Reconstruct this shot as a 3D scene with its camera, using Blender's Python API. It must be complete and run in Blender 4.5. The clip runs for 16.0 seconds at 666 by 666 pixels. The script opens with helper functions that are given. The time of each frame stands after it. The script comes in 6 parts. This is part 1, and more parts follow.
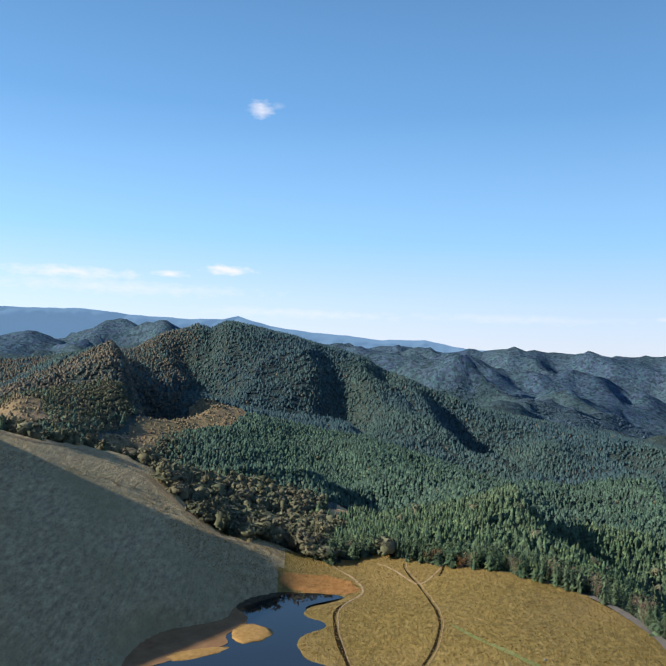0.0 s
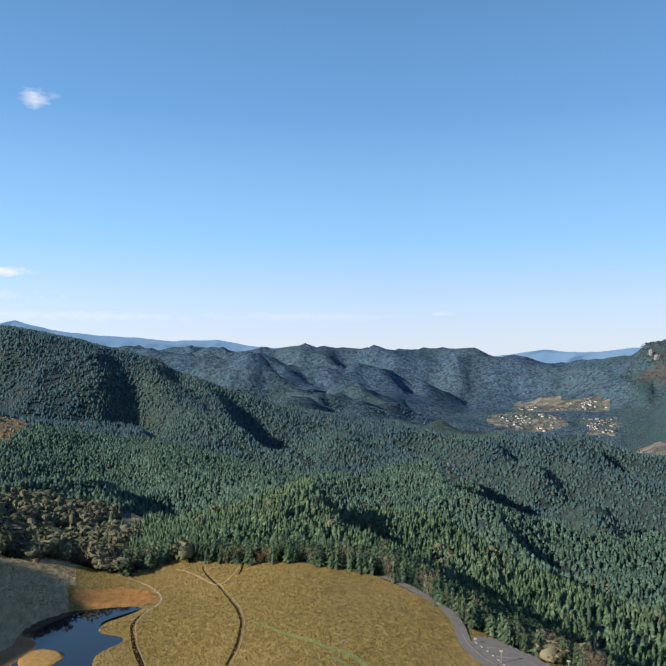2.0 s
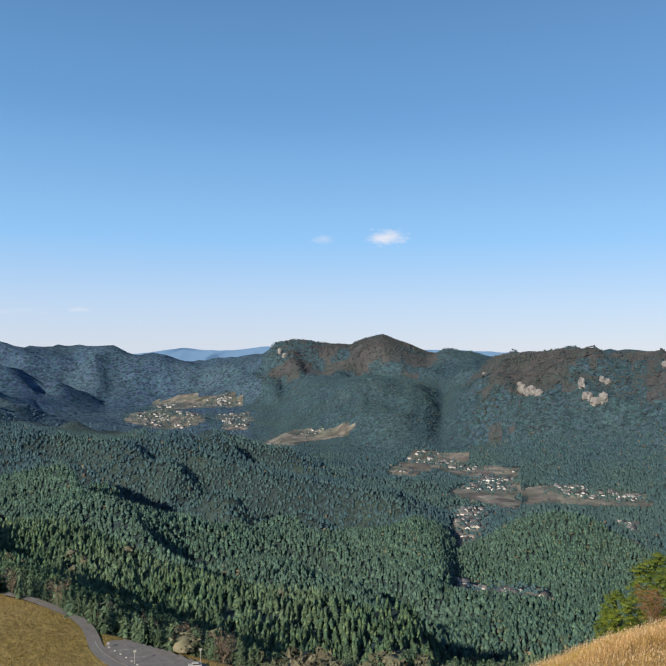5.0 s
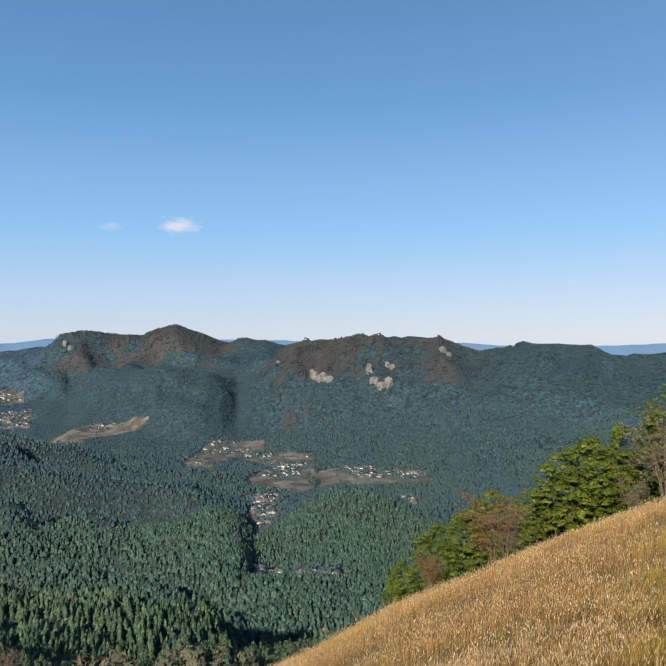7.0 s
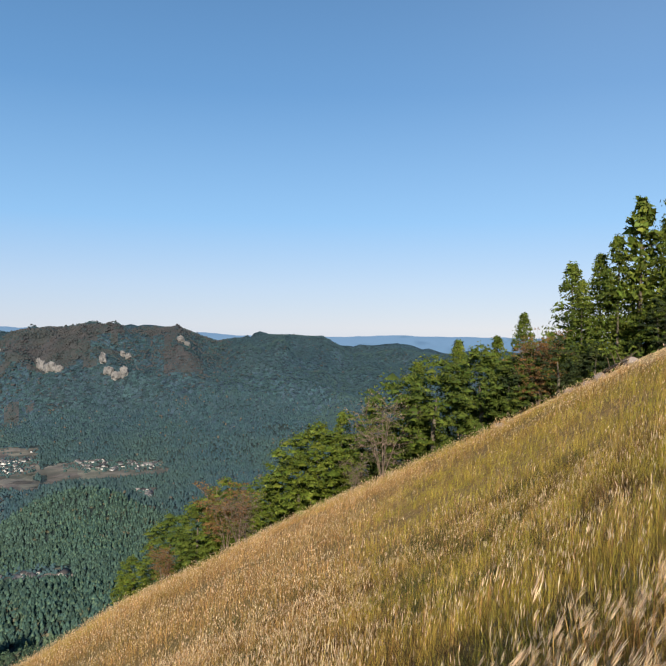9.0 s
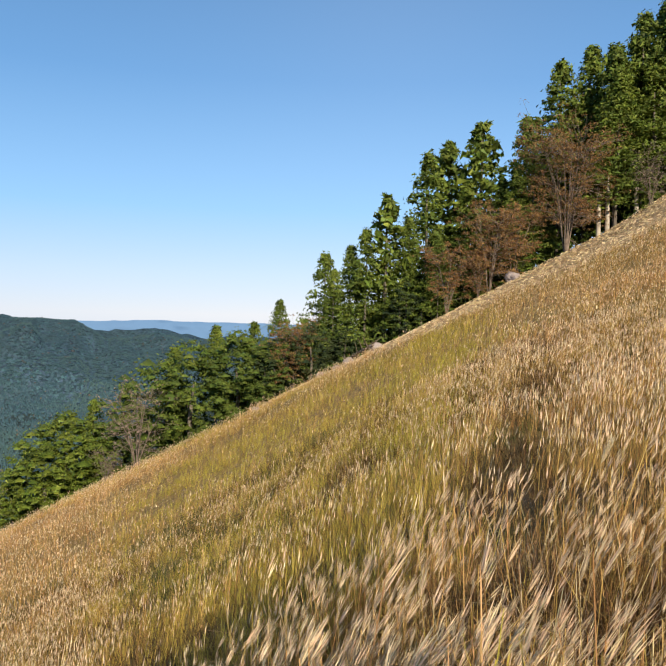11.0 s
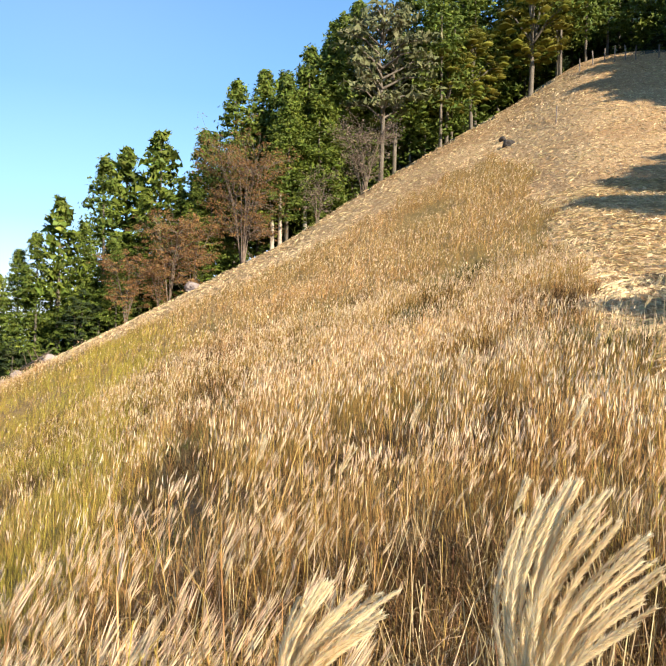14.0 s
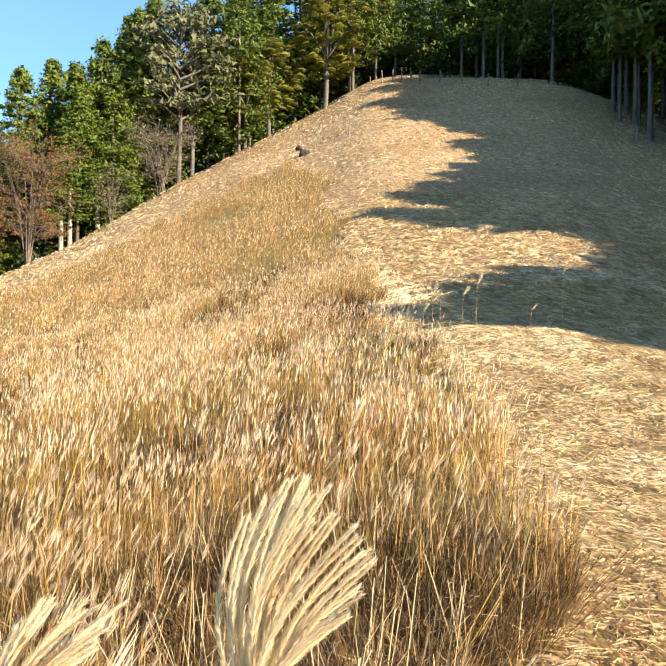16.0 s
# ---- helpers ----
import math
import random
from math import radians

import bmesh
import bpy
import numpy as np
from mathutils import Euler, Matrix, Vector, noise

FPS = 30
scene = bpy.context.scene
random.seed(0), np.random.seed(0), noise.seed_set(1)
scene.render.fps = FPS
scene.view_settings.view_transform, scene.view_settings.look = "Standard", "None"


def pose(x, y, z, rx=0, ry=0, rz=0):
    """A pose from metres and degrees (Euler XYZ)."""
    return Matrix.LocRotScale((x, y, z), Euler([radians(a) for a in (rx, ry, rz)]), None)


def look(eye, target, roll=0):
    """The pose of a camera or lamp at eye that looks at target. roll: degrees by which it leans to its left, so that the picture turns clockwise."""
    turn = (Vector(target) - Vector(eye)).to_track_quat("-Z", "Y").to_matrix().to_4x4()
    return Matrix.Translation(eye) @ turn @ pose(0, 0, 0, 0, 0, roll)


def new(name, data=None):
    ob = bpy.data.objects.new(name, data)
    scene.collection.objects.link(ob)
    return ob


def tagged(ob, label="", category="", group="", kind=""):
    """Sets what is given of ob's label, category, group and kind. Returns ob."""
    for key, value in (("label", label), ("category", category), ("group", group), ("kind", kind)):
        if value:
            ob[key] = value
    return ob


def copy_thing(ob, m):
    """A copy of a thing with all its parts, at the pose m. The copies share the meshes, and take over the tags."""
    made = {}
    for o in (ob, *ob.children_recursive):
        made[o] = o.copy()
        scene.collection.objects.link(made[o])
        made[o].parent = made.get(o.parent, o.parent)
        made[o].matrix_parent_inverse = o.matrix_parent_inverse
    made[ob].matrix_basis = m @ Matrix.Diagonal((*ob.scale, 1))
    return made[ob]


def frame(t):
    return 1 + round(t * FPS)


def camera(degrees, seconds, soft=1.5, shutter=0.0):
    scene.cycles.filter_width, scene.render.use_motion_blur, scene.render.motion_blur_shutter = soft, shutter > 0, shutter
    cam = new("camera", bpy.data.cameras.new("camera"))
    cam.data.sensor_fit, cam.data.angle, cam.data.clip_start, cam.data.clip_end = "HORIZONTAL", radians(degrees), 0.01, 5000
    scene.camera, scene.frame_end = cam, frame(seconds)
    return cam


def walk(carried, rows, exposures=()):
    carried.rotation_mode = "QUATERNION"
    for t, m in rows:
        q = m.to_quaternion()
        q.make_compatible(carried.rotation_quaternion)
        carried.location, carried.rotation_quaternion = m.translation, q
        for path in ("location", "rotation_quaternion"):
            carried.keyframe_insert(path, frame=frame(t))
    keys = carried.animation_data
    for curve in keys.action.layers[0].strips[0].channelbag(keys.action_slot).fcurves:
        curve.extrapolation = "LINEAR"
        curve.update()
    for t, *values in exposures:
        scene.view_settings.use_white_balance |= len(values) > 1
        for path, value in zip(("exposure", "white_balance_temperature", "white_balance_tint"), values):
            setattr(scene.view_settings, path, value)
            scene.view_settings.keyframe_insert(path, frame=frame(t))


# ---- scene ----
# ---- the camera: a telephone held at arm's length by somebody who turns on the spot ----
ARM, EYE = 0.45, 1.6
cam = camera(48.3, 16.0, soft=1.6)
TURNS = [  # seconds, bearing to the right of the first view, looking up, leaning to the left
    (0.0, -0.06, 0.90, 2.10),
    (0.5, 4.40, 1.02, 1.78),
    (1.0, 7.63, 1.01, 0.85),
    (1.5, 10.94, 1.06, 0.03),
    (2.0, 15.83, 1.14, 0.08),
    (2.5, 20.79, 1.02, 0.19),
    (3.0, 24.79, 0.65, 0.17),
    (3.5, 28.52, 0.65, 0.16),
    (4.0, 32.65, 0.79, 0.26),
    (4.5, 38.16, 0.99, 0.48),
    (4.7, 40.27, 1.06, 0.53),
    (6.8, 56.99, 0.49, -0.36),
    (7.0, 58.84, 0.35, -0.35),
    (7.5, 64.07, 0.10, -0.23),
    (8.0, 69.16, -0.06, -0.09),
    (8.5, 74.01, -0.20, 0.22),
    (9.0, 78.80, -0.41, 0.67),
    (9.2, 80.81, -0.56, 0.84),
    (11.3, 100.25, -1.11, 1.54),
    (11.5, 102.35, -1.02, 1.58),
    (12.0, 106.73, -0.81, 1.71),
    (12.5, 110.69, -0.56, 1.61),
    (13.0, 114.89, -0.32, 1.44),
    (13.5, 118.00, -0.10, 1.36),
    (14.0, 121.32, 0.11, 1.21),
    (14.5, 125.26, 0.33, 1.10),
    (15.0, 129.16, 0.53, 0.88),
    (15.5, 133.30, 0.66, 0.81),
    (16.0, 136.61, 0.75, 0.85),
]


def held(bearing, up, lean):
    b, p = radians(bearing), radians(up)
    way = Vector((math.sin(b) * math.cos(p), math.cos(b) * math.cos(p), math.sin(p)))
    eye = Vector((ARM * math.sin(b), ARM * math.cos(b), EYE))
    return look(eye, eye + way * 10, lean)


# the telephone darkens its picture against the bright valley and brightens it on the hillside
LIGHT = [(0.0, 0.65), (3.5, 0.5), (7.0, 0.36), (9.0, 0.35), (11.3, 0.6), (12.5, 0.9), (14.5, 1.3), (16.0, 1.52)]
walk(cam, [(t, held(b, p, s)) for t, b, p, s in TURNS], LIGHT)

# ---- world, sun and exposure ----
SUN_BEARING, SUN_UP = -102.0, 26.0


def node(tree, kind, **values):
    n = tree.nodes.new(kind)
    for key, value in values.items():
        if key in n.inputs:
            n.inputs[key].default_value = value
    return n


def ramp(tree, source, stops):
    n = tree.nodes.new("ShaderNodeValToRGB")
    while len(n.color_ramp.elements) < len(stops):
        n.color_ramp.elements.new(0.5)
    for e, (at, colour) in zip(n.color_ramp.elements, stops):
        e.position, e.color = at, (*colour, 1)
    tree.links.new(source, n.inputs["Fac"])
    return n.outputs["Color"]


def maths(tree, how, a, b=None, clamp=False):
    n = tree.nodes.new("ShaderNodeMath")
    n.operation, n.use_clamp = how, clamp
    for i, v in enumerate((a, b)):
        if v is None:
            continue
        if isinstance(v, (int, float)):
            n.inputs[i].default_value = v
        else:
            tree.links.new(v, n.inputs[i])
    return n.outputs[0]


def vmaths(tree, how, a, b):
    n = tree.nodes.new("ShaderNodeVectorMath")
    n.operation = how
    for i, v in enumerate((a, b)):
        if isinstance(v, (tuple, list)):
            n.inputs[i].default_value = v
        else:
            tree.links.new(v, n.inputs[i])
    return n


def mixed(tree, fac, a, b, how="MIX"):
    n = tree.nodes.new("ShaderNodeMix")
    n.data_type, n.blend_type = "RGBA", how
    for sock, v in ((n.inputs[0], fac), (n.inputs[6], a), (n.inputs[7], b)):
        if isinstance(v, (int, float)):
            sock.default_value = v
        elif isinstance(v, tuple):
            sock.default_value = (*v, 1)
        else:
            tree.links.new(v, sock)
    return n.outputs[2]


world = bpy.data.worlds.new("sky")
scene.world = world
world.use_nodes = True
wt = world.node_tree
sky = wt.nodes.new("ShaderNodeTexSky")
sky.sky_type, sky.sun_disc = "NISHITA", False
sky.sun_elevation, sky.sun_rotation = radians(SUN_UP), radians(-SUN_BEARING)
sky.altitude, sky.air_density, sky.dust_density, sky.ozone_density = 800, 1.0, 0.2, 2.0
back = wt.nodes["Background"]
back.inputs["Strength"].default_value = 0.066
tc = wt.nodes.new("ShaderNodeTexCoord")
# thin clouds, each round a direction: bearing, height, half width, half height (degrees), strength
CLOUDS = [(-6.3, 17.4, 1.0, 0.75, 0.55), (-4.9, 17.7, 0.6, 0.3, 0.2), (-8.4, 5.4, 2.2, 0.42, 0.9), (-12.6, 4.85, 1.5, 0.3, 0.8), (-20, 4.6, 6, 0.5, 0.6),
          (-16, 3.7, 11, 0.6, 0.35), (47.2, 8.45, 1.7, 0.68, 0.75), (42.3, 8.3, 0.9, 0.4, 0.25), (-3, 2.3, 9, 0.4, 0.3), (14, 2.4, 9, 0.4, 0.22), (24.2, 2.6, 0.9, 0.2, 0.3)]
# clear autumn air: deep blue above, white at the horizon
lift = wt.nodes.new("ShaderNodeSeparateXYZ")
wt.links.new(tc.outputs["Generated"], lift.inputs[0])
clear = ramp(wt, lift.outputs["Z"], [(0.0, (0.65, 0.745, 0.91)), (0.055, (0.54, 0.71, 0.97)), (0.14, (0.31, 0.61, 1.0)), (0.30, (0.15, 0.375, 0.73)), (0.45, (0.10, 0.26, 0.53)), (1.0, (0.10, 0.146, 0.275))])
clear = vmaths(wt, "MULTIPLY", clear, (11.5, 11.5, 11.5)).outputs[0]
glow = maths(wt, "ADD", 1.0, maths(wt, "MULTIPLY", maths(wt, "MAXIMUM", vmaths(wt, "DOT_PRODUCT", tc.outputs["Generated"], (-0.94, 0.34, 0.0)).outputs["Value"], 0.0), 0.15))
tone = vmaths(wt, "SCALE", mixed(wt, 0.8, sky.outputs["Color"], clear), (0, 0, 0))
wt.links.new(glow, tone.inputs["Scale"])
tone = tone.outputs[0]
puff = node(wt, "ShaderNodeTexNoise", Scale=55.0, Detail=8.0, Roughness=0.6)
stretch = vmaths(wt, "MULTIPLY", tc.outputs["Generated"], (1, 1, 2.6))
wt.links.new(stretch.outputs[0], puff.inputs["Vector"])
total = None
for b, up, wide, high, strong in CLOUDS:
    b, up = radians(b), radians(up)
    mid = Vector((math.sin(b) * math.cos(up), math.cos(b) * math.cos(up), math.sin(up)))
    side = Vector((math.cos(b), -math.sin(b), 0))
    off = vmaths(wt, "SUBTRACT", tc.outputs["Generated"], tuple(mid)).outputs[0]
    u = maths(wt, "DIVIDE", vmaths(wt, "DOT_PRODUCT", off, tuple(side)).outputs["Value"], math.tan(radians(wide)))
    v = maths(wt, "DIVIDE", vmaths(wt, "DOT_PRODUCT", off, tuple(side.cross(mid))).outputs["Value"], math.tan(radians(high)))
    far = maths(wt, "SQRT", maths(wt, "ADD", maths(wt, "MULTIPLY", u, u), maths(wt, "MULTIPLY", v, v)))
    soft = maths(wt, "SUBTRACT", 1.25, maths(wt, "ADD", maths(wt, "MULTIPLY", far, 0.62), maths(wt, "MULTIPLY", puff.outputs["Fac"], 1.25)))
    ahead = maths(wt, "GREATER_THAN", vmaths(wt, "DOT_PRODUCT", tc.outputs["Generated"], tuple(mid)).outputs["Value"], 0.5)
    one = maths(wt, "MULTIPLY", maths(wt, "MULTIPLY", soft, 2.2 * strong, True), ahead)
    total = one if total is None else maths(wt, "MAXIMUM", total, one)
tone = mixed(wt, maths(wt, "MULTIPLY", total, 0.8), tone, (10.0, 9.7, 10.2))
wt.links.new(tone, back.inputs["Color"])

sun = new("sun", bpy.data.lights.new("sun", "SUN"))
sun.data.energy, sun.data.angle, sun.data.color = 5.0, radians(0.53), (1.0, 0.9, 0.74)
sb, su = radians(SUN_BEARING), radians(SUN_UP)
sun.matrix_world = look((0, 0, 300), Vector((0, 0, 300)) - Vector((math.sin(sb) * math.cos(su), math.cos(sb) * math.cos(su), math.sin(su))))


# ---- materials ----
def surface(name, colours, scale, rough=0.85, bump=0.0, bump_scale=None, by_piece=0.0, second=None, spec=0.3, translucent=0.0, stretched=None, cells=0.0):
    """Noise between colours at one size, broken up by a second, larger noise, and by the piece."""
    m = bpy.data.materials.new(name)
    m.use_nodes = True
    t = m.node_tree
    b = t.nodes["Principled BSDF"]
    geo = t.nodes.new("ShaderNodeNewGeometry")
    place = geo.outputs["Position"]
    if stretched:
        place = vmaths(t, "MULTIPLY", place, stretched).outputs[0]
    fine = node(t, "ShaderNodeTexNoise", Scale=scale, Detail=6.0, Roughness=0.65)
    t.links.new(place, fine.inputs["Vector"])
    k = len(colours) - 1
    col = ramp(t, fine.outputs["Fac"], [(0.28 + 0.44 * i / max(k, 1), c) for i, c in enumerate(colours)])
    if second:
        wide_scale, other, amount = second
        wide = node(t, "ShaderNodeTexNoise", Scale=wide_scale, Detail=3.0)
        t.links.new(geo.outputs["Position"], wide.inputs["Vector"])
        f = maths(t, "MULTIPLY", maths(t, "MULTIPLY", maths(t, "SUBTRACT", wide.outputs["Fac"], 0.42), 5.0, True), amount)
        col = mixed(t, f, col, other)
    if cells:
        vo = node(t, "ShaderNodeTexVoronoi", Scale=cells)
        t.links.new(geo.outputs["Position"], vo.inputs["Vector"])
        sep = t.nodes.new("ShaderNodeSeparateColor")
        t.links.new(vo.outputs["Color"], sep.inputs[0])
        hs = t.nodes.new("ShaderNodeHueSaturation")
        t.links.new(maths(t, "ADD", maths(t, "MULTIPLY", sep.outputs[0], 0.9), 0.55), hs.inputs["Value"])
        t.links.new(maths(t, "ADD", maths(t, "MULTIPLY", sep.outputs[1], 0.07), 0.465), hs.inputs["Hue"])
        t.links.new(col, hs.inputs["Color"])
        col = hs.outputs["Color"]
    if by_piece:
        v = maths(t, "ADD", maths(t, "MULTIPLY", geo.outputs["Random Per Island"], 2 * by_piece), 1 - by_piece)
        hsv = t.nodes.new("ShaderNodeHueSaturation")
        t.links.new(v, hsv.inputs["Value"])
        hue = maths(t, "ADD", 0.5 - 0.02, maths(t, "MULTIPLY", maths(t, "FRACT", maths(t, "MULTIPLY", geo.outputs["Random Per Island"], 7.3)), 0.04))
        t.links.new(hue, hsv.inputs["Hue"])
        t.links.new(col, hsv.inputs["Color"])
        col = hsv.outputs["Color"]
    t.links.new(col, b.inputs["Base Color"])
    b.inputs["Roughness"].default_value = rough
    b.inputs["Specular IOR Level"].default_value = spec
    if bump:
        bn = node(t, "ShaderNodeTexNoise", Scale=bump_scale or scale * 3, Detail=5.0, Roughness=0.7)
        t.links.new(place, bn.inputs["Vector"])
        bu = node(t, "ShaderNodeBump", Strength=1.0, Distance=bump)
        t.links.new(bn.outputs["Fac"], bu.inputs["Height"])
        t.links.new(bu.outputs["Normal"], b.inputs["Normal"])
    if translucent:
        tr = t.nodes.new("ShaderNodeBsdfTranslucent")
        t.links.new(col, tr.inputs["Color"])
        mx = node(t, "ShaderNodeMixShader", Fac=translucent)
        t.links.new(b.outputs[0], mx.inputs[1])
        t.links.new(tr.outputs[0], mx.inputs[2])
        t.links.new(mx.outputs[0], t.nodes["Material Output"].inputs["Surface"])
    return m


# brown near ground, darkened in colour for the shade between grass stems
M_SLOPE = surface("stem_shade_ground", [(0.042, 0.025, 0.011), (0.105, 0.062, 0.024), (0.2, 0.12, 0.05)], 2.2, bump=0.25, bump_scale=3.0, second=(0.05, (0.09, 0.066, 0.024), 0.6))
M_DRY = surface("dry_hillside", [(0.14, 0.08, 0.025), (0.3, 0.178, 0.056), (0.48, 0.3, 0.11)], 2.2, bump=0.2, bump_scale=3.0, second=(0.06, (0.20, 0.15, 0.04), 0.6))
M_SPUR = surface("olive_hillside", [(0.17, 0.138, 0.085), (0.33, 0.265, 0.155), (0.52, 0.42, 0.245)], 0.5, bump=1.2, bump_scale=0.6, second=(0.03, (0.27, 0.225, 0.12), 0.75), stretched=(1, 0.4, 1))
M_MARSH = surface("marsh_grass", [(0.09, 0.064, 0.015), (0.195, 0.142, 0.036), (0.32, 0.235, 0.085)], 0.7, bump=0.8, bump_scale=1.4, second=(0.018, (0.235, 0.165, 0.06), 0.6), stretched=(1, 0.5, 1))
# floor darkened and blued: the shade between the trees is in its colour
M_FLOOR = surface("forest_floor_gap_shade", [(0.01, 0.021, 0.025), (0.02, 0.037, 0.04), (0.035, 0.054, 0.048)], 0.2, bump=3.0, bump_scale=0.2, second=(0.006, (0.04, 0.062, 0.05), 0.5), cells=0.22)
M_MOWN = surface("mown_straw", [(0.22, 0.124, 0.05), (0.46, 0.295, 0.14), (0.69, 0.505, 0.285)], 3.5, bump=0.12, bump_scale=7.0, second=(0.13, (0.33, 0.19, 0.085), 0.62))
M_FIELD = surface("village_fields", [(0.06, 0.063, 0.057), (0.15, 0.13, 0.108), (0.29, 0.245, 0.195)], 0.035, second=(0.012, (0.09, 0.095, 0.07), 0.7), cells=0.03)
# the next three far slopes have haze put into their base colours as blue
M_FARGREEN = surface("hazed_wooded_slope", [(0.027, 0.054, 0.07), (0.042, 0.076, 0.094), (0.06, 0.095, 0.108)], 0.09, bump=5.0, bump_scale=0.1, second=(0.005, (0.048, 0.076, 0.082), 0.6), spec=0.05, cells=0.12)
M_FARBROWN = surface("hazed_autumn_slope", [(0.046, 0.055, 0.06), (0.07, 0.069, 0.072), (0.096, 0.085, 0.084)], 0.03, bump=3.0, bump_scale=0.1, second=(0.008, (0.056, 0.068, 0.064), 0.6), spec=0.05)
M_DISTANT = surface("haze_blue_woods", [(0.034, 0.064, 0.1), (0.048, 0.082, 0.122), (0.066, 0.1, 0.136)], 0.05, bump=9.0, bump_scale=0.035, second=(0.003, (0.05, 0.082, 0.1), 0.6), spec=0.0, cells=0.09)
M_CLEARING = surface("cut_clearing", [(0.11, 0.08, 0.042), (0.19, 0.135, 0.07), (0.26, 0.185, 0.10)], 0.08, bump=2.5, bump_scale=0.12, second=(0.03, (0.12, 0.105, 0.055), 0.7))
M_LEAF = surface("cypress_leaves", [(0.048, 0.07, 0.011), (0.115, 0.15, 0.02), (0.225, 0.262, 0.042)], 0.9, by_piece=0.42, spec=0.2, rough=0.6, translucent=0.22, second=(0.09, (0.085, 0.12, 0.025), 0.6))
M_OLIVE = surface("turning_leaves", [(0.10, 0.105, 0.016), (0.19, 0.18, 0.028), (0.28, 0.235, 0.045)], 0.6, by_piece=0.4, spec=0.2, rough=0.6, translucent=0.3)
M_RUST = surface("rust_brown_leaves", [(0.15, 0.082, 0.032), (0.25, 0.14, 0.055), (0.36, 0.205, 0.08)], 0.7, by_piece=0.35, spec=0.15, translucent=0.35)
M_TWIG = surface("bare_twigs", [(0.11, 0.08, 0.06), (0.2, 0.15, 0.11), (0.30, 0.23, 0.17)], 3.0, spec=0.15)
M_BLADE = surface("dry_grass_blades", [(0.2, 0.108, 0.032), (0.5, 0.285, 0.098), (0.82, 0.54, 0.235)], 0.8, by_piece=0.55, spec=0.25, rough=0.6, translucent=0.3, second=(0.13, (0.33, 0.215, 0.05), 0.6))
M_GREENBLADE = surface("green_grass_blades", [(0.26, 0.205, 0.03), (0.44, 0.35, 0.052), (0.62, 0.48, 0.11)], 0.8, by_piece=0.4, spec=0.25, rough=0.6, translucent=0.3, second=(0.11, (0.52, 0.36, 0.07), 0.6))
M_PLUME = surface("grass_plumes", [(0.53, 0.36, 0.2), (0.76, 0.565, 0.345), (0.9, 0.745, 0.51)], 1.2, by_piece=0.4, spec=0.15, translucent=0.3, second=(0.17, (0.66, 0.48, 0.3), 0.6))
M_FLUFF = surface("cream_plume_hairs", [(0.78, 0.62, 0.36), (0.86, 0.73, 0.48), (0.9, 0.81, 0.58)], 6.0, by_piece=0.12, spec=0.1, translucent=0.45)
M_STRAW = surface("cut_straw", [(0.36, 0.245, 0.115), (0.64, 0.485, 0.27), (0.87, 0.72, 0.48)], 2.0, by_piece=0.4, spec=0.2, rough=0.6, translucent=0.15, second=(0.13, (0.46, 0.31, 0.14), 0.4))
M_ASPHALT = surface("worn_asphalt", [(0.10, 0.095, 0.09), (0.135, 0.128, 0.122), (0.18, 0.17, 0.16)], 0.5, bump=0.02, second=(0.08, (0.15, 0.138, 0.125), 0.5))
M_ROCK = surface("pale_rock", [(0.11, 0.105, 0.10), (0.22, 0.207, 0.195), (0.36, 0.34, 0.32)], 0.12, bump=5.0, bump_scale=0.2)
M_STONE = surface("grey_boulder", [(0.16, 0.12, 0.10), (0.28, 0.22, 0.19), (0.4, 0.34, 0.3)], 1.5, bump=0.1)
M_WHITE = surface("faded_white_paint", [(0.22, 0.22, 0.21), (0.38, 0.38, 0.36)], 2.0, rough=0.6)
M_WALL = surface("house_plaster", [(0.27, 0.26, 0.25), (0.42, 0.41, 0.4), (0.6, 0.59, 0.58)], 0.02, by_piece=0.3)
M_ROOF = surface("house_roof_tiles", [(0.04, 0.04, 0.045), (0.09, 0.085, 0.085), (0.17, 0.155, 0.15)], 0.02, by_piece=0.5)
M_TUSSOCK = surface("marsh_tussock_leaves", [(0.15, 0.106, 0.028), (0.27, 0.19, 0.062), (0.42, 0.305, 0.13)], 0.4, by_piece=0.4, translucent=0.4, second=(0.03, (0.33, 0.245, 0.12), 0.6))
# greyer, bluer tussock colour: the shade on the spur is in it
M_SPURGRASS = surface("spur_grass_shade_grey", [(0.14, 0.13, 0.095), (0.22, 0.205, 0.15), (0.32, 0.29, 0.215)], 0.5, by_piece=0.15, translucent=0.3)
# near-black: the shade inside the ditches is put into this flat colour
M_EARTH = surface("ditch_shade_and_verge", [(0.010, 0.008, 0.005), (0.022, 0.017, 0.010), (0.04, 0.03, 0.018)], 0.8, bump=0.1, spec=0.0, rough=1.0)
M_TRACK = surface("trodden_track", [(0.2, 0.14, 0.07), (0.3, 0.22, 0.13), (0.38, 0.3, 0.19)], 0.6, bump=0.05)
M_MOSS = surface("green_sedge", [(0.10, 0.12, 0.03), (0.16, 0.18, 0.06), (0.22, 0.22, 0.09)], 0.5, bump=0.2)
M_CONIFER = surface("cedar_foliage", [(0.014, 0.033, 0.03), (0.045, 0.083, 0.05), (0.15, 0.19, 0.072)], 0.35, by_piece=0.42, second=(0.011, (0.08, 0.118, 0.072), 0.75), spec=0.12)
# three leaf colours bluer with distance: haze is painted into them
M_MIDWOOD = surface("hill_cedar_haze_tint", [(0.017, 0.042, 0.046), (0.049, 0.093, 0.074), (0.125, 0.17, 0.094)], 0.35, by_piece=0.4, second=(0.009, (0.06, 0.1, 0.08), 0.75), spec=0.1)
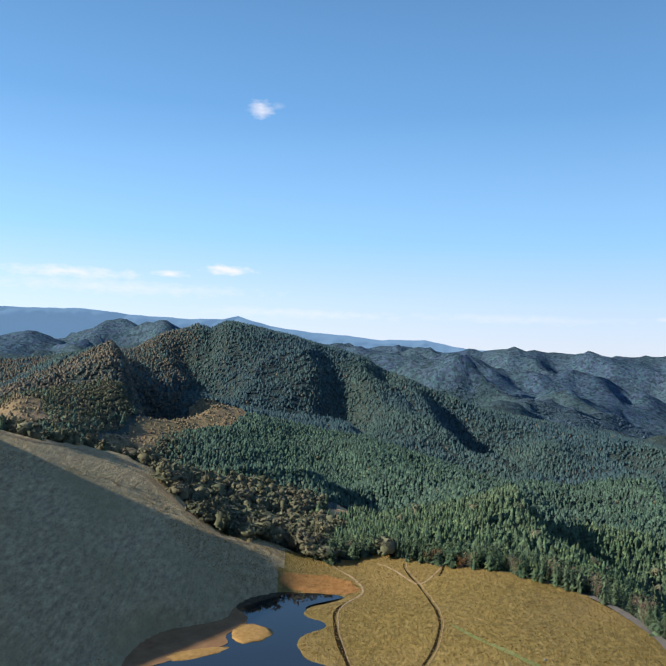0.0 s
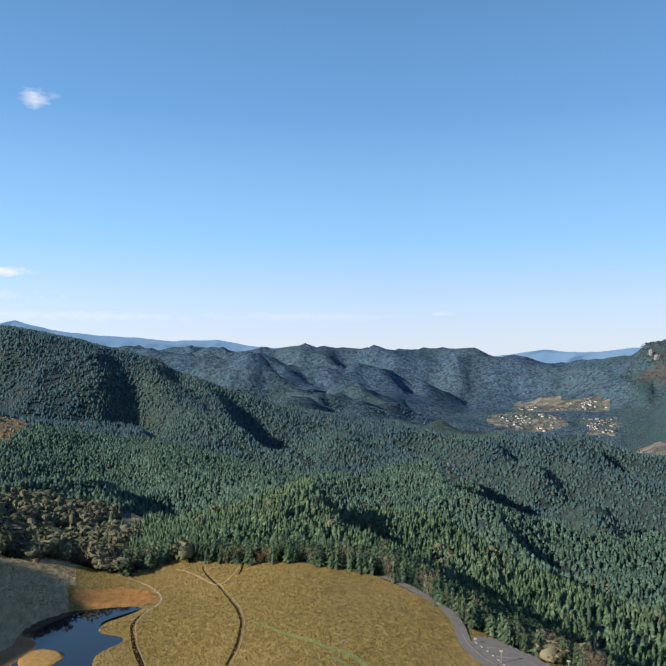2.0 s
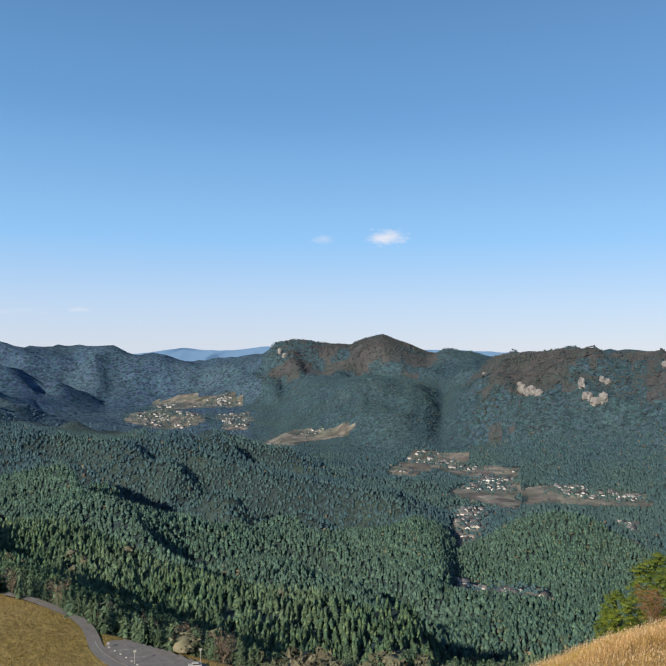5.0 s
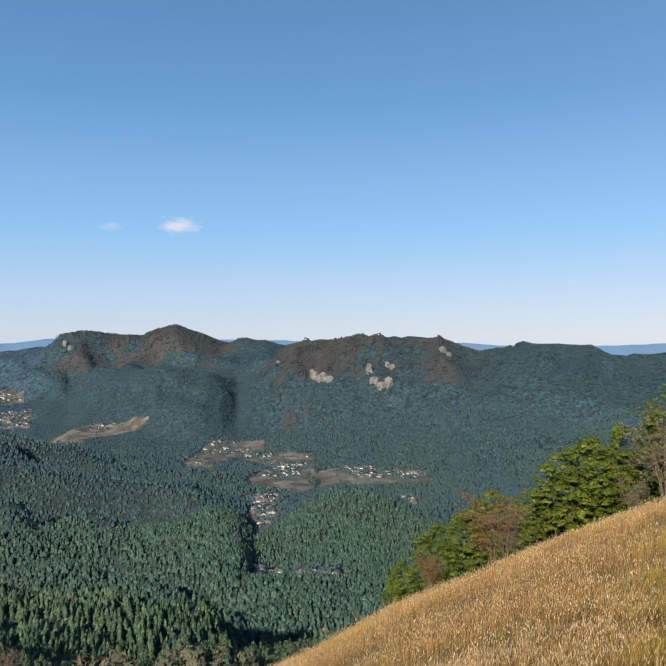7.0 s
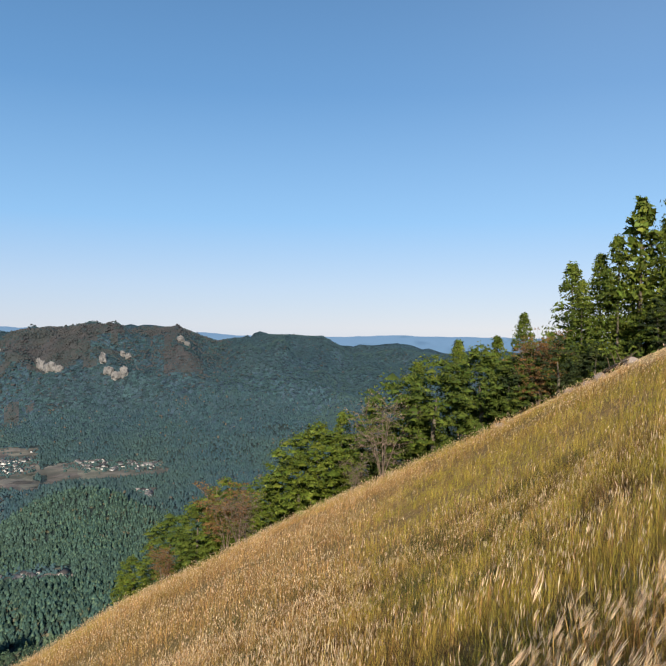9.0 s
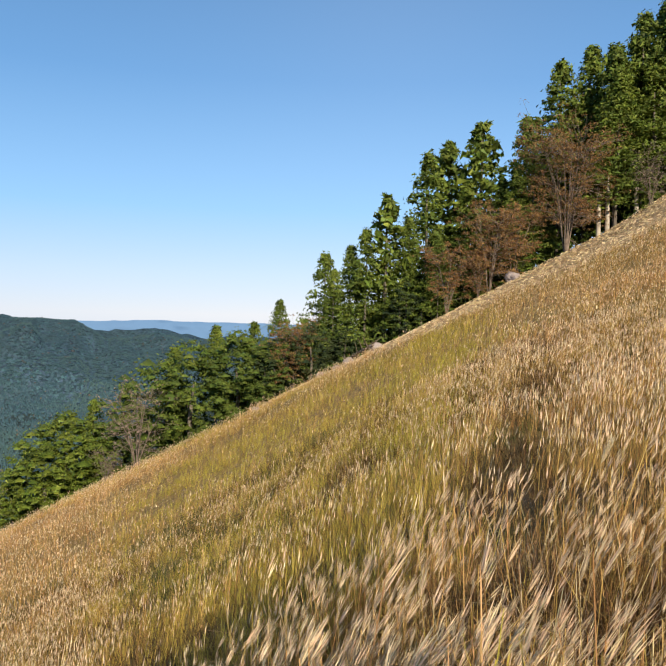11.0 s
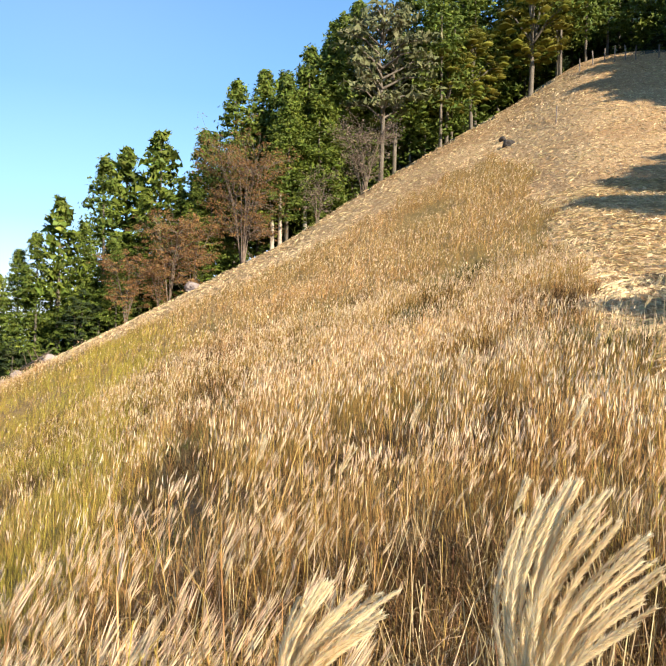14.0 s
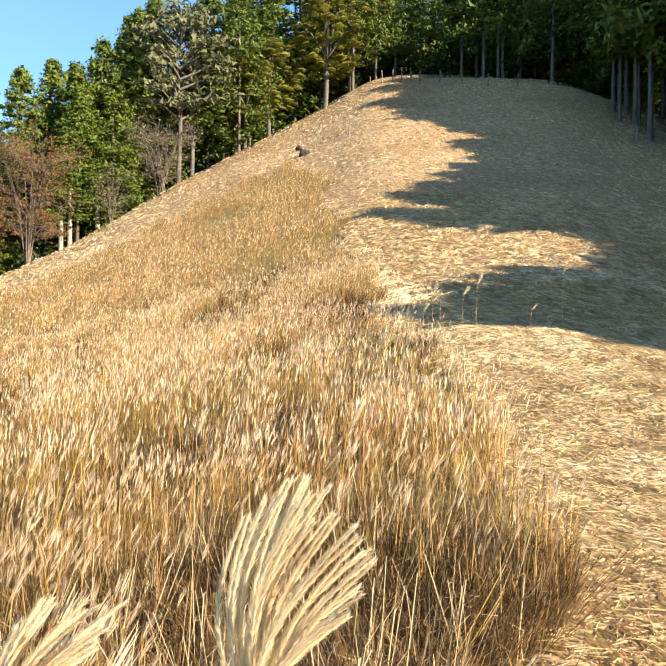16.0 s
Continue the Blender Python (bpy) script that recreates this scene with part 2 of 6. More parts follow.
M_FARWOOD = surface("far_cedar_haze_tint", [(0.026, 0.055, 0.07), (0.042, 0.081, 0.097), (0.068, 0.106, 0.112)], 0.06, by_piece=0.12, second=(0.0045, (0.056, 0.096, 0.087), 0.8), spec=0.1)
M_HAZEWOOD = surface("haze_blue_foliage", [(0.035, 0.066, 0.102), (0.052, 0.088, 0.13), (0.074, 0.108, 0.142)], 0.04, by_piece=0.12, second=(0.004, (0.062, 0.094, 0.122), 0.7), spec=0.05)
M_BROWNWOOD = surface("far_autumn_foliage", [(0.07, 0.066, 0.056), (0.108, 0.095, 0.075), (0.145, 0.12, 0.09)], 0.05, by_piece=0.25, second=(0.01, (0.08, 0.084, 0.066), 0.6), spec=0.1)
M_BROADLEAF = surface("autumn_broadleaf_foliage", [(0.05, 0.062, 0.04), (0.09, 0.1, 0.064), (0.155, 0.15, 0.095)], 0.09, by_piece=0.28, second=(0.03, (0.155, 0.128, 0.092), 0.45), spec=0.1)
M_SCRUB = surface("dry_scrub", [(0.11, 0.095, 0.062), (0.17, 0.14, 0.088), (0.23, 0.19, 0.12)], 0.15, by_piece=0.35, spec=0.1)
M_DEADLEAF = surface("dead_leaf_tangle", [(0.045, 0.026, 0.012), (0.12, 0.066, 0.028), (0.30, 0.18, 0.075)], 1.5, by_piece=0.6, spec=0.15, translucent=0.2)
M_BARK = surface("grey_bark", [(0.07, 0.055, 0.04), (0.14, 0.115, 0.085), (0.24, 0.2, 0.155)], 5.0, bump=0.03, stretched=(1, 1, 0.2))
M_WATER = bpy.data.materials.new("pond_water")
M_WATER.use_nodes = True
_b = M_WATER.node_tree.nodes["Principled BSDF"]
_b.inputs["Base Color"].default_value = (0.012, 0.014, 0.016, 1)
_b.inputs["Roughness"].default_value = 0.04
_w = node(M_WATER.node_tree, "ShaderNodeTexNoise", Scale=3.0, Detail=3.0)
_u = node(M_WATER.node_tree, "ShaderNodeBump", Strength=0.12, Distance=0.05)
M_WATER.node_tree.links.new(_w.outputs["Fac"], _u.inputs["Height"])
M_WATER.node_tree.links.new(_u.outputs["Normal"], _b.inputs["Normal"])


# ---- the lie of the land: bearings in degrees, distances and heights in metres from where the camera stands ----
def lattice(ix, iy, seed):
    n = (ix.astype(np.int64) * 374761393 + iy.astype(np.int64) * 668265263 + seed * 974711) & 0xFFFFFFFF
    n = ((n ^ (n >> 13)) * 1274126177) & 0xFFFFFFFF
    return ((n ^ (n >> 16)) & 0xFFFF) / 65535.0


def rough(x, y, size, seed=0, octaves=4, gain=0.5):
    """Fractal noise from -1 to 1."""
    out, amp, total = 0.0, 1.0, 0.0
    for k in range(octaves):
        u, v = x / size + 31.7 * k, y / size - 17.3 * k
        iu, iv = np.floor(u), np.floor(v)
        fu, fv = u - iu, v - iv
        fu, fv = fu * fu * (3 - 2 * fu), fv * fv * (3 - 2 * fv)
        a, b = lattice(iu, iv, seed + k), lattice(iu + 1, iv, seed + k)
        c, d = lattice(iu, iv + 1, seed + k), lattice(iu + 1, iv + 1, seed + k)
        out = out + amp * ((a + (b - a) * fu) * (1 - fv) + (c + (d - c) * fu) * fv)
        total, amp, size = total + amp, amp * gain, size * 0.5
    return 2 * out / total - 1


def step(a, b, v):
    s = np.clip((v - a) / (b - a), 0, 1)
    return s * s * (3 - 2 * s)


def table(rows):
    return tuple(np.array(c, float) for c in zip(*rows))


# the edge of the near hollow, beyond which the woods begin
RIM = table([(-62, 460, 30), (-45, 395, 12), (-32, 370, -21.0), (-24, 362, -42.8), (-22, 360, -47.1), (-18, 370, -53.0), (-15, 372, -57.3), (-13, 358, -60.9), (-10.3, 340, -76.9), (-8, 331, -84.0),
    (-4, 335, -97.6), (-2, 332, -97.4), (0.7, 328, -88.7), (4.3, 336, -88.4), (9.5, 322, -88.3), (15.4, 309, -88.5), (20, 295, -88.6), (22.2, 284, -89.0), (25.5, 250, -90.9), (30, 230, -92.6), (36, 213, -93.3), (41, 190, -86)] + [
    (48, 96, -44.2), (52.7, 88, -37.4), (57.6, 80, -30.9), (63.5, 74, -24.3), (70, 69, -19.2), (76.2, 66, -14.9), (83.4, 63, -10.5), (89.1, 61, -7.0), (94.1, 60, -3.9), (99.7, 60, -0.9), (107.9, 61, 3.7), (112.7, 62, 6.7),
    (117.5, 63, 9.3), (123.7, 66, 14.2), (127.6, 68, 17.2), (134.3, 73, 23.1), (139.5, 75, 27.9), (143.4, 74, 27.7), (152.9, 72, 25.8), (160.7, 68, 19.9), (175, 62, 12), (195, 70, 14), (230, 110, 20), (265, 260, 10), (298, 460, 30)])
RIM_B = np.arange(-62, 298.01, 0.5)
_k = np.hanning(13)[1:-1] / np.hanning(13).sum()
_fine = [np.interp(RIM_B, RIM[0], v) for v in RIM[1:]]
_soft = [np.convolve(np.pad(v, 5, mode="edge"), _k, mode="valid") for v in _fine]
RIM = (RIM_B, np.where(RIM_B > 58, _soft[0], _fine[0]), np.where(RIM_B > 58, _soft[1], _fine[1]) - 0.5 * step(44, 50, RIM_B) * step(130, 110, RIM_B))
# crest lines one behind another, with the hollows between them
SPUR = table([(-62, 700, -60), (-32, 640, -95), (-20, 640, -93), (-10, 620, -118), (0, 600, -132.5), (8, 620, -133.6), (14, 640, -129.8), (20, 620, -132.4), (26, 600, -150.2), (31, 580, -163.6), (38, 560, -178.2), (46, 470, -180.7), (53, 370, -158), (60, 360, -150), (70, 300, -135), (80, 260, -120), (92, 180, -60), (104, 160, -20), (116, 150, 16), (126, 150, 48), (140, 150, 74), (165, 140, 62), (210, 300, 50), (298, 700, -60)])
HILL = table([(-62, 1500, -60), (-30, 1500, -142.8), (-24.1, 1480, -109.7), (-20.8, 1460, -62.1), (-18.2, 1450, -28.8), (-16.6, 1440, -8.5), (-14.8, 1400, -52.2), (-12.8, 1350, -83.3), (-7.5, 1300, -109.8), (0, 1180, -137.0), (5.4, 1080, -146.3), (12, 980, -164.2), (18, 930, -175.8),
    (26, 930, -182.5), (34, 930, -201.2), (42, 900, -216.1), (50, 820, -235.5), (52, 800, -247), (54, 780, -250), (56, 760, -251), (64, 700, -247.7), (72, 640, -240), (84, 560, -215), (100, 420, -90), (120, 380, -10), (140, 380, 60), (165, 360, 50), (298, 1500, -60)])
RIDGE = table([(-62, 2100, -80), (-40, 2100, -110), (-22, 2050, -60), (-14.9, 1950, -29.0), (-13.1, 1950, 8.4), (-10.4, 1950, 42.4), (-9.3, 1940, 30.4), (-8.2, 1930, 48.8), (-5.5, 1920, 33.4), (-2.8, 1900, 16.5), (0.5, 1880, -6.6), (3.8, 1850, -54.9), (7.1, 1800, -86.4)] + [
    (12.9, 1750, -145.4), (15.1, 1730, -163.5), (17.7, 1700, -174.1), (24.2, 1640, -182.4), (28.1, 1580, -178.4), (31, 1520, -185.0), (35.6, 1430, -212.1), (38.8, 1380, -224.4), (45, 1280, -228.7), (48, 1230, -244.2), (51.5, 1130, -271.8), (52.6, 1110, -292), (54, 1100, -296), (57, 1100, -297), (60, 1130, -297),
    (63, 1140, -297), (66, 1120, -298.5), (69, 1050, -296), (80, 980, -285), (100, 900, -200), (120, 800, -120), (165, 800, -60), (298, 2100, -80)])
VALLEY = table([(-62, 2700, -150), (-14, 2500, -120), (-4, 2400, -160), (6, 2350, -215), (16, 2300, -255), (28, 2250, -292), (38, 1900, -300), (48, 1600, -302), (54, 1350, -302), (60, 1500, -301), (68, 1500, -300), (80, 1500, -290), (100, 1500, -240), (165, 1400, -150), (298, 2700, -150)])
MEADOW = table([(-62, 3000, -140), (-14, 2900, -110), (6, 2800, -160), (12, 2760, -200), (24, 2800, -282), (28, 2950, -294), (36, 2850, -290), (40, 2450, -286), (48, 2000, -292), (54, 1900, -292), (60, 1850, -290), (67, 1800, -286), (80, 1850, -262), (100, 1900, -220), (165, 1900, -150), (298, 3000, -140)])
BACK = table([(-62, 3500, -30), (-30, 3500, -140), (-24, 3450, -120), (-12, 3400, -130), (-4, 3300, -110), (4.4, 3250, -92.0), (7.2, 3200, -82.2), (10.6, 3150, -116.7), (13.1, 3150, -144.2), (15.2, 3150, -191.1), (20.6, 3250, -202.9), (23, 3350, -244.4), (26, 3500, -288)] + [
    (36, 3420, -268), (39.3, 3050, -254.5), (41.3, 3000, -134.6), (46, 2950, -111.7), (49.5, 2900, -135.2), (51.5, 2850, -227.7), (53.1, 2850, -147.8), (55.4, 2850, -45.7), (57.9, 2850, -3.4), (60.4, 2850, -0.9), (62.6, 2850, -25.8), (64.6, 2850, -15.8), (67.5, 2850, -18.3), (70, 2850, -55.6), (72.8, 2850, -45.7), (73.8, 2850, -30.7), (78, 2850, -30.7), (80.3, 2850, -95.4),
    (85.2, 2850, -92.9), (95, 2850, -107.9), (165, 2800, -60), (298, 3500, -30)])
DIP = table([(-62, 3900, -90), (-14, 3800, -60), (6, 3750, -170), (20, 3750, -250), (30, 3850, -262), (40, 3500, -200), (50, 3450, -170), (56, 3450, -190), (80, 3500, -220), (165, 3500, -160), (298, 3900, -90)])
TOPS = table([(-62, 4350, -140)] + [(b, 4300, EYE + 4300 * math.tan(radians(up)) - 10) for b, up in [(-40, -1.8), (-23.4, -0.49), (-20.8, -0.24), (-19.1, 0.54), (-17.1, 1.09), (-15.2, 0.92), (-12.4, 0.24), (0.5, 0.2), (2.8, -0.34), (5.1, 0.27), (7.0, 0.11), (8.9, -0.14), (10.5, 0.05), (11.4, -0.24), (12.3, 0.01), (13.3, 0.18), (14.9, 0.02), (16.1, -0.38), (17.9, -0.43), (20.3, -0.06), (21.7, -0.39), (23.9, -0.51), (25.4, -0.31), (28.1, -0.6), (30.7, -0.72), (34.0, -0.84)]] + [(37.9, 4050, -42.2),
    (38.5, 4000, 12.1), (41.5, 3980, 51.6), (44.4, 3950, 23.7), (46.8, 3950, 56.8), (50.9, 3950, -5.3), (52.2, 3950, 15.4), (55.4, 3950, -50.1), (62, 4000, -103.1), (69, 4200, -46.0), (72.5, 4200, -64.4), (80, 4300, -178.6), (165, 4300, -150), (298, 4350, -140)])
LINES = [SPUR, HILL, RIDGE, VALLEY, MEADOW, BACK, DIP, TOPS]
POND = [(-7.1, 287), (-6.2, 298), (-4.65, 303), (-3.36, 307), (-1.08, 303), (1.9, 301), (-0.08, 293), (-2.2, 285), (-1.7, 276), (0.3, 271), (-1.7, 264), (-2.5, 256), (-2.3, 246), (-0.6, 241), (0.6, 238), (-2, 236), (-5, 237), (-8, 234), (-10, 230), (-13, 226), (-15.4, 235), (-14.4, 254), (-12.4, 267), (-10.3, 270), (-8.3, 273), (-7.2, 278)]


def place(bearing, distance):
    b = np.radians(bearing)
    return distance * np.sin(b), distance * np.cos(b)


def outside(x, y, polygon):
    """How far points lie outside a polygon; minus: inside."""
    pts = np.array(polygon)
    best, inside = np.full(np.shape(x), 1e9), np.zeros(np.shape(x), bool)
    for (ax, ay), (bx, by) in zip(pts, np.roll(pts, -1, 0)):
        ux, uy = bx - ax, by - ay
        k = np.clip(((x - ax) * ux + (y - ay) * uy) / (ux * ux + uy * uy), 0, 1)
        best = np.minimum(best, np.hypot(x - ax - k * ux, y - ay - k * uy))
        cross = (ay > y) != (by > y)
        at = ax + (y - ay) * ux / (uy if uy else 1e-9)
        inside ^= cross & (x < at)
    return np.where(inside, -best, best)


def eased(points, times=3):
    """A closed outline with its corners cut round."""
    p = np.array(points, float)
    for _ in range(times):
        q = np.roll(p, -1, 0)
        p = np.stack([0.75 * p + 0.25 * q, 0.25 * p + 0.75 * q], 1).reshape(-1, 2)
    return p


POND_PLAN = eased([place(*p) for p in POND])


def bearing_of(x, y):
    return (np.degrees(np.arctan2(x, y)) + 62) % 360 - 62


def along(line, b):
    return np.interp(b, line[0], line[1]), np.interp(b, line[0], line[2])


def most(a, b, k):
    h = np.clip(0.5 + 0.5 * (a - b) / k, 0, 1)
    return b + (a - b) * h + k * h * (1 - h)


def spur_side(x, y):
    """The spur across the hollow, and the unseen shoulder above it, added to shade it."""
    return -99 - 0.45 * ((x + 40) * 0.853 - (y - 268) * 0.522) + 54 * np.exp(-((x + 340) ** 2 + (y - 228) ** 2) / 16200)


def near_ground(x, y, b, r):
    rim_r, rim_z = along(RIM, b)
    # the hillside under the camera: straight below, hollow above
    s = np.clip(r / rim_r, 0, 1.3)
    hollow = 0.72 * step(-4, 14, rim_z) * step(90, 112, b) * step(200, 175, b)
    side = rim_z * ((1 - hollow) * s + hollow * s * s)
    side = side - 1.0 * step(1.0, 5, r) * step(60, 18, r) * step(50, 64, b) * step(200, 180, b) - 1.3 * step(2, 14, r) * step(58, 25, r) * step(50, 64, b) * step(126, 84, b)
    side = side + 0.62 * np.exp(-(((r - 13.8) / 2.4) ** 2)) * step(138, 147, b) * step(186, 172, b)
    fall = np.interp(b, [-62, -50, -30, 10, 36, 46, 50, 250, 298], [-0.17, -0.25, -0.40, -0.53, -0.475, -0.43, -0.43, 0.0, -0.17]) * r
    use = step(40, 46, b) * step(255, 235, b)
    side = side * use + fall * (1 - use)
    # the spur across the hollow, and the marsh at its bottom
    spur = spur_side(x, y) + 1.5 * rough(x, y, 55, 3)
    shore = outside(x, y, POND_PLAN)
    marsh = -99.6 + 9.0 * step(2, 75, shore) + 1.2 * step(10, 40, shore) * rough(x, y, 45, 5) - 1.6 * step(1.5, -4, shore)
    low = np.where((b > -62) & (b < 60), most(spur, marsh, 6.0), -200)
    low = low - np.maximum(low + 100.6, 0) * step(5, -3, shore)
    low = np.minimum(low, np.where(b < -6, np.maximum(rim_z, -99.6) + 400 * step(rim_r + 1, rim_r - 25, r), 500))
    return np.where((b > -62) & (b < 46), most(side, low, 5.0), side)


def far_ground(b, r):
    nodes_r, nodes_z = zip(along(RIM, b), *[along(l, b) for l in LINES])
    # the hollows behind the two nearer crests, and the steep drop behind the rim
    nodes_r, nodes_z = list(nodes_r), list(nodes_z)
    for k, share, deep, last in ((2, 0.35, 34.0, 50.0), (1, 0.38, 20.0, 60.0)):
        nodes_r.insert(k + 1, nodes_r[k] + share * (nodes_r[k + 1] - nodes_r[k]))
        nodes_z.insert(k + 1, np.minimum(nodes_z[k], nodes_z[k + 1]) - deep * step(last, last - 12, b) * step(-24, -14, b))
    nodes_r.insert(1, nodes_r[0] + np.where(b > 44, 48, 26))
    nodes_z.insert(1, nodes_z[0] + np.interp(b, [-62, 30, 40, 46, 90, 100, 112, 130, 298], [-11, -12, -20, -36, -34, -20, -4, 6, 6]))
    nodes_r = [*nodes_r, np.full_like(b, 4850.0)]
    nodes_z = [*nodes_z, np.full_like(b, -330.0)]
    R, Z = np.array(nodes_r), np.array(nodes_z)
    R = np.maximum.accumulate(R + np.arange(len(R)).reshape((-1,) + (1,) * b.ndim) * 2.0, 0)
    d = np.diff(Z, axis=0) / np.diff(R, axis=0)
    m = np.zeros_like(Z)
    same = d[:-1] * d[1:] > 0
    m[1:-1] = np.where(same, 2 * d[:-1] * d[1:] / np.where(same, d[:-1] + d[1:], 1), 0)
    m[0] = d[0] * 0.6
    z = np.where(r < R[0], Z[0], Z[-1])
    for k in range(len(R) - 1):
        h = R[k + 1] - R[k]
        t = np.clip((r - R[k]) / h, 0, 1)
        v = (2 * t**3 - 3 * t**2 + 1) * Z[k] + (t**3 - 2 * t**2 + t) * h * m[k] + (3 * t**2 - 2 * t**3) * Z[k + 1] + (t**3 - t**2) * h * m[k + 1]
        z = np.where((r >= R[k]) & (r <= R[k + 1]), v, z)
    return z


# side valleys east of the ribs: the rib's line in plan (bearing, distance), depth, width of the steep side
RIBS = [([(4.6, 1840), (5.9, 1700), (7.05, 1588), (7.9, 1472)], 52, 90), ([(1.7, 1152), (5, 1040), (7.6, 1000), (11.5, 880)], 36, 60), ([(12.4, 816), (13.2, 620), (13.8, 520)], 20, 42), ([(16.7, 900), (19.6, 880), (21.5, 820), (23.7, 780), (25.8, 750)], 44, 65),
        ([(27.6, 1276), (28.5, 1200), (30.3, 960)], 30, 60), ([(38.3, 1100), (40.9, 920), (44.2, 850), (47, 804)], 36, 58), ([(34.6, 900), (37.1, 860), (38.8, 820)], 34, 55), ([(36.9, 1400), (39.7, 1288), (40.9, 1200)], 34, 60), ([(41.8, 800), (44.8, 776), (47.3, 732)], 28, 48), ([(60.6, 1050), (61.2, 960), (61.5, 880)], 28, 45)] + [
        ([(-16.6, 1450), (-16.5, 1360), (-16.1, 1270), (-15.7, 1200)], 64, 52), ([(50.4, 1190), (51.1, 1080), (51.5, 980), (51.2, 890)], 46, 44), ([(-12.8, 1900), (-13.3, 1828), (-12.3, 1700)], 34, 70), ([(-2.8, 1852), (-2.2, 1712), (-1.7, 1620)], 34, 80), ([(22.2, 1396), (24.5, 1240), (26.5, 1000)], 30, 65), ([(30, 1400), (32.3, 1332), (34.3, 1220)], 30, 60), ([(39.7, 1212), (41.9, 1156), (44.7, 1076)], 28, 55)]


def side_valleys(x, y):
    out = 0.0
    for line, deep, wide in RIBS:
        p = np.array([place(*q) for q in line])
        best, east = np.full(x.shape, 1e9), np.zeros(x.shape)
        for (ax, ay), (bx, by) in zip(p[:-1], p[1:]):
            ux, uy = bx - ax, by - ay
            k = np.clip(((x - ax) * ux + (y - ay) * uy) / (ux * ux + uy * uy), 0, 1)
            dx, dy = x - ax - k * ux, y - ay - k * uy
            d = np.hypot(dx, dy)
            east = np.where(d < best, dx * 0.978 + dy * 0.208, east)
            best = np.minimum(best, d)
        u = best / wide
        out = out - 1.3 * deep * step(0, 1, u) * step(3.0, 1.1, u) * step(0.0, 0.6, east / (best + 1e-6))
    return out


def ground(x, y):
    """The height of the land at places in the plan."""
    x, y = np.asarray(x, float), np.asarray(y, float)
    r, b = np.hypot(x, y), bearing_of(x, y)
    rim_r, _ = along(RIM, b)
    near, far = near_ground(x, y, b, r), far_ground(b, r)
    # ribs that run down from the crests, level along the crest lines themselves
    across, down = 0.87 * x - 0.5 * y, 0.5 * x + 0.87 * y
    gully = 0.72 - 2.4 * np.abs(rough(across, 0.42 * down, 270, 11, 3))
    turn = (0.94 * x + 0.342 * y) / 185 + 0.75 * rough(x, y, 330, 14, 3)
    turn = turn - np.floor(turn)
    fold = (np.minimum(turn / 0.66, (1 - turn) / 0.34) - 0.55) * (0.35 + 0.65 * step(-0.35, 0.35, rough(x, y, 240, 16, 2)))
    wide = (0.9 * x + 0.436 * y) / 460 + 0.7 * rough(x, y, 800, 24, 3)
    wide = wide - np.floor(wide)
    ridge = (np.minimum(wide / 0.6, (1 - wide) / 0.4) - 0.5) * (0.4 + 0.6 * step(-0.3, 0.3, rough(x, y, 500, 26, 2)))
    spine = 0.6 - 2.2 * np.abs(rough(np.radians(b) * 2600, 0.32 * r, 210, 95, 4))
    calm = 1.0
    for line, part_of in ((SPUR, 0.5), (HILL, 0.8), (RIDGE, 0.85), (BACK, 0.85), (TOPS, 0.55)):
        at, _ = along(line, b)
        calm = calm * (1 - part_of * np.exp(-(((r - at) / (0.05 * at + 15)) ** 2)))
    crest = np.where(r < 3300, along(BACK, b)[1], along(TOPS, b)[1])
    big = (1 - 2.4 * np.abs(rough(x, y, 620, 91, 4))) * (50 + 42 * step(32, 24, b)) * step(1700, 2400, r) * step(-296 - 40 * step(26, 20, b), -230 - 40 * step(26, 20, b), far) * (1 - 0.75 * step(-75, -5, far - crest)) * calm
    far = far + big + step(30, 420, r - rim_r) * (calm * (26 * gully + (50 + 36 * step(14, 30, b)) * fold * step(-2, 4, b) * step(53, 50, b) * step(2300, 1800, r) + ((34 + 12 * step(50, 54, b)) * spine + 22 * step(37, 33, b) * (0.7 - 2.4 * np.abs(rough(x, y, 190, 97, 3))) + 95 * step(36, 30, b) * ridge) * step(1950, 2450, r) + 7 * rough(x, y, 120, 7) + side_valleys(x, y)) + 3 * rough(x, y, 50, 8) * step(1300, 2200, r)) * (1 + 0.3 * step(1500, 3000, r)) * np.clip(1 - 0.75 * step(-240, -285, far), 0, 1)
    hx, hy = place(60.2, 1175)
    wx, wy = (x - hx) * 0.497 - (y - hy) * 0.868, (x - hx) * 0.868 + (y - hy) * 0.497
    far = far + 57 * np.exp(-((wx / 98) ** 2) ** 1.3 - ((wy / 105) ** 2) ** 1.2)
    w = step(0, np.where(b > 45, 12, 30), r - rim_r)
    z = near * (1 - w) + far * w
    return z + 0.06 * rough(x, y, 1.7, 13, 3) * step(0.8, 3, r)


def height(x, y):
    return float(ground(np.array([x]), np.array([y]))[0])


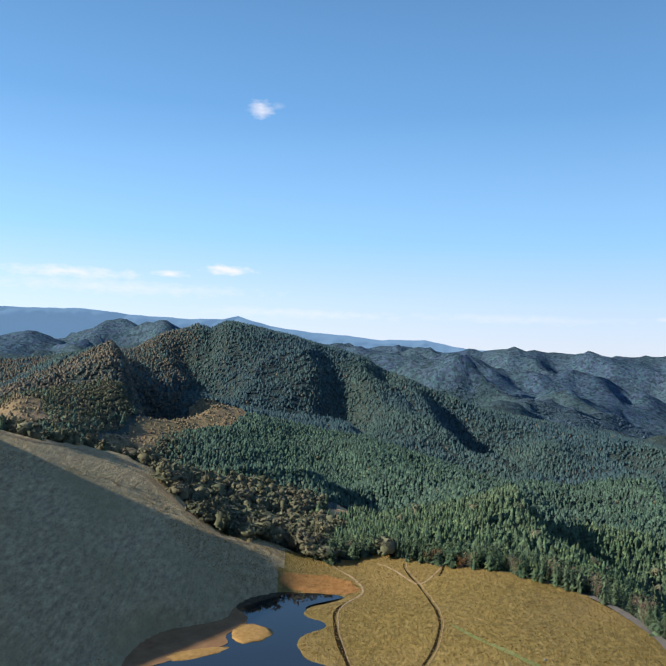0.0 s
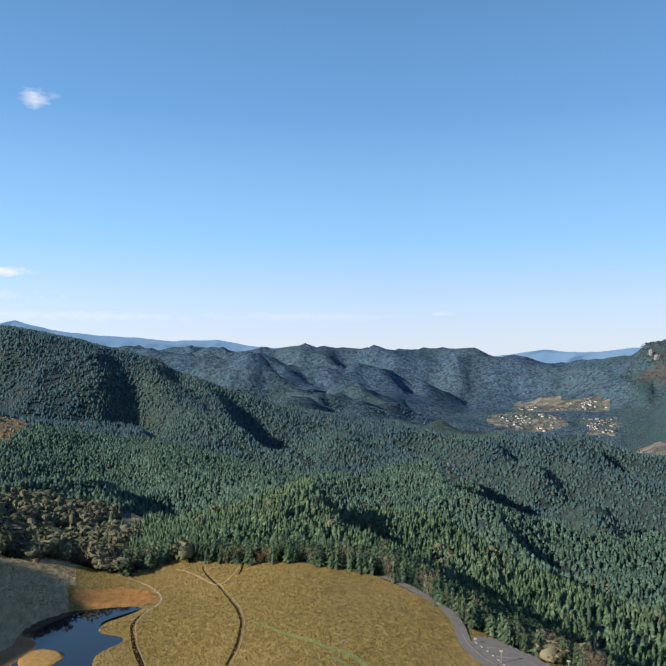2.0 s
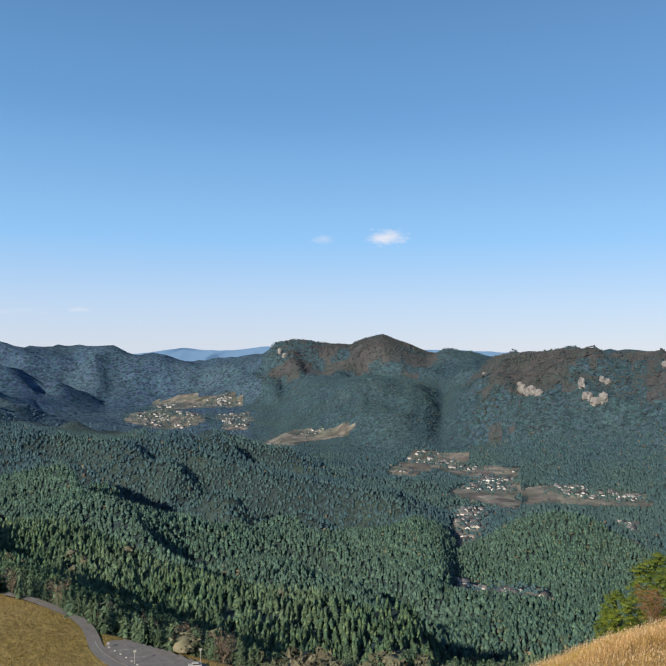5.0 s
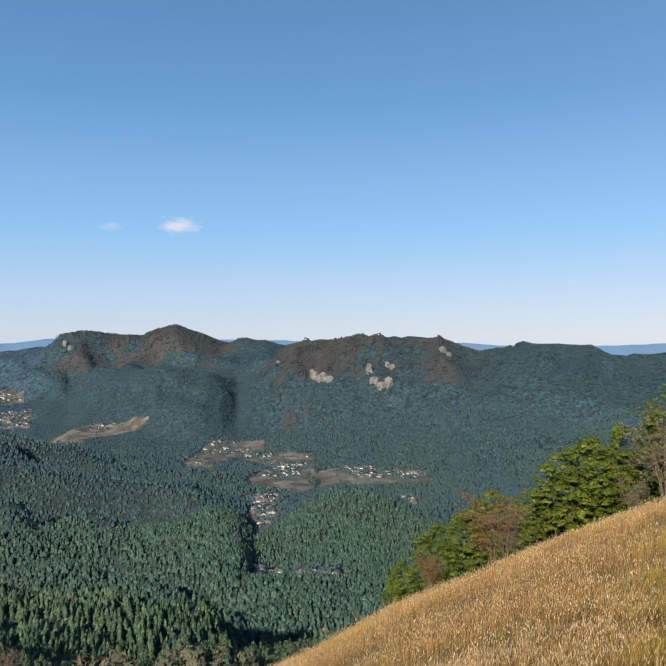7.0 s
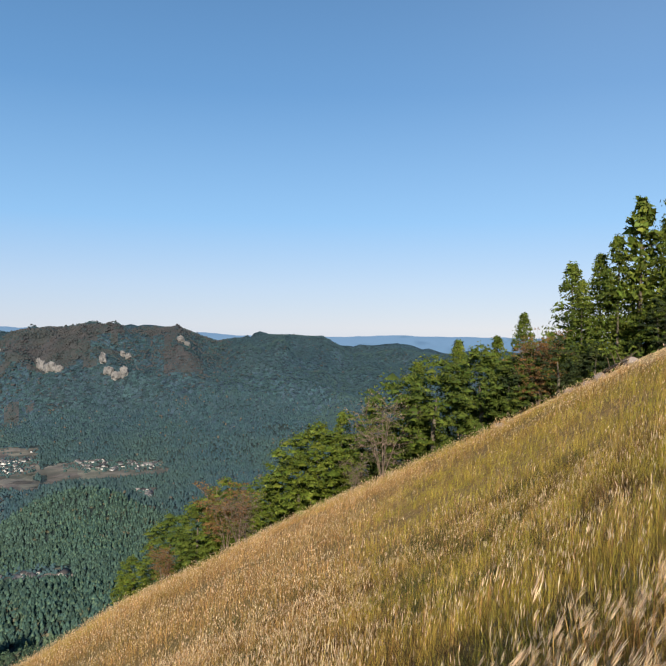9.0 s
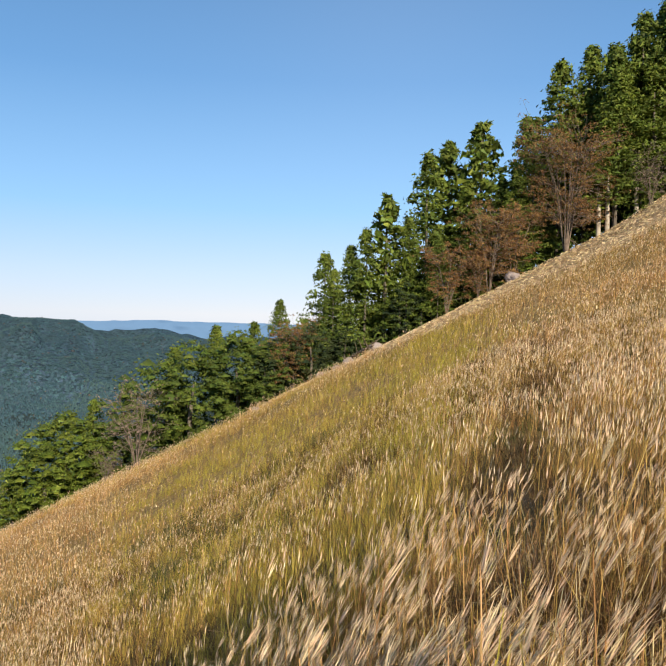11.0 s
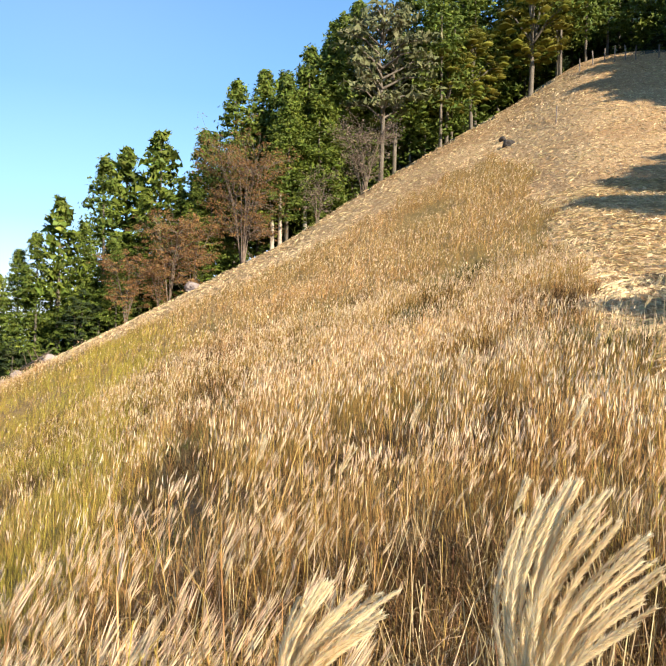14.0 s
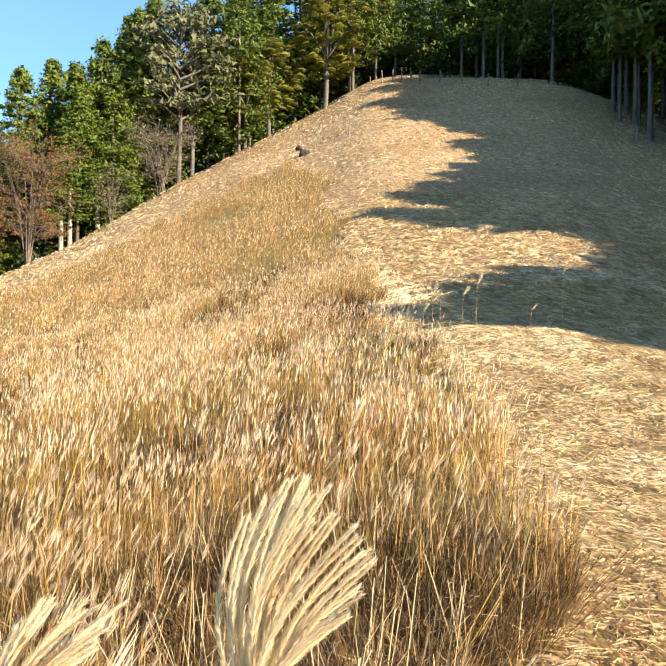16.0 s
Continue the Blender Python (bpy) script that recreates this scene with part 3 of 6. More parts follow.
def mesh_of(name, verts, faces, material, mats=None, smooth=False):
    """A mesh from arrays of corners and of faces with equal numbers of corners."""
    me = bpy.data.meshes.new(name)
    verts, faces = np.asarray(verts, np.float32), np.asarray(faces, np.int32)
    n, k = faces.shape
    me.vertices.add(len(verts))
    me.vertices.foreach_set("co", verts.ravel())
    me.loops.add(n * k)
    me.loops.foreach_set("vertex_index", faces.ravel())
    me.polygons.add(n)
    me.polygons.foreach_set("loop_start", np.arange(0, n * k, k, dtype=np.int32))
    for m in material if isinstance(material, (list, tuple)) else [material]:
        me.materials.append(m)
    if mats is not None:
        me.polygons.foreach_set("material_index", np.asarray(mats, np.int32))
    if smooth:
        me.polygons.foreach_set("use_smooth", np.ones(n, bool))
    me.update(calc_edges=True)
    me.validate()
    return me


def scattered(verts, faces, m3, at):
    """Copies of a small mesh, turned by the matrices m3 and set down at places, as one set of arrays."""
    v = np.einsum("nij,vj->nvi", m3, verts) + at[:, None, :]
    f = faces[None] + (np.arange(len(at)) * len(verts))[:, None, None]
    return v.reshape(-1, 3), f.reshape(-1, faces.shape[1])


def turned(yaw, wide, tall, lean_x=0.0, lean_y=0.0):
    """Matrices that turn upright things, widen them and let them lean."""
    n = len(yaw)
    m = np.zeros((n, 3, 3))
    c, s = np.cos(yaw), np.sin(yaw)
    m[:, 0, 0], m[:, 0, 1], m[:, 1, 0], m[:, 1, 1], m[:, 2, 2] = c * wide, -s * wide, s * wide, c * wide, tall
    m[:, 0, 2], m[:, 1, 2] = lean_x * tall, lean_y * tall
    return m


def leafy(b, r):
    """How likely a broadleaf tree is there, from 0 to 1."""
    x, y = place(b, r)
    p = 0.012 + 0.08 * step(0.25, 0.6, rough(x, y, 160, 51))
    p = np.maximum(p, 0.95 * step(690, 610, r) * step(-30, -20, b) * step(1.5, -1.5, b))
    p = np.maximum(p, 0.94 * step(700, 800, r) * step(1500, 1440, r) * step(-9, -13, b))
    p = np.maximum(p, 0.75 * step(1500, 1700, r) * step(2100, 2000, r) * step(-9.5, -11.5, b))
    p = np.maximum(p, (0.6 + 0.7 * rough(x, y, 190, 57, 3)) * step(2000, 2380, r + 160 * rough(x, y, 260, 58, 2)) * step(52.5, 55, b) * step(73, 66, b) * step(3200, 3000, r))
    p = np.maximum(p, (0.5 + 0.7 * rough(x, y, 200, 59, 3)) * step(3350, 3750, r) * step(37, 39, b) * step(53, 50, b))
    p = np.maximum(p, 0.8 * step(300, 250, r) * step(30, 38, b) * step(60, 50, b))
    p = np.maximum(p, 0.6 * step(-18, -22, b) * step(1600, 1300, r))
    return p


# the ground, one sheet from underfoot to the horizon
view_b = np.concatenate([np.arange(-60, -30, 1.5), np.arange(-30, 166, 0.48), np.arange(166, 298, 4.0)])
view_r = np.concatenate([[0.004, 0.3, 0.8], np.arange(1.5, 20, 0.75), np.geomspace(20, 60, 40)[:-1], np.geomspace(60, 200, 44)[:-1], np.arange(200, 470, 2.8), np.geomspace(470, 4900, 160)])
gb, gr = np.meshgrid(view_b, view_r, indexing="ij")
gx, gy = place(gb, gr)
gz = ground(gx, gy)
nb, nr = gb.shape
ids = np.arange(nb * nr).reshape(nb, nr)
nxt = np.roll(ids, -1, 0)
quads = np.stack([ids[:, :-1], nxt[:, :-1], nxt[:, 1:], ids[:, 1:]], -1).reshape(-1, 4)[:, ::-1]
mid_b, mid_r = gb[:, :-1].ravel() + 0.1, np.sqrt(gr[:, :-1] * gr[:, 1:]).ravel()
mx, my = place(mid_b, mid_r)
mid_rim = np.interp(mid_b, RIM[0], RIM[1])


def mown(b, r):
    """Where the grass of the hillside has been cut."""
    rim = np.interp(b, RIM[0], RIM[1])
    wave = (2.2 * np.sin(r * 0.55 + b * 0.3) + 1.3 * np.sin(r * 1.7)) * np.minimum(1, 9 / np.maximum(r, 1))
    lane = (b > 92) & (r > rim - 3 - 9.5 * step(97, 106, b) + 1.2 * np.sin(b * 1.9) + 0.8 * np.sin(b * 5.3))
    return lane | (b + wave > np.interp(r, [0, 3, 5, 6, 8, 11, 16.5, 22, 29.5, 40.5, 51, 59], [149.5, 147.2, 149.6, 150.6, 149, 147, 141.5, 139.5, 138, 136.3, 135.4, 133]))


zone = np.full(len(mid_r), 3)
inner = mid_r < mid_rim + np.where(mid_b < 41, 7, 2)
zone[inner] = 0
zone[inner & (mid_b > -62) & (mid_b < 45) & (mid_r > 120)] = 2
spur_top = spur_side(mx, my)
zone[inner & (mid_b < 45) & (mid_r > 60) & (spur_top > np.interp(mid_b + 2.2 * rough(mx, my, 16, 33, 3), [-8, -4.5, -2], [-101.5, -98, -86]) + 1.5 * rough(mx, my, 12, 29))] = 1
zone[inner & (mid_b > 44) & (mid_r > 11 + 3 * rough(mx, my, 4, 31))] = 9
zone[inner & mown(mid_b, mid_r)] = 4
# fields and clearings between the woods: corners by bearing and distance
FIELDS = [[(27.1, 3044), (29.4, 3300), (33, 3250), (33.4, 2950), (31, 2800)], [(29.5, 3676), (33.5, 3600), (35.8, 3560), (36.3, 3448), (33, 3430), (30, 3450)], [(34.4, 3204), (36.3, 3196), (37, 2860), (36.6, 2708), (34.9, 2712)], [(39.1, 2460), (40.7, 2480), (42.9, 2420), (45, 2380), (41.9, 2340), (39.7, 2232), (37.8, 2116), (35.9, 2324)],
          [(47.3, 1848), (49.3, 2076), (53.4, 2064), (52.8, 1972), (50.5, 1876), (48.6, 1760)], [(51.5, 1864), (53.4, 1932), (56.9, 1908), (57.2, 1756), (56.7, 1488), (53.4, 1556), (52.1, 1612), (54.4, 1740)]] + [
          [(57.3, 1656), (59.3, 1728), (65.8, 1692), (66.1, 1612), (62.6, 1564), (58, 1552)], [(61.9, 1392), (65.2, 1424), (65.3, 1304), (63.5, 1304)], [(52.4, 1436), (54.7, 1432), (54.9, 1304), (53.4, 1168), (52.4, 1100)],
          [(52.0, 985), (54, 1012), (56.5, 985), (59.4, 962), (59.4, 925), (57, 930), (54.6, 950), (52.4, 935)]]
CLEARINGS = [[(0.1, 644), (0.9, 666), (1.9, 670), (1.9, 634), (0.5, 610)], [(-17.1, 888), (-15.3, 1036), (-12.3, 1180), (-10.1, 1290), (-7.2, 1290), (-6.8, 1176), (-7.8, 1096), (-9.7, 1072), (-12.5, 1048), (-14.3, 896), (-16.4, 832)], [(-25, 1140), (-21.5, 1008), (-21.2, 856), (-22.9, 724), (-25, 700)]]
FIELD_PLANS = [[place(*p) for p in f] for f in FIELDS]
CLEAR_PLANS = [[place(*p) for p in f] for f in CLEARINGS]


def open_land(x, y, margin=0.0):
    wave = 40 * rough(x, y, 90, 41, 4)
    fld = np.full(np.shape(x), 1e9)
    for back in (0.0, 22.0, 40.0):
        k = 1 + back / np.maximum(np.hypot(x, y), 1)
        fld = np.minimum(fld, np.min([outside(x * k, y * k, f) for f in FIELD_PLANS], axis=0))
    fld = fld + wave * 0.6
    clr = np.min([np.minimum(outside(x, y, f), outside(x * (1 + 34 / np.maximum(np.hypot(x, y), 1)), y * (1 + 34 / np.maximum(np.hypot(x, y), 1)), f)) for f in CLEAR_PLANS], axis=0) + wave * 0.4
    return fld < margin, clr < margin


fld, clr = open_land(mx, my)
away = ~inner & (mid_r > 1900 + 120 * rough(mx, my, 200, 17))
# distant land takes the haze-tinted colours
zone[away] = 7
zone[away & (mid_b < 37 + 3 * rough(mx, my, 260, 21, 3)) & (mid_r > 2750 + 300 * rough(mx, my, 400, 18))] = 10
zone[away & (mid_b >= 34) & (leafy(mid_b, mid_r) + 0.55 * rough(mx, my, 110, 19, 5) > 0.42)] = 8
zone[~inner & clr] = 6
zone[~inner & fld] = 5
zone[~inner & clr & (mid_b > -3)] = 4
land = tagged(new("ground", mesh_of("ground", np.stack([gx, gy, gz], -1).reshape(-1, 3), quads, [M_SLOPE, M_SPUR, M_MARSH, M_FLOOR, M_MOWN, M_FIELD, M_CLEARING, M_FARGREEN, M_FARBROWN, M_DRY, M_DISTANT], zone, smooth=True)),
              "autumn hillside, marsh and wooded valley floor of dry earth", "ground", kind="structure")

# the pond
pw = bmesh.new()
_mid = POND_PLAN.mean(0)
pw.faces.new([pw.verts.new((*(q + (q - _mid) * 5 / np.hypot(*(q - _mid))), -99.9)) for q in POND_PLAN[::-1]])
me = bpy.data.meshes.new("pond_water")
pw.to_mesh(me)
me.materials.append(M_WATER)
tagged(new("pond_water", me), "still dark pond that mirrors the blue sky", "pond", kind="structure")


# the farthest ranges: haze put in as a pale blue glow of the material
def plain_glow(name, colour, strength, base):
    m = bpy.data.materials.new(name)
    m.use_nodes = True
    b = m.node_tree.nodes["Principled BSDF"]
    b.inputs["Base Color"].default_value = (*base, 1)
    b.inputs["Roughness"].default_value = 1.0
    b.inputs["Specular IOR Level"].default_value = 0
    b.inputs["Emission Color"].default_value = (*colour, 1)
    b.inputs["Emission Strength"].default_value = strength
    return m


def range_backdrop(name, rows, distance, depth, material, seed, bumps, label):
    b = np.arange(rows[0][0], rows[-1][0], 0.16)
    t = table(rows)
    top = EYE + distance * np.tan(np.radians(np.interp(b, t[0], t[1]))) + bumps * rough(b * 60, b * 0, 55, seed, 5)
    drops = (340, 250, 190, 145, 115, 92, 74, 58, 44, 32, 22, 14, 7, 0)
    verts, k = [], len(drops)
    arc = np.radians(b) * distance
    for drop in drops:
        fold = (1 - 2.4 * np.abs(rough(arc + 0.6 * drop, b * 0 + drop * 2.2, 230, seed + 3, 5))) * min(drop * 1.5, depth * 0.55)
        x, y = place(b, distance - depth * (drop / 340) ** 0.8 - fold)
        verts.append(np.stack([x, y, top - drop - 0.12 * fold], -1))
    n = len(b)
    v = np.concatenate(verts)
    f = np.array([(i * n + j, i * n + j + 1, (i + 1) * n + j + 1, (i + 1) * n + j) for i in range(k - 1) for j in range(n - 1)])
    return tagged(new(name, mesh_of(name, v, f, material, smooth=True)), label, "mountain range", kind="structure")


M_RANGE = plain_glow("far_range_haze_glow", (0.16, 0.29, 0.47), 0.55, (0.05, 0.08, 0.12))
range_backdrop("backdrop_far_range", [(-40, 1.6), (-24.3, 1.85), (-18.6, 2.0), (-14.7, 1.65), (-10.9, 1.55), (-8.6, 1.6), (-7.4, 1.88), (-5, 1.3), (-2.8, 0.98), (3.8, 0.5), (7, 0.62), (10.2, 0.03), (16.4, -0.22), (28.4, -0.6), (31.7, -0.1), (34.3, -0.35), (38.1, 0.06), (45, 0.0), (68.9, -0.49), (72.5, -0.72), (78.7, -0.7), (83.9, -0.55), (90.6, -0.62), (120, -0.5)], 4860, 60, M_RANGE, 21, 6, "mountain range on the horizon with haze as a pale blue glow")


# ---- woods ----
rng = np.random.default_rng(7)


def cones(tiers, sides, seed, flare=0.6):
    """A small conifer one metre high: ragged cones one above another. Corners and triangles."""
    r = np.random.default_rng(seed)
    v, f = [], []
    for i in range(tiers):
        low = 0.08 + 0.80 * i / tiers
        top = 1.0 if i == tiers - 1 else low + 1.35 / tiers + 0.05
        wide = 0.25 * (1 - i / tiers) ** 0.5 + 0.02
        base = len(v)
        v.append((0, 0, top))
        for j in range(sides):
            a = 2 * math.pi * (j + 0.5 * i) / sides + r.normal() * 0.1
            d = wide * (1 if j % 2 else flare) * (1 + 0.24 * r.normal())
            v.append((d * math.cos(a), d * math.sin(a), low + 0.12 * r.normal() / tiers - (0.035 if j % 2 else -0.03)))
        f += [(base, base + 1 + j, base + 1 + (j + 1) % sides) for j in range(sides)]
    return np.array(v), np.array(f)


def ball(rings, sides, seed, rough_by=0.18):
    """A lumpy crown, about one metre high. Corners and triangles."""
    r = np.random.default_rng(seed)
    v = [(0, 0, 1.0)]
    for i in range(1, rings):
        a = math.pi * i / rings
        for j in range(sides):
            b = 2 * math.pi * (j + 0.5 * (i % 2)) / sides
            k = 0.5 * (1 + rough_by * r.normal())
            v.append((k * math.sin(a) * math.cos(b) * 1.1, k * math.sin(a) * math.sin(b) * 1.1, 0.5 + k * math.cos(a)))
    f = [(0, 1 + j, 1 + (j + 1) % sides) for j in range(sides)]
    for i in range(rings - 2):
        for j in range(sides):
            a, b = 1 + i * sides + j, 1 + i * sides + (j + 1) % sides
            f += [(a, a + sides, b), (b, a + sides, b + sides)]
    return np.array(v), np.array(f)


def sprays(centres, sizes, per, leaf, r, flat=0.6, droop=0.25):
    """Clumps of small leaf sprays round centres, thickest on their upper sides."""
    n = len(centres) * per
    c = np.repeat(centres, per, 0)
    s = np.repeat(sizes, per)
    u = r.normal(size=(n, 3))
    u[:, 2] = np.abs(u[:, 2]) * 0.9 - 0.25
    u /= np.linalg.norm(u, axis=1)[:, None]
    mid = c + u * s[:, None] * (1, 1, flat) * r.uniform(0.6, 1.06, n)[:, None]
    face = u + (0, 0, 0.18) + r.normal(size=(n, 3)) * 0.5
    face /= np.linalg.norm(face, axis=1)[:, None]
    out = np.cross(face, r.normal(size=(n, 3))) + u * 0.35 + (0, 0, -droop)
    out /= np.linalg.norm(out, axis=1)[:, None] + 1e-9
    side = np.cross(face, out)
    k = leaf * np.exp(0.3 * r.normal(size=n))[:, None]
    v = np.stack([mid - out * k * 0.5 - side * k * 0.32, mid - out * k * 0.4 + side * k * 0.36, mid + out * k * 0.75], 1)
    return v.reshape(-1, 3), np.arange(n * 3).reshape(-1, 3)


def joined(pieces):
    vs, fs, n = [], [], 0
    for v, f in pieces:
        vs.append(v)
        fs.append(f + n)
        n += len(v)
    return np.concatenate(vs), np.concatenate(fs)


def fuzzy(clumps, per, seed):
    """A loose broadleaf crown one metre high of small leaf sprays."""
    r = np.random.default_rng(seed)
    u = r.normal(size=(clumps, 3))
    u /= np.linalg.norm(u, axis=1)[:, None]
    c = np.array([0, 0, 0.55]) + u * (0.36, 0.36, 0.31) * r.uniform(0.72, 1, (clumps, 1))
    leafage = sprays(c, np.full(clumps, 0.17), per, 0.13 if clumps > 15 else 0.2, r, 0.75)
    bv, bf = ball(4, 7, seed, 0.16) if clumps > 15 else ball(3, 6, seed, 0.18)
    stem_v = np.array([(0.03, 0, 0), (-0.03, 0, 0), (0, 0, 0.6)])
    return joined([leafage, ((bv - (0, 0, 0.5)) * (0.6, 0.6, 0.55) + (0, 0, 0.52), bf), (stem_v, np.array([[0, 1, 2]]))])


def needles(n, seed):
    """A conifer one metre high: short boughs on a cone, over a dark core."""
    r = np.random.default_rng(seed)
    s = 0.06 + 0.9 * r.uniform(0, 1, n) ** 0.9
    a = r.uniform(0, 6.28, n)
    wide = 0.2 * (1 - s) ** 0.46 + 0.01
    d = np.stack([np.cos(a), np.sin(a), np.zeros(n)], -1)
    mid = d * (wide * r.uniform(0.7, 1.1, n))[:, None]
    mid[:, 2] = s
    out = d * 0.8 + np.stack([0 * s, 0 * s, -0.35 + 0.25 * r.normal(size=n)], -1)
    side = np.stack([-d[:, 1], d[:, 0], 0.3 * r.normal(size=n)], -1)
    k = (0.05 + 0.09 * (1 - s))[:, None] * np.exp(0.2 * r.normal(size=(n, 1)))
    v = np.stack([mid - out * k * 0.8 - side * k * 0.5 + (0, 0, 0.03), mid - out * k * 0.8 + side * k * 0.5 + (0, 0, 0.03), mid + out * k * 0.9], 1)
    core = np.array([(0, 0, 0.97), *[(0.13 * math.cos(t), 0.13 * math.sin(t), 0.05) for t in np.arange(5) * 1.2566]])
    return joined([(v.reshape(-1, 3), np.arange(n * 3).reshape(-1, 3)), (core, np.array([(0, 1 + j, 1 + (j + 1) % 5) for j in range(5)]))])


def strewn(n, b0, b1, r0, r1):
    b = rng.uniform(b0, b1, n)
    r = np.sqrt(rng.uniform(r0 * r0, r1 * r1, n))
    return b, r


def plant(name, label, b, r, shapes, material, tall, wide, sink=0.02, spread=0.22, smooth=False):
    """One wood of many trees."""
    x, y = place(b, r)
    z = ground(x, y)
    n = len(b)
    pick = rng.integers(0, len(shapes), n)
    vs, fs, base = [], [], 0
    for k, (sv, sf) in enumerate(shapes):
        m = np.nonzero(pick == k)[0]
        if not len(m):
            continue
        h = tall * np.exp(spread * rng.normal(size=len(m)))
        w = wide * np.exp(0.18 * rng.normal(size=len(m))) * tall
        lean = 0.03 * rng.normal(size=(2, len(m)))
        at = np.stack([x[m], y[m], z[m] - sink * h], -1)
        v, f = scattered(sv, sf, turned(rng.uniform(0, 6.28, len(m)), w, h, *lean), at)
        vs.append(v)
        fs.append(f + base)
        base += len(v)
    return tagged(new(name, mesh_of(name, np.concatenate(vs), np.concatenate(fs), material, smooth=smooth)), label, "forest", kind="stuff")


def wooded(b, r, gap):
    x, y = place(b, r)
    fld, clr = open_land(x, y, 5.0)
    rim = np.interp(b, RIM[0], RIM[1])
    lot = (b > 24) & (b < 41) & (r < rim + 6)
    keep = (r > rim + gap) & ~fld & ~clr & ~lot & (outside(x, y, POND_PLAN) > 12)
    return b[keep], r[keep]


CON_CLOSE, CON_NEAR, CON_MID, CON_FAR = [needles(54, 700 + i) for i in range(6)], [cones(4, 6, 100 + i, 0.62) for i in range(6)], [cones(2, 5, 200 + i, 0.7) for i in range(5)], [cones(1, 6, 300 + i, 0.75) for i in range(5)]
BROAD_NEAR, BROAD_MID, BROAD_FAR = [fuzzy(22, 8, 400 + i) for i in range(5)], [fuzzy(7, 5, 500 + i) for i in range(4)], [ball(3, 5, 600 + i) for i in range(3)]
TIERS = [  # name, count, bearings, distances, conifers, height, width, broadleaf trees, height, width, leaf colours
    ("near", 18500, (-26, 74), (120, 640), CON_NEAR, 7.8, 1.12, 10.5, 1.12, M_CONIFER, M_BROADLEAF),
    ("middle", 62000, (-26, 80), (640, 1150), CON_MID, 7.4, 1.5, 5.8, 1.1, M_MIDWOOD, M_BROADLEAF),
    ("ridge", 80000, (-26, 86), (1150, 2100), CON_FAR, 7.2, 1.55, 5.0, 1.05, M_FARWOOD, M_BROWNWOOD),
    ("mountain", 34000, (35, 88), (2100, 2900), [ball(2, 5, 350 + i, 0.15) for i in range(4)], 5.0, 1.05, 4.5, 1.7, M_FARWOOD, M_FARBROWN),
    ("range", 15000, (-4, 37), (2150, 2700), [ball(2, 5, 370 + i, 0.15) for i in range(4)], 5.0, 1.15, 7.0, 1.7, M_HAZEWOOD, M_HAZEWOOD),
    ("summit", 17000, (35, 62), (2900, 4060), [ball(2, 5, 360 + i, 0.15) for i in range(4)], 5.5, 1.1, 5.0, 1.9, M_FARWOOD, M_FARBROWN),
]
for name, count, bs, rs, con, con_h, con_w, bro_h, bro_w, mat, bro_mat in TIERS:
    b, r = wooded(*strewn(count, *bs, *rs), 3 if name == "near" else 6)
    keep = (b > 34) | (name in ("mountain", "range", "summit")) | (r < np.interp(b, RIDGE[0], RIDGE[1]) + 90)
    if name in ("mountain", "summit"):
        keep &= b > 37 + 3 * rough(*place(b, r), 260, 21, 3)
    b, r = b[keep], r[keep]
    broad = rng.uniform(size=len(b)) < leafy(b, r)
    # broadleaf crowns are wider than the conifers, and stand farther apart
    broad_thin = broad & (rng.uniform(size=len(b)) < (0.4 if name == "near" else 0.85))
    if name == "near":
        close = ~broad & (r < 400)
        plant("closest_conifer_forest", "dense dark green cedar forest at the rim of the marsh", b[close], r[close], CON_CLOSE, mat, con_h * 1.02, 1.32, spread=0.16)
        broad |= close
        b, r = np.where(close, 0, b), np.where(close, 0, r)
    plant(name + "_conifer_forest", "dense dark green cedar and cypress forest on the hills", b[~broad], r[~broad], con, mat, con_h, con_w, 0.4 if name in ("mountain", "range", "summit") else 0.02, spread=0.16)
    if name == "near":
        broad_thin &= r > 0
        close = broad_thin & (r < 470)
        plant("near_broadleaf_wood", "round brown and olive autumn broadleaf trees beyond the marsh", b[close], r[close], BROAD_NEAR, bro_mat, bro_h, bro_w, 0.12)
        broad_thin &= ~close
    plant({"near": "lower_broadleaf_wood"}.get(name, name + "_broadleaf_wood"), "brown and olive autumn broadleaf trees among the conifers", b[broad_thin], r[broad_thin], BROAD_FAR if name in ("ridge", "mountain", "range", "summit") else BROAD_MID, bro_mat, bro_h, bro_w, 0.1)
# low scrub on the clearings between the woods
b, r = strewn(11000, -25, -3, 690, 1330)
x, y = place(b, r)
k = open_land(x, y, -2.0)[1] & (rng.uniform(size=len(b)) < 0.35 + 0.6 * (rough(x, y, 60, 77) > 0.05))
plant("clearing_scrub", "low brown scrub on the cleared hillside", b[k], r[k], BROAD_FAR, M_SCRUB, 2.4, 1.4, 0.2, 0.4)


# ---- trees along the edge of the hillside ----
def part(name, data, material, parent, label=""):
    """One mesh under a thing or under a part."""
    if isinstance(data, bmesh.types.BMesh):
        me = bpy.data.meshes.new(name)
        data.to_mesh(me)
        data.free()
        me.materials.append(material)
    else:
        me = mesh_of(name, *data, material)
    ob = new(name, me)
    ob.parent = parent
    if label:
        ob["label"] = label
    return ob


def thing(name, label, category, group=""):
    return tagged(new(name), label, category, group)


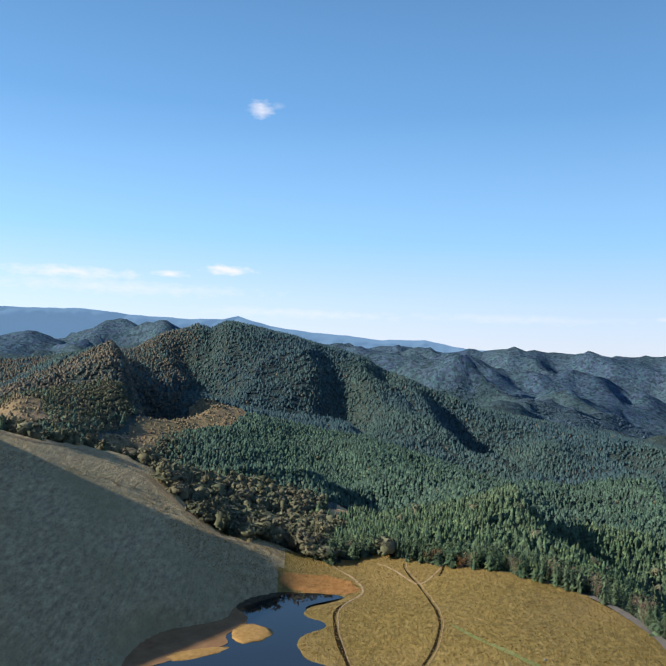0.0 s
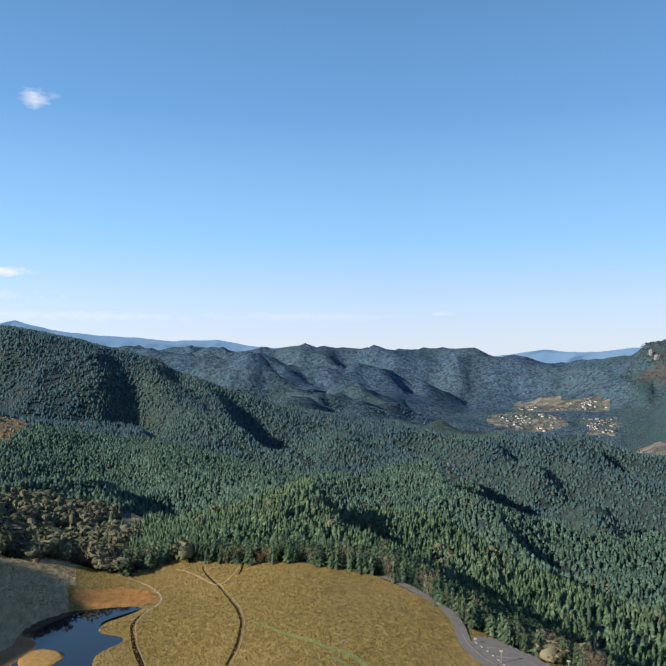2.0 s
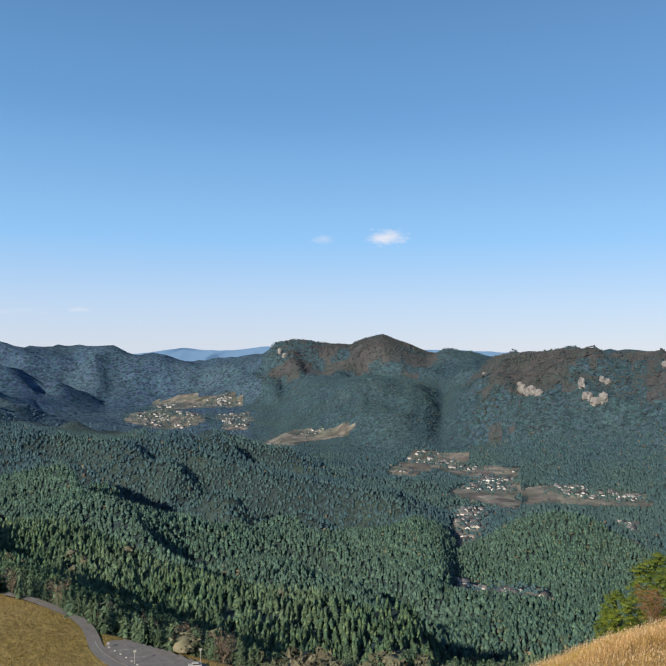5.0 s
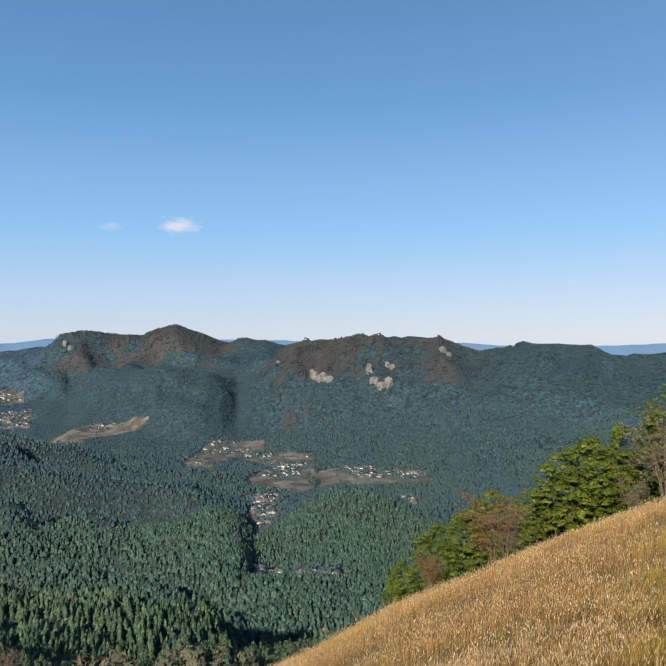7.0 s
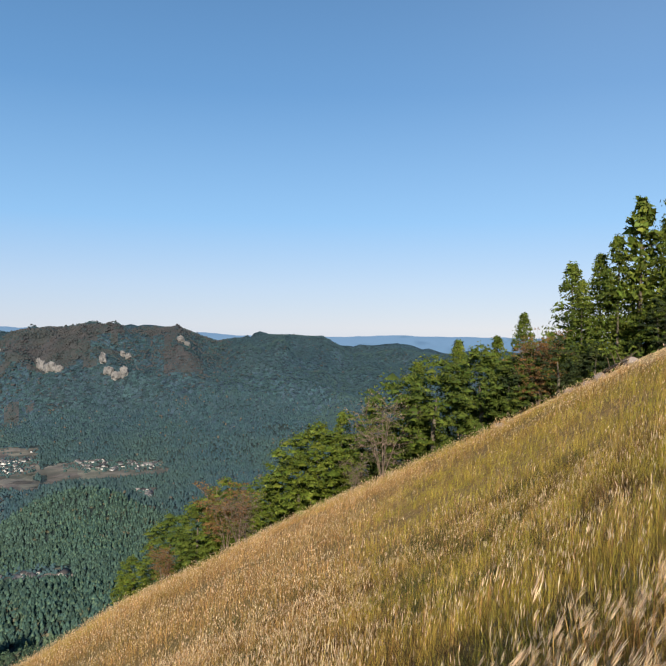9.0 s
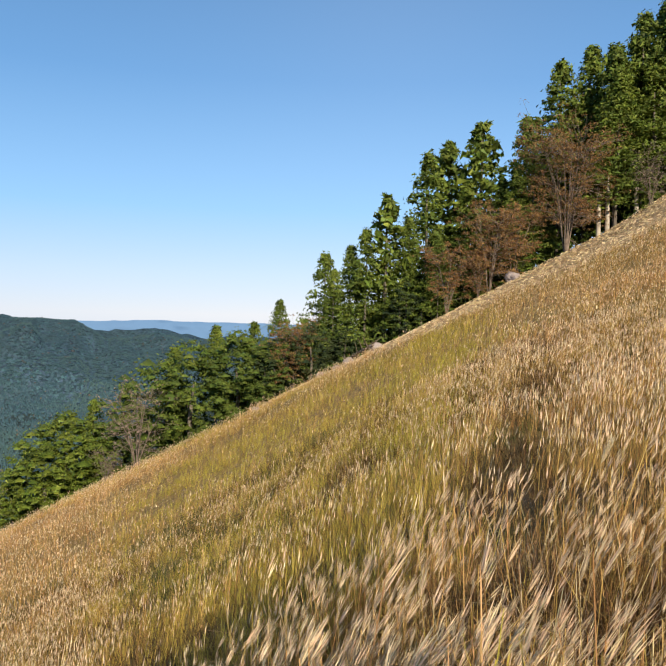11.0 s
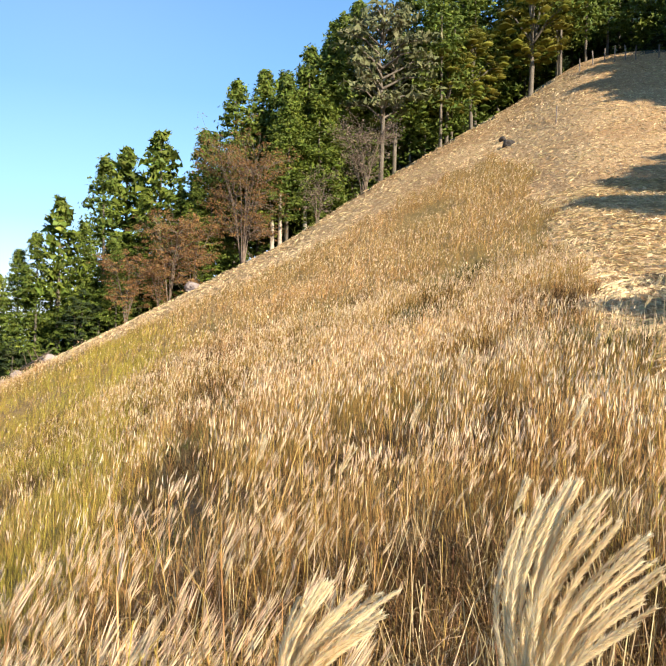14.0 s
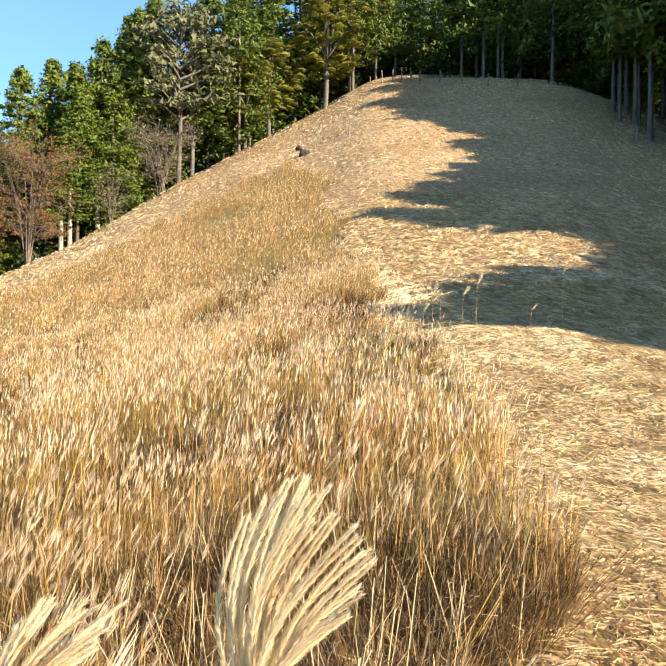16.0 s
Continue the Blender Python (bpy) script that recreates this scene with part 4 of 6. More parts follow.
def tube(points, radii, sides=6):
    """A limb along points. Corners and triangles."""
    pts = np.array(points, float)
    v, f = [], []
    for i, (p, rad) in enumerate(zip(pts, radii)):
        d = pts[min(i + 1, len(pts) - 1)] - pts[max(i - 1, 0)]
        d = d / (np.linalg.norm(d) + 1e-9)
        a = np.cross(d, (0.3, 0.9, 0.1))
        a /= np.linalg.norm(a) + 1e-9
        c = np.cross(d, a)
        for j in range(sides):
            t = 2 * math.pi * j / sides
            v.append(p + rad * (math.cos(t) * a + math.sin(t) * c))
    for i in range(len(pts) - 1):
        for j in range(sides):
            q, s = i * sides + j, i * sides + (j + 1) % sides
            f += [(q, s, q + sides), (s, s + sides, q + sides)]
    return np.array(v), np.array(f)


def cored(centres, sizes, seed):
    """The close inner twigs of leaf clumps: one lumpy body in each."""
    bodies = [ball(2, 5, seed * 7 + i, 0.16) for i in range(4)]
    return joined([((bodies[i % 4][0] - (0, 0, 0.5)) * (2 * k, 2 * k, 1.5 * k) + c, bodies[i % 4][1]) for i, (c, k) in enumerate(zip(centres, sizes))])


def cypress(seed, h, bare=0.08, width=0.25, thin=0.95, clump=11, leaf=0.62):
    """A dense conifer with a clear stem below: trunk and crown."""
    r = np.random.default_rng(seed)
    bend = r.normal(size=2) * 0.012 * h
    trunk = tube([(bend[0] * s * s, bend[1] * s * s, h * s) for s in (-0.12, 0.2, 0.5, 0.8, 0.97)], [0.014 * h, 0.0095 * h, 0.0075 * h, 0.004 * h, 0.002 * h])
    n = int(80 * thin)
    s = bare + (1 - bare) * r.uniform(0, 1, n) ** 0.85
    s[:4] = (0.985, 0.96, 0.93, 0.91)
    reach = width * h * ((1 - s) / (1 - bare)) ** 0.82 * (0.62 + 0.38 * np.minimum(1, (s - bare) / 0.12 + 0.3))
    a = r.uniform(0, 6.28, n)
    d = reach * r.uniform(0.45, 1.0, n)
    centres = np.stack([d * np.cos(a), d * np.sin(a), s * h - 0.06 * d], -1)
    size = (0.045 * h + 0.16 * reach) * (0.66 if thin > 1.3 else 1) * np.exp(0.2 * r.normal(size=n))
    size[:4] = 0.022 * h
    crown = joined([sprays(centres, size * 1.05, clump, leaf, r, 0.85), cored(centres, size * 0.36, seed)])
    boughs = [tube([(0, 0, c[2] - 0.03 * h), c * (0.6, 0.6, 1), c], [0.005 * h, 0.004 * h, 0.001 * h], 3) for c in centres[r.integers(0, n, 5)]]
    return trunk, joined(boughs), crown


def spruce(seed, h):
    """A narrow fir with whorls of level branches."""
    r = np.random.default_rng(seed)
    trunk = tube([(0, 0, -0.1 * h), (0, 0, 0.5 * h), (0, 0, h)], [0.02 * h, 0.012 * h, 0.002 * h])
    c, sz, boughs = [], [], []
    for i, s in enumerate(np.linspace(0.42, 0.985, 15)):
        reach = 0.17 * h * (1 - s) ** 0.8 / 0.58**0.8 + 0.012 * h
        for j in range(6):
            a = r.uniform(0, 6.28)
            for k in (0.45, 0.8, 1.05):
                c.append((reach * k * math.cos(a), reach * k * math.sin(a), s * h - 0.1 * reach * k + 0.04 * h * k * k))
                sz.append(0.02 * h + 0.1 * reach)
        boughs.append(tube([(0, 0, s * h - 0.02 * h), c[-1]], [0.004 * h, 0.001 * h], 3))
    return trunk, joined(boughs), sprays(np.array(c), np.array(sz), 7, 0.03 * h, r, 0.35, 0.1)


def rounded(seed, h, leaf=0.24, gaps=1.0):
    """A broad bushy tree, leafy to the ground."""
    r = np.random.default_rng(seed)
    n = int(190 * gaps)
    u = r.normal(size=(n, 3))
    u /= np.linalg.norm(u, axis=1)[:, None]
    centres = np.array([0, 0, 0.47 * h]) + u * (0.37 * h, 0.37 * h, 0.47 * h) * r.uniform(0.6, 1.03, (n, 1))
    centres[:3] = [(0, 0, 0.97 * h), (0.05 * h, 0, 0.9 * h), (-0.04 * h, 0.05 * h, 0.92 * h)]
    trunk = tube([(0, 0, -0.2 * h), (0.02 * h, 0, 0.3 * h), (0, 0.02 * h, 0.6 * h)], [0.03 * h, 0.022 * h, 0.008 * h])
    boughs = [tube([(0.02 * h, 0, 0.25 * h), c * (0.5, 0.5, 0.85), c], [0.012 * h, 0.008 * h, 0.002 * h], 4) for c in centres[:14]]
    size = 0.072 * h * np.exp(0.2 * r.normal(size=n))
    return trunk, joined(boughs), joined([sprays(centres, size * 1.05, 30, 0.72 * leaf * (0.45 + 0.035 * h), r, 0.9), cored(centres, size * 0.6, seed)])


def twiggy(seed, h, leaves, leaf=0.12, wide=0.42, stems=6):
    """A thin leafless or nearly leafless tree: forked stems, twigs, and a veil of last leaves."""
    r = np.random.default_rng(seed)
    limbs, twigs, tips = [], [], []
    for i in range(stems):
        a = 6.28 * i / stems + r.normal() * 0.4
        d = np.array([math.cos(a), math.sin(a), 0])
        reach = wide * h * r.uniform(0.5, 1)
        p = [np.array([0, 0, -0.1 * h]), np.array([0, 0, 0.12 * h]) + d * 0.03 * h, d * reach * 0.35 + (0, 0, 0.45 * h), d * reach * 0.75 + (0, 0, 0.75 * h), d * reach + (0, 0, h * r.uniform(0.82, 1.0))]
        limbs.append(tube(p, [0.009 * h, 0.007 * h, 0.005 * h, 0.003 * h, 0.001 * h], 4))
        for j in range(16):
            s = r.uniform(1.2, 4)
            k = int(min(s, 3))
            q = p[k] + (p[k + 1] - p[k]) * (s - k)
            w = r.normal(size=3) * (1, 1, 0.5) + d * 0.5 + (0, 0, 0.5)
            w /= np.linalg.norm(w)
            e = q + w * h * r.uniform(0.1, 0.2)
            twigs.append(tube([q, (q + e) / 2 + r.normal(size=3) * 0.01 * h, e], [0.0028 * h, 0.002 * h, 0.001 * h], 3))
            for _ in range(3):
                f = e + (w + r.normal(size=3) * 0.6) * h * 0.09
                twigs.append(tube([q + (e - q) * r.uniform(0.4, 0.9), f], [0.002 * h, 0.0008 * h], 3))
                tips.append(f)
            tips.append(e)
    tips = np.array(tips)
    return joined(limbs), joined(twigs), sprays(tips, np.full(len(tips), 0.05 * h), leaves, leaf, r)


def layered(seed, h):
    """An old pine with flat grey-green layers of boughs."""
    r = np.random.default_rng(seed)
    trunk = tube([(0, 0, -0.1 * h), (0.01 * h, 0, 0.35 * h), (-0.01 * h, 0.02 * h, 0.7 * h), (0, 0, 0.97 * h)], [0.016 * h, 0.012 * h, 0.009 * h, 0.003 * h])
    c, boughs = [], []
    for s in np.linspace(0.4, 0.97, 11):
        a = r.uniform(0, 6.28)
        for q in range(3):
            a += 2.1 + 0.3 * r.normal()
            reach = h * (0.26 if s < 0.8 else 0.16) * r.uniform(0.6, 1.1)
            tip = np.array([reach * math.cos(a), reach * math.sin(a), s * h + 0.02 * h])
            boughs.append(tube([(0, 0, s * h - 0.05 * h), tip * (0.5, 0.5, 1), tip], [0.008 * h, 0.005 * h, 0.001 * h], 4))
            c += [tip * (k, k, 1) + r.normal(size=3) * (0.02 * h, 0.02 * h, 0.006 * h) for k in (0.55, 0.8, 1.0)]
    return trunk, joined(boughs), sprays(np.array(c), np.full(len(c), 0.065 * h), 20, 0.026 * h, r, 0.22, 0.0)


M_PINE = surface("pine_needles", [(0.06, 0.075, 0.025), (0.14, 0.145, 0.06), (0.25, 0.225, 0.125)], 0.6, by_piece=0.35, translucent=0.2)
M_DARKLEAF = surface("dark_evergreen_leaves", [(0.02, 0.035, 0.012), (0.04, 0.06, 0.018), (0.08, 0.085, 0.03)], 0.6, by_piece=0.45, translucent=0.2)
KINDS = {  # builder, leaves, name, label, category
    "hinoki": (lambda s, h: cypress(s, h, 0.07, 0.29, 3.4, 22, 0.22), M_LEAF, "cypress_tree", "tall green cypress with a bare lower trunk at the forest edge"),
    "cedar": (lambda s, h: cypress(s, h, 0.03, 0.17, 0.9, 18, 0.3), M_CONIFER, "cedar_tree", "dark green cedar at the rim of the marsh"),
    "spruce": (lambda s, h: spruce(s, h), M_LEAF, "fir_tree", "narrow dark fir with level whorled branches"),
    "round": (lambda s, h: rounded(s, h), M_LEAF, "young_cypress_tree", "bushy bright green young cypress, leafy to the ground"),
    "hinoki_bush": (lambda s, h: rounded(s, h), M_LEAF, "young_cypress_tree", "bushy bright green young cypress, leafy to the ground"),
    "bush": (lambda s, h: rounded(s, h, 0.36, 0.36), M_LEAF, "young_cypress_tree", "bushy bright green young cypress, leafy to the ground"),
    "dark": (lambda s, h: rounded(s, h, 0.3, 0.45), M_DARKLEAF, "evergreen_bush", "dark evergreen bush beside the dry grass"),
    "brown": (lambda s, h: twiggy(s, h, 16, 0.10, 0.34), M_RUST, "autumn_tree", "small brown-leaved autumn tree at the forest edge"),
    "red": (lambda s, h: twiggy(s, h, 16, 0.11, 0.42), M_RUST, "autumn_tree", "low rust-red autumn tree under the cypresses"),
    "bare": (lambda s, h: twiggy(s, h, 4, 0.1, 0.42), M_TWIG, "bare_tree", "small leafless grey-brown tree with spreading twigs"),
    "bigbare": (lambda s, h: twiggy(s, h, 26, 0.12, 0.25, 10), M_RUST, "autumn_tree", "large fan-shaped autumn tree with thin orange-brown leaves"),
    "pine": (lambda s, h: layered(s, h), M_PINE, "pine_tree", "old grey-green pine with flat layered boughs"),
    "olive": (lambda s, h: rounded(s, h * 0.82, 0.2, 0.8), M_OLIVE, "broadleaf_tree", "yellow-olive broadleaf tree on a slim pale trunk"),
}
MODELS = {}


def edge_tree(kind, b, d, top=None, tall=None, seed=0):
    """A tree of a kind at a bearing and distance, up to a height above the camera's ground or of its own height."""
    x, y = (float(v) for v in place(b, d))
    z = height(x, y)
    h = tall or max(top - z, 2.5)
    if kind == "hinoki" and seed >= 100:
        key = ("hinoki_back", seed % 3)
    else:
        key = (kind, seed % 3)
    if key not in MODELS:
        build, leaves, name, label = KINDS[kind]
        size = {"hinoki": 15.0, "cedar": 10.0, "spruce": 14.0, "pine": 17.0, "bigbare": 12.0, "olive": 13.0}.get(kind, 6.0)
        trunk, boughs, crown = (cypress(900 + seed, 15.0, 0.2 + 0.06 * key[1], 0.3, 1.6, 17, 0.3) if key[0] == "hinoki_back" else build(40 * len(MODELS) + 17, size))
        lift = 0.2 * size if kind == "olive" else 0.0
        ob = thing(name, label, "tree", "trees along the forest edge")
        if kind == "olive":
            boughs = (boughs[0] + (0, 0, lift), boughs[1])
            crown = (crown[0] + (0, 0, lift), crown[1])
        if kind in ("bare", "brown", "red", "bigbare"):
            part("trunk", trunk, M_TWIG, ob)
            part("twig_work", boughs, M_TWIG, ob)["kind"] = "stuff"
        else:
            part("trunk", trunk if "hinoki" in key[0] or kind in ("round", "bush", "dark", "cedar") else joined([trunk, boughs]), M_BARK, ob)
        part("crown", crown, leaves, ob)
        MODELS[key] = (ob, size, False)
    ob, size, used = MODELS[key]
    k = h / size
    m = pose(x, y, z, 0, 0, (seed * 77) % 360) @ Matrix.Diagonal((k, k, k, 1))
    if used:
        c = copy_thing(ob, m)
        c.matrix_basis = m
    else:
        ob.matrix_basis = m
        MODELS[key] = (ob, size, True)


EDGE = [  # kind, bearing, distance, height of the top
    ("hinoki_bush", 64, 75.6, -20.9),
    ("brown", 66.1, 73, -19.9),
    ("round", 66.6, 77.6, -17.6),
    ("round", 68.6, 74.1, -15.4),
    ("round", 70.8, 74.6, -13.3),
    ("bare", 71.7, 69.7, -14.3),
    ("brown", 70.8, 71.6, -14.1),
    ("round", 73.6, 74.2, -13.2),
    ("round", 76.2, 71, -8.7),
    ("round", 77.8, 71.3, -7.4),
    ("hinoki", 79.6, 73.6, -6.8),
    ("round", 81.1, 72, -8),
    ("bare", 82.7, 65.3, -5),
    ("bare", 80.5, 65.2, -10.1),
    ("round", 83.4, 71, -2.9),
    ("hinoki", 85.3, 71.3, -1.7),
    ("round", 86.6, 66.9, -0.7),
    ("hinoki", 88.4, 70.3, 0.4),
    ("round", 90, 65.8, 0.3),
    ("hinoki", 91.2, 68.6, 0.9),
    ("hinoki", 93.1, 66.2, 2.9),
    ("round", 92, 63.4, -0.5),
    ("brown", 94.2, 63, 0.7),
    ("dark", 95.6, 62, 1),
    ("hinoki", 96.5, 69, 7.3),
    ("hinoki", 97.2, 66, 5.7),
    ("hinoki", 98.5, 68, 8),
] + [
    ("hinoki", 99.6, 66, 9.3),
    ("spruce", 101.1, 66.2, 12),
    ("hinoki", 102.8, 66.4, 10.4),
    ("hinoki", 104.2, 68.5, 16.5),
    ("spruce", 105.7, 70.7, 17.5),
    ("hinoki", 105.1, 63.7, 8.6),
    ("hinoki", 107, 67.9, 13.7),
    ("spruce", 108.1, 69, 18.9),
    ("hinoki", 109.7, 68.4, 14.2),
    ("hinoki", 110.8, 66.6, 15),
    ("brown", 108.9, 63.2, 10.8),
    ("brown", 110.6, 64.0, 10.6),
    ("red", 105.8, 62.7, 7.5),
    ("red", 108.1, 63, 6.8),
    ("bigbare", 114.3, 64.8, 17.0),
    ("hinoki", 111.3, 68.7, 19.6),
    ("hinoki", 113.7, 70.2, 24.8),
    ("hinoki", 115.8, 71.6, 26.4),
    ("hinoki", 117.3, 73.9, 27.1),
    ("hinoki", 118.7, 70.6, 26.6),
    ("hinoki", 117.6, 67, 22.9),
    ("hinoki", 119.1, 72.8, 27.2),
    ("hinoki", 120.6, 74.5, 30.1),
    ("hinoki", 121.8, 73.1, 32.7),
    ("hinoki", 117.5, 68, 24.8),
    ("hinoki", 120, 68.2, 24.8),
    ("bare", 123.3, 67.8, 20.2),
    ("bare", 119.9, 65.2, 15.4),
] + [
    ("pine", 124.7, 69.5, 32.4),
    ("hinoki", 121, 73.7, 32.2),
    ("hinoki", 119.2, 69.8, 28.2),
    ("hinoki", 122.8, 74.6, 34.6),
    ("bare", 123.6, 68, 20.7),
    ("pine", 125.7, 72, 32.6),
    ("hinoki", 128.9, 76.9, 38.6),
    ("olive", 131.5, 73.9, 31.9),
    ("olive", 129.6, 73.5, 30.3),
    ("olive", 135.7, 75.1, 37.8),
    ("olive", 137.7, 78.3, 40.7),
    ("hinoki", 133.4, 81.3, 44.9),
    ("hinoki", 136, 83.7, 47.7),
    ("hinoki", 130.8, 78.4, 41.8),
    ("hinoki", 126.9, 74.7, 37.3),
]
for i, (kind, b, d, top) in enumerate(EDGE):
    edge_tree(kind, b, d, top=top, seed=i)
# the wood behind and above them
r2 = np.random.default_rng(23)
for i in range(126):
    b = 95 + 44 * r2.uniform() ** 1.2
    d = np.interp(b, RIM[0], RIM[1]) + r2.uniform(7, 24)
    edge_tree("hinoki", b, d, tall=np.interp(b, [96, 104, 112, 120, 139], [8, 11, 13.5, 15, 17]) * r2.uniform(0.8, 1.04), seed=100 + i)
for i in range(46):
    b = r2.uniform(62, 99)
    d = np.interp(b, RIM[0], RIM[1]) + r2.uniform(4, 14)
    edge_tree("bush", b, d, tall=np.interp(b, [62, 75, 97], [4, 6.5, 8]) * r2.uniform(0.7, 1.0), seed=200 + i)
for i in range(90):
    b = r2.uniform(126, 170)
    d = np.interp(b, RIM[0], RIM[1]) + 2 + 42 * r2.uniform(0, 1) ** 1.2
    edge_tree("hinoki", b, d, tall=r2.uniform(13, 18), seed=300 + i * 3)
# the wood to the side, whose shadows fall across the mown slope
side = []
# mostly out of view: heights set by where the shadow edges should fall
WOOD_TOP = table([(158, 19), (168, 22.5), (172, 20.5), (176, 21), (182, 19.2), (188, 18.8), (192.5, 17.5), (194.5, 14.5), (196, 9.5), (200, 9.6), (203, 11), (208, 11.8), (214, 12.6), (219, 13.2), (223, 12.8), (226, 12)])
for i in range(168):
    row = i // 42
    b = 225 - 66 * (i % 42 / 41) + r2.normal() * 0.8
    side.append((b, np.interp(b, [160, 172, 181, 198, 224], [62, 54, 44, 33, 29.5]) + 0.8 * r2.normal() + 4.5 * row, np.interp(b, *WOOD_TOP) * r2.uniform(0.9, 1.0) + 0.6 * row))
for i in range(40):
    b = r2.uniform(157, 166)
    side.append((b, np.interp(b, [157, 177], [64, 50]) + r2.uniform(0, 12), r2.uniform(13, 17)))
for i in range(50):
    side.append((r2.uniform(146, 168), r2.uniform(78, 108), r2.uniform(14, 18)))
_b, _d, _h = np.array(side).T
_x, _y = place(_b, _d)
vs, fs, ms, n = [], [], [], 0
# tall bare stems towards the slope's top, dense crowns along its side
for pick, model in ((_b < 167, cypress(931, 1.0, 0.42, 0.19, 1.0, 16, 0.032)), (_b >= 167, cypress(932, 1.0, 0.2, 0.27, 0.8, 7, 0.07))):
    for (sv, sf), m in ((model[0], 0), (model[2], 1)):
        v, f = scattered(sv, sf, turned(r2.uniform(0, 6.28, pick.sum()), _h[pick], _h[pick]), np.stack([_x, _y, ground(_x, _y)], -1)[pick])
        vs.append(v)
        fs.append(f + n)
        ms.append(np.full(len(f), m))
        n += len(v)
tagged(new("side_cypress_wood", mesh_of("side_cypress_wood", np.concatenate(vs), np.concatenate(fs), [M_BARK, M_LEAF], np.concatenate(ms))), "dense tall cypress wood that shades the mown slope", "forest", kind="stuff")
# undergrowth and young trees that close the foot of the wood
for i in range(46):
    b = r2.uniform(99, 165)
    d = np.interp(b, RIM[0], RIM[1]) + r2.uniform(5, 14)
    edge_tree("dark" if i % 3 else "bush", b, d, tall=r2.uniform(2.5, 5), seed=900 + i)
for i in range(34):
    b = r2.uniform(92, 112)
    d = np.interp(b, RIM[0], RIM[1]) + r2.uniform(3, 8)
    edge_tree("bush" if i % 3 else "dark", b, d, tall=r2.uniform(2.5, 5.5), seed=960 + i)
# the first row of trees beyond the marsh
for i in range(84):
    b = 2 + 36 * (i + r2.uniform()) / 84
    d = np.interp(b, RIM[0], RIM[1]) + r2.uniform(5, 14) + (4 if 24 < b < 36 else 0)
    edge_tree("red" if 7.5 < b < 11 and i % 2 else "bare" if i % 7 == 0 else "cedar", b, d, tall=r2.uniform(3.5, 5) if 7.5 < b < 11 else r2.uniform(5, 7.5) if b < 13 else r2.uniform(6.5, 9.5), seed=1000 + i)


# ---- grass of the hillside ----
g = np.random.default_rng(5)


def blade(points, widths, facing=(1, 0, 0)):
    """A flat leaf along points. Corners and triangles."""
    p, f = np.array(points, float), np.array(facing, float)
    v = []
    for q, w in zip(p, widths):
        v += [q - f * w / 2, q + f * w / 2]
    t = []
    for i in range(len(p) - 1):
        a = 2 * i
        t += [(a, a + 1, a + 2), (a + 1, a + 3, a + 2)]
    return np.array(v), np.array(t)


def kite(base, end, width, side):
    """A narrow leaf or flower head, widest in its lower half."""
    base, end, side = (np.asarray(q, float) for q in (base, end, side))
    mid = base + (end - base) * 0.42
    return np.array([base, mid - side * width / 2, mid + side * width / 2, end]), np.array([[0, 1, 2], [1, 3, 2]])


def stem(seed, blades, fingers, plume=True, fine=True):
    """A flowering stem of silver grass one metre high with its leaves: corners, triangles, and which of them are plume."""
    r = np.random.default_rng(seed)
    pieces, kind = [], []
    lean = r.normal(size=2) * 0.05
    tip = np.array([lean[0], lean[1], 0.78])
    a0 = r.uniform(0, 6.28)
    if fingers != 1 or not plume:
        pieces.append(blade([(0, 0, 0), tip], [0.006, 0.004], (math.cos(a0), math.sin(a0), 0)))
        kind.append(0)
    for i in range(blades):
        a = r.uniform(0, 6.28)
        d = np.array([math.cos(a), math.sin(a), 0])
        h, reach = r.uniform(0.35, 0.8), r.uniform(0.08, 0.34)
        side = np.cross(d, (0, 0, 1)) * 0.8 + d * 0.3
        pts = [d * 0.01, d * reach * 0.5 + (0, 0, h * 0.9), d * reach * 1.2 + (0, 0, h * r.uniform(0.8, 1.05))]
        pieces.append(blade(pts, [0.006, 0.0055, 0.001], side) if fine else blade([pts[0], pts[2]], [0.008, 0.002], side))
        kind.append(0)
    if plume:
        # the heads nod the way the wind has combed them
        way = np.array([-0.5, -0.87, 0]) * (r.uniform(0.02, 0.08) if fine else r.uniform(-0.01, 0.03)) + np.array([*r.normal(size=2) * 0.02, 0])
        long = r.uniform(0.15, 0.22) * (0.68 if fine else 1)
        for i in range(fingers):
            a = r.uniform(0, 6.28)
            d = np.array([math.cos(a), math.sin(a), 0])
            side = np.array([math.cos(a + 1.3), math.sin(a + 1.3), 0.0])
            if fine:
                low = tip - (0, 0, 0.05 * r.uniform())
                k = r.uniform(0.65, 1.0)
                end = low + way * 0.9 * k + d * 0.02 * k + (0, 0, long * k)
                pieces.append(kite(low, end, 0.0056, side))
            else:
                at = tip + np.array([*r.normal(size=2) * (0.1 if fingers > 1 else 0.0), r.uniform(-0.16, 0.06)])
                pieces.append(kite(at - (0, 0, 0.02), at + way * 0.7 + (0, 0, long * r.uniform(0.55, 0.85)), 0.0125 if fingers > 2 else 0.015 if fingers > 1 else 0.013, side))
            kind.append(1)
    marks = np.concatenate([np.full(len(f), k) for (v, f), k in zip(pieces, kind)])
    v, f = joined(pieces)
    return v, f, marks


